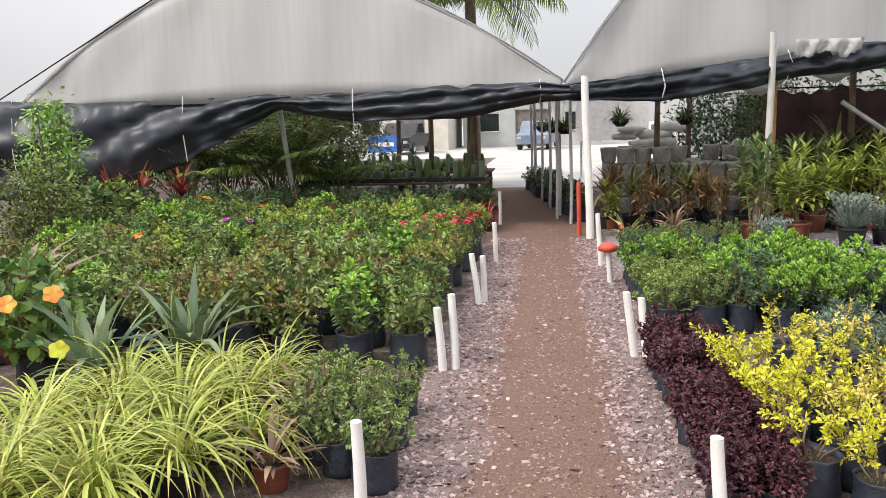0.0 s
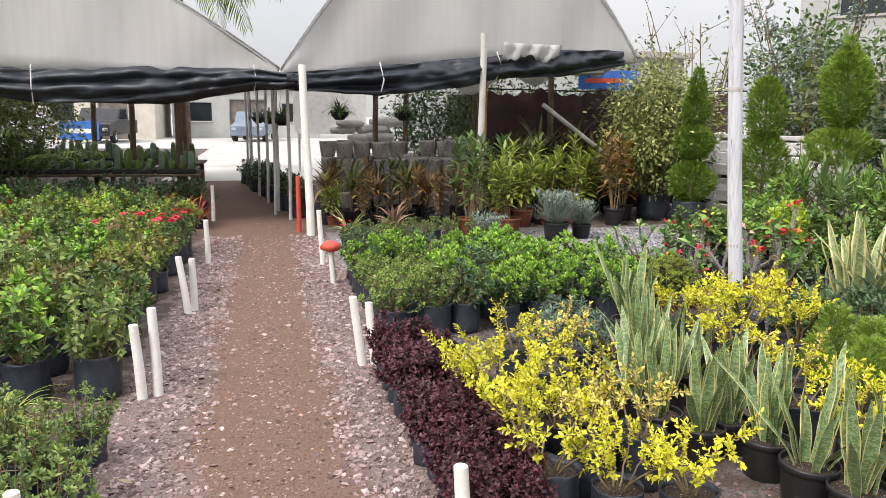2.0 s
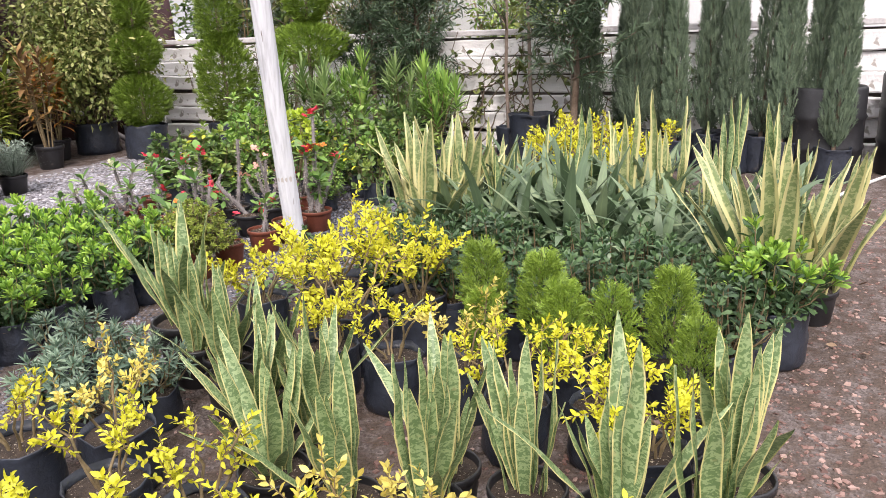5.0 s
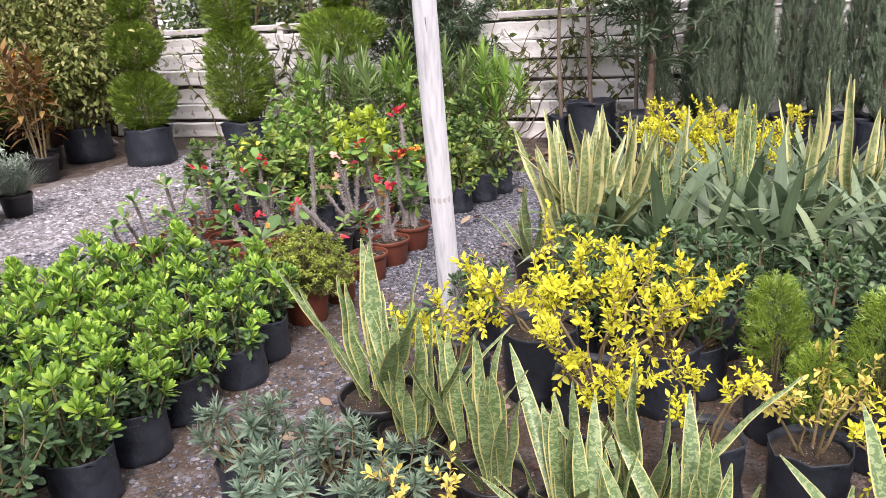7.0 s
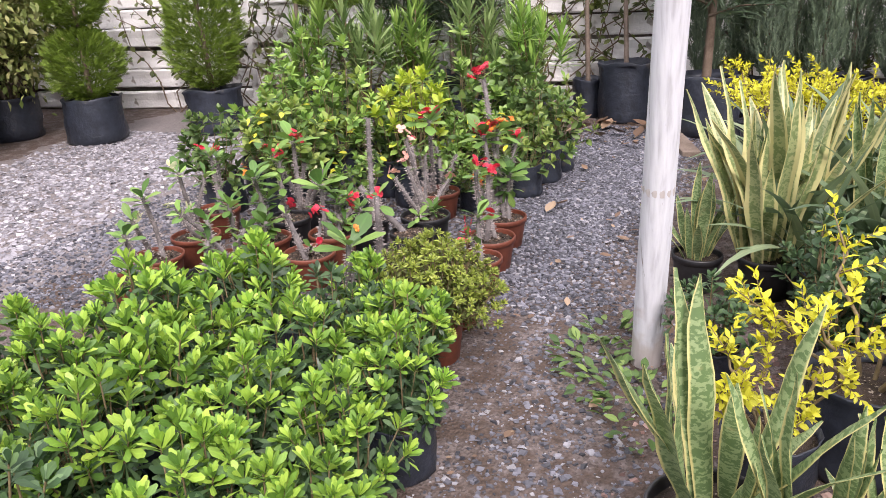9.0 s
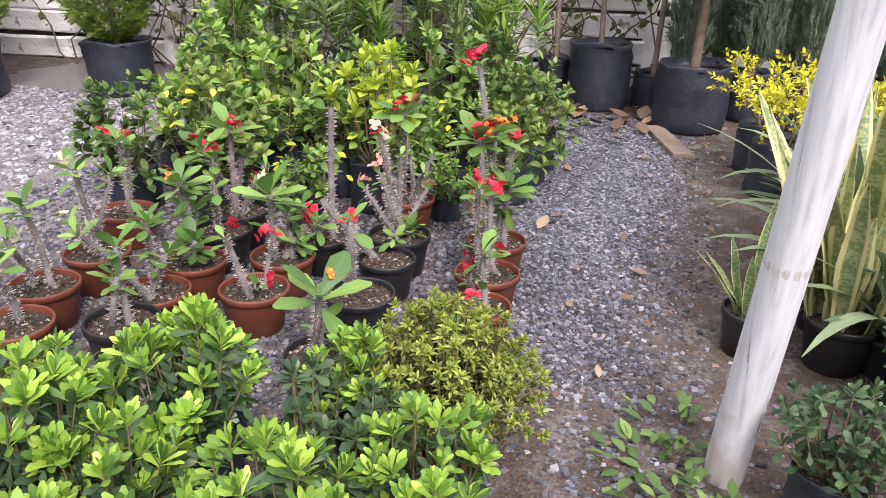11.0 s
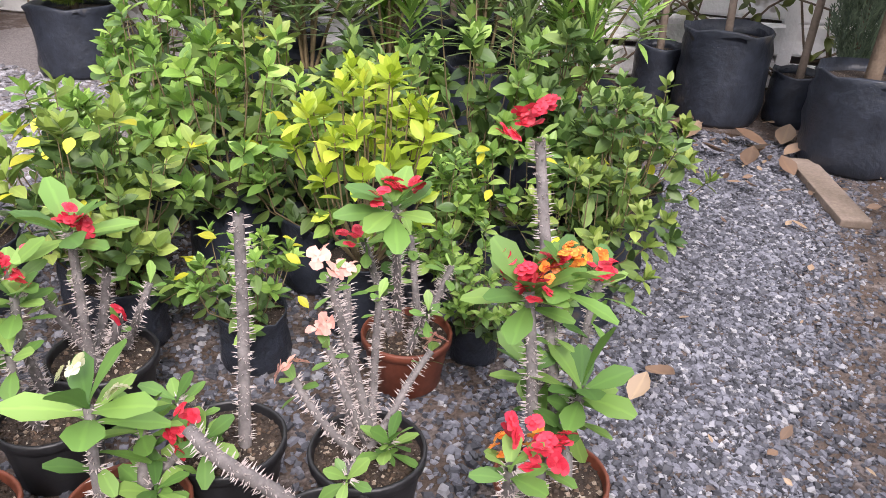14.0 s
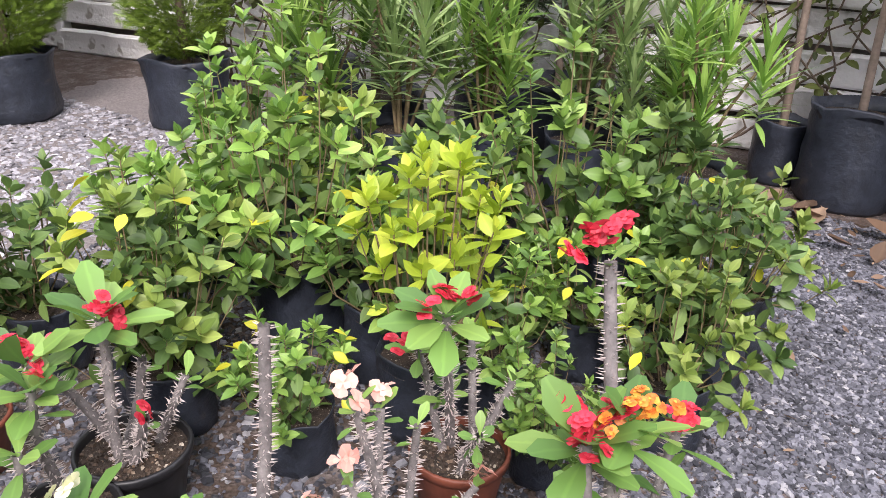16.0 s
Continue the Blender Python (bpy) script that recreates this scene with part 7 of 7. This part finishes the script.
# purple row
for i in range(11):
    for k in range(2):
        place("purple", 0.71 + k * 0.17 + j(0.02), 2.95 + i * 0.19 + j(0.03), jit.uniform(0.75, 1.0))
# golden shrubs
for x, y, s in ((1.02, 3.12, 1.0), (1.0, 3.45, 1.05), (1.02, 3.78, 1.05), (1.02, 4.1, 0.95), (1.24, 3.0, 0.85), (1.47, 2.88, 0.92), (1.24, 3.62, 0.85),
                (2.66, 4.5, 1.2), (2.92, 4.8, 1.25), (3.0, 4.38, 1.15), (2.68, 5.02, 1.0), (2.46, 4.4, 0.95), (2.44, 3.56, 0.95), (2.36, 3.06, 0.95), (5.45, 4.95, 1.25), (5.75, 5.15, 1.3), (5.6, 4.65, 1.25), (5.95, 4.85, 1.35), (6.15, 5.2, 1.25), (5.3, 4.6, 1.15), (5.9, 4.5, 1.2)):
    place("gold", x, y, s)
for x, y, w in ((1.4, 4.68, 0), (1.42, 4.25, 1), (1.48, 3.92, 0), (1.4, 3.58, 1), (1.5, 3.36, 2), (1.27, 3.32, 2), (2.5, 4.12, 1), (2.58, 3.85, 2), (2.55, 3.3, 1), (1.62, 4.5, 2)):
    place("gold_sparse", x, y, jit.uniform(0.9, 1.05), which=w)
# snake plant row
for x, y, s in ((2.34, 5.12, 1.25), (2.24, 4.94, 1.0), (2.26, 4.76, 0.9), (2.14, 4.6, 0.92), (2.1, 4.38, 0.88), (1.94, 4.24, 0.85), (2.0, 4.02, 0.88), (1.78, 3.98, 0.95), (1.78, 3.7, 0.95), (1.88, 3.5, 0.95), (2.05, 3.56, 0.95), (2.07, 3.3, 1.0), (2.08, 3.05, 1.05), (2.14, 2.84, 1.0), (2.42, 2.86, 1.0), (2.2, 4.2, 0.95)):
    place("snake", x, y, s)
for x, y in ((1.92, 4.78), (2.0, 5.04), (1.94, 5.34), (1.74, 5.05), (1.72, 4.8)):
    place("blue", x, y, jit.uniform(0.78, 0.95))
# small conifers
for x, y in ((2.74, 3.08), (2.85, 3.4), (2.9, 3.7), (2.95, 4.0), (2.78, 3.55), (2.72, 3.85), (3.0, 3.25)):
    place("thuja", x, y, jit.uniform(0.72, 0.92))
# dark shrubs
for x in (3.2, 3.48, 3.76):
    for k in range(7):
        y = 3.1 + k * 0.29
        if x > 3.6 and k < 1:
            continue
        place("dark", x + j(0.05), y + j(0.05), jit.uniform(0.7, 0.95))
place("dark", 3.2, 5.2, 0.72)
# strap plants and pale snake plants behind
for x in (4.0, 4.25, 4.5, 4.75, 5.0):
    for k in range(7):
        place("strap", x + j(0.07), 3.35 + k * 0.27 + j(0.07), jit.uniform(0.9, 1.2))
place("snake", 4.0, 5.34, 0.9)
place("snake_pale", 4.0, 5.08, 1.0)
place("snake_pale", 4.24, 5.0, 1.0)
place("snake_pale", 3.85, 3.1, 1.0)
place("snake_pale", 4.15, 3.0, 0.95)
place("bright", 3.62, 3.05, 1.15)
for x, y, s in ((4.67, 4.15, 1.0), (4.8, 3.9, 0.95), (5.1, 3.7, 0.9), (5.2, 4.1, 0.85), (4.9, 4.5, 0.85), (4.3, 4.7, 0.75), (4.55, 4.95, 0.8), (5.3, 3.45, 0.85), (4.6, 3.6, 0.8), (4.9, 4.9, 0.75), (4.25, 5.1, 0.7), (5.0, 3.3, 0.85), (4.45, 4.45, 0.75)):
    place("snake_tall", x, y, s)
# green shrubs past the pots
for x, y, s, w in ((4.8, 6.96, 1.0, 3), (4.95, 7.2, 1.0, 0), (4.5, 7.62, 1.05, 1), (4.98, 7.55, 1.15, 2), (5.3, 7.2, 1.05, 4), (5.3, 6.72, 0.85, 0), (5.12, 6.42, 0.8, 1), (5.6, 6.95, 1.15, 2), (5.45, 6.42, 0.95, 4),
                   (5.65, 7.3, 1.1, 0), (5.45, 7.7, 1.1, 1), (5.1, 7.95, 1.05, 2), (5.75, 6.75, 1.15, 4), (4.8, 8.0, 1.0, 0), (5.5, 8.2, 1.15, 2), (4.98, 6.85, 0.7, 2), (4.4, 8.0, 0.9, 4), (5.7, 6.4, 0.9, 1), (4.42, 7.5, 0.85, 4), (4.5, 7.14, 0.7, 0), (4.78, 6.62, 0.5, 2)):
    place("gardenia", x, y, s, which=w)
for x, y, s in ((6.15, 8.0, 1.12), (5.9, 8.25, 1.1), (6.55, 7.3, 1.1), (6.5, 6.8, 1.05), (6.4, 7.7, 1.1), (6.75, 7.0, 1.0)):
    place("oleander", x, y, s)
round_wall = ((7.38, 6.28, 0.225, 0.45, 1, "leaf_olive"), (7.5, 6.62, 0.13, 0.3, 3, None), (7.15, 7.7, 0.2, 0.4, 4, None), (7.5, 5.9, 0.14, 0.25, 5, None), (6.8, 9.0, 0.2, 0.38, 6, "leaf_olive"))
for x, y, r, h, sd, cr in round_wall:
    trunk_bag(x, y, r, h, sd, cr)
place("topiary", 5.8, 10.45, 1.0, which=0)
place("topiary", 6.35, 9.6, 1.0, which=1)
place("topiary", 6.42, 8.34, 1.0, which=2)
place("yew", 7.1, 7.4, 1.1)
place("yew", 6.98, 5.62, 1.15)
place("yew", 7.0, 8.0, 0.95)
for i in range(11):
    place("cypress", 7.5 + 0.2 * (i % 2) + j(0.08), 3.55 + i * 0.21 + j(0.04), jit.uniform(0.9, 1.1))
for x, y, sd in ((7.85, 6.6, 1), (7.7, 7.3, 2), (7.95, 5.8, 3), (7.4, 9.2, 4), (7.2, 10.4, 5), (8.1, 4.9, 6), (7.6, 8.3, 7), (7.8, 7.75, 8), (7.5, 8.8, 9), (7.35, 9.8, 10)):
    wall_vine(x - 0.02, y, sd)
# by the tunnels
for i in range(7):
    place("cordyline", 3.7 + i * 0.28 + j(0.08), 12.45 - 0.05 * i + j(0.1), jit.uniform(1.25, 1.6), which=jit.choice((1, 1, 2)))
for x, y, s in ((4.2, 12.0, 0.75), (5.0, 11.95, 0.7), (3.75, 12.1, 0.65)):
    place("palm", x, y, s)
ficus(5.75, 11.4, 2.1, 0.7, 901, "leaf_cream", "bushy cream-variegated ficus in a large black grow bag", leaves=14000, size=0.072)
for x, y, w in ((3.05, 10.05, 1), (2.5, 10.0, 3), (3.5, 10.9, 1), (3.9, 11.0, 1), (4.3, 11.1, 1), (4.85, 10.85, 2), (3.7, 11.3, 0), (4.1, 11.5, 1), (4.6, 11.5, 1), (5.2, 11.3, 4), (3.3, 11.2, 1), (3.45, 11.7, 3), (2.75, 10.6, 0)):
    place("cane", x, y, jit.uniform(1.1, 1.3), which=w)
for i in range(10):
    place("cane", 0.95 + (i % 5) * 0.45 + j(0.1), 11.3 + (i // 5) * 0.6 + j(0.12), jit.uniform(0.7, 0.95), which=jit.choice((0, 3, 2, 2, 1, 1, 4)))
for i in range(14):
    place("cordyline", 0.9 + (i % 7) * 0.36 + j(0.1), 11.5 + (i // 7) * 0.55 + j(0.15), jit.uniform(0.75, 1.0), which=jit.choice((1, 1, 2, 2)))
for i in range(11):
    place("fine", 1.0 + i * 0.145 + j(0.03), 9.35 + 0.04 * i + j(0.06) + 0.25 * (i % 2), 0.6)
place("rosette", 0.95, 9.6, 1.1, which=3)
place("rosette", 1.6, 10.3, 1.2, which=1)
place("flower", 0.92, 9.3, 0.6, which=0)
lavender(3.5, 9.6, 1.15)
lavender(2.4, 8.75, 0.85)
lavender(3.9, 9.75, 0.9)
# left beds
for row in range(21):
    for col in range(15):
        x = -0.94 - col * 0.355 + j(0.08)
        y = 4.9 + row * 0.355 + j(0.08)
        if x < -5.4 or y > 10.9 or (y > 9.8 and x > -1.2):
            continue
        k = "rose_fresh" if (y > 7.0 and jit.random() < 0.8) or jit.random() < 0.3 else "rose"
        if x > -1.35 and 7.9 < y < 8.9 and jit.random() < 0.8:
            place("flower", x, y, 1.0, which=0)
        elif jit.random() < 0.012:
            place("flower", x, y, 1.05, which=1)
        else:
            place(k, x, y, jit.uniform(0.8, 1.3))
place("flower", -3.25, 7.95, 1.2, which=2)
place("flower", -4.3, 9.15, 1.35, which=1)
place("flower", -3.7, 7.0, 1.1, which=1)
for i in range(7):
    place("fine", -0.74 - (i % 3) * 0.16 + j(0.05), 3.15 + i * 0.14, jit.uniform(0.65, 0.85), label="small-leaved dark green bush in a black grow bag by the path")
for x, y, s in ((-1.55, 3.0, 1.1), (-1.9, 3.0, 1.15), (-2.25, 3.0, 1.1), (-1.7, 3.35, 1.15), (-2.05, 3.4, 1.2), (-2.4, 3.35, 1.1), (-1.55, 3.7, 1.1), (-1.9, 3.75, 1.15), (-2.2, 3.75, 1.1), (-1.5, 4.1, 1.0), (-1.85, 4.15, 1.0), (-1.75, 2.7, 1.1), (-2.1, 2.65, 1.1), (-1.35, 3.3, 0.9)):
    place("grass", x, y, s)
place("rosette", -1.18, 3.1, 0.85, which=1)
place("rosette", -1.2, 3.5, 0.9, which=1)
place("rosette", -1.25, 3.8, 0.9, which=1)
place("grass", -1.15, 4.15, 0.7)
place("snake", -2.25, 4.5, 1.0)
place("strap", -2.2, 4.55, 1.1)
place("strap", -2.55, 4.05, 1.15)
place("snake", -2.6, 4.1, 0.95)
hibiscus(-3.0, 4.2, 910, [(0.28, -0.22, 0.66, "petal_orange"), (0.05, -0.3, 0.62, "petal_orange"), (0.3, -0.25, 0.35, "leaf_gold")])
hibiscus(-3.3, 3.7, 911, [(0.3, -0.1, 0.3, "leaf_gold")])
for x, y in ((-3.7, 4.9), (-4.0, 5.4), (-4.3, 5.0)):
    place("rosette", x, y, 2.2, which=1)
for x, y in ((-5.9, 10.2), (-6.4, 9.6), (-5.6, 9.3)):
    place("gardenia", x, y, 1.5)
ficus(-6.6, 9.9, 2.0, 0.35, 912, "leaf_gardenia", "slender young citrus tree behind the rose beds", False, 2200, 0.08, "young_tree")
ficus(-5.7, 8.2, 1.1, 0.5, 913, "leaf_olive", "bushy olive-green shrub at the edge of the rose beds", False, 4000, 0.06, "shrub")
# under the left tunnel
for x, y, s in ((-5.4, 12.9, 1.2), (-4.7, 13.2, 1.25), (-3.9, 13.3, 1.15), (-5.9, 13.6, 1.3), (-6.5, 13.2, 1.1), (-5.0, 13.9, 1.2), (-7.2, 13.0, 1.1), (-4.3, 12.9, 1.25), (-3.5, 13.0, 1.0), (-7.8, 13.5, 1.2), (-6.0, 12.5, 1.0)):
    place("palm", x, y, s)
for x, y in ((-6.3, 11.6), (-5.7, 11.7), (-6.9, 11.7)):
    place("cordyline", x, y, 1.1, which=0)
for i in range(12):
    place("dark", -7.6 + i * 0.3 + j(0.08), 11.35 + j(0.2), jit.uniform(1.1, 1.4))
place("rosette", -4.5, 11.3, 2.0, which=3)
for i in range(26):
    place("rosette", -0.85 - (i % 13) * 0.24 + j(0.06), 11.2 + (i // 13) * 0.35 + j(0.08), jit.uniform(0.9, 1.2), which=jit.choice((0, 0, 2)))
for i in range(30):
    place("dark", -0.95 - (i % 15) * 0.27 + j(0.06), 12.2 + (i // 15) * 0.35 + j(0.06), jit.uniform(0.9, 1.15))
for i in range(5):
    cactus_tray(-4.0 + i * 0.66, 14.0, 0.55, 920 + i)
    cactus_tray(-4.2 + i * 0.66, 16.2, 0.6, 930 + i)
for i in range(14):
    place("dark", 0.5 - i * 0.065 + j(0.06), 12.3 + i * 0.45, jit.uniform(0.8, 1.2))
for i, (x, y) in enumerate(((1.1, 12.3), (2.05, 12.3), (0.283, 13.0), (0.095, 14.6), (-0.09, 16.2))):
    hanging_basket(x, y, 1.55 if i < 2 else 1.45, i)
# dense planting at the far end of the tunnel
for k, (x, y) in enumerate(((3.6, 18.6), (4.8, 17.6), (5.6, 16.4), (6.4, 14.9), (-7.4, 18.6), (-6.2, 19.2), (-8.6, 18.2), (-5.0, 19.4))):
    ficus(x, y, 2.1 + 0.2 * (k % 2), 0.85, 970 + k, ("leaf_dark", "leaf_olive", "leaf_mid")[k % 3], "dense leafy potted tree at the end of the tunnel", False, 3600, 0.1, "potted_tree")
# beyond the wall
bare_tree(7.6, 13.5, 3.4, 941, "leaf_olive", "sparse thin-branched tree behind the plants", 0.15)
bare_tree(8.9, 12.2, 3.9, 945, "leaf_grey", "feathery grey-green tree beyond the wall", 1.0)
bare_tree(9.5, 9.4, 3.4, 946, "leaf_grey", "feathery grey-green tree beyond the wall", 1.0)
bare_tree(9.6, 10.5, 2.6, 942, "leaf_olive", "straggly green tree beyond the wall", 0.35)
bare_tree(9.8, 8.0, 2.2, 943, "leaf_mid", "straggly green tree beyond the wall", 0.35)
bare_tree(10.2, 5.8, 2.6, 944, "leaf_dead", "brown-leaved straggly tree beyond the wall", 0.4)
ficus(-9, 27, 5.5, 2.4, 951, "leaf_olive", "leafy tree on the street", False, 9000, 0.22, "street_tree")
ficus(9.5, 38, 5.0, 2.6, 952, "leaf_dark", "leafy tree at the end of the street", False, 9000, 0.22, "street_tree")
for k, (x, y, h) in enumerate(((9.5, 9.6, 2.0), (9.7, 7.6, 1.8), (9.9, 5.9, 1.9), (10.0, 4.2, 2.0))):
    ficus(x, y, h, 0.8, 960 + k, ("leaf_olive", "leaf_fresh")[k % 2], "loose leafy shrub beyond the boundary wall", False, 3000, 0.08, "garden_shrub")
ficus(9.4, 12.6, 3.0, 1.2, 953, "leaf_mid", "leafy garden tree beyond the wall", False, 7000, 0.12, "garden_tree")



def weeds(x, y, seed):
    rng = np.random.default_rng(seed)
    h = Heap()
    n = 34
    a, u = rng.uniform(0, 6.28, n), np.sqrt(rng.uniform(0, 1, n)) * 0.13
    d = np.stack([np.cos(a), np.sin(a), rng.uniform(0.1, 0.7, n)], 1)
    h.add(T_OVA, frames_for(d, rng, 0.3, rng.uniform(0.03, 0.065, n)), np.stack([x + np.cos(a) * u, y + np.sin(a) * u, rng.uniform(0.01, 0.05, n)], 1))
    tagged(part("weed_patch", h, "leaf_mid"), "low broad-leaved green weeds growing from the gravel", "weeds", kind="stuff")


for x, y, sd in ((3.12, 5.52, 1), (3.25, 5.6, 2), (3.05, 5.4, 3), (3.45, 5.55, 4), (2.9, 5.35, 5)):
    weeds(x, y, sd)

# prototypes that found no spot are not kept
for kind, protos in KINDS.items():
    for i, ob in enumerate(protos):
        if (kind, i) not in USED:
            for o in (*ob.children_recursive, ob):
                bpy.data.objects.remove(o)
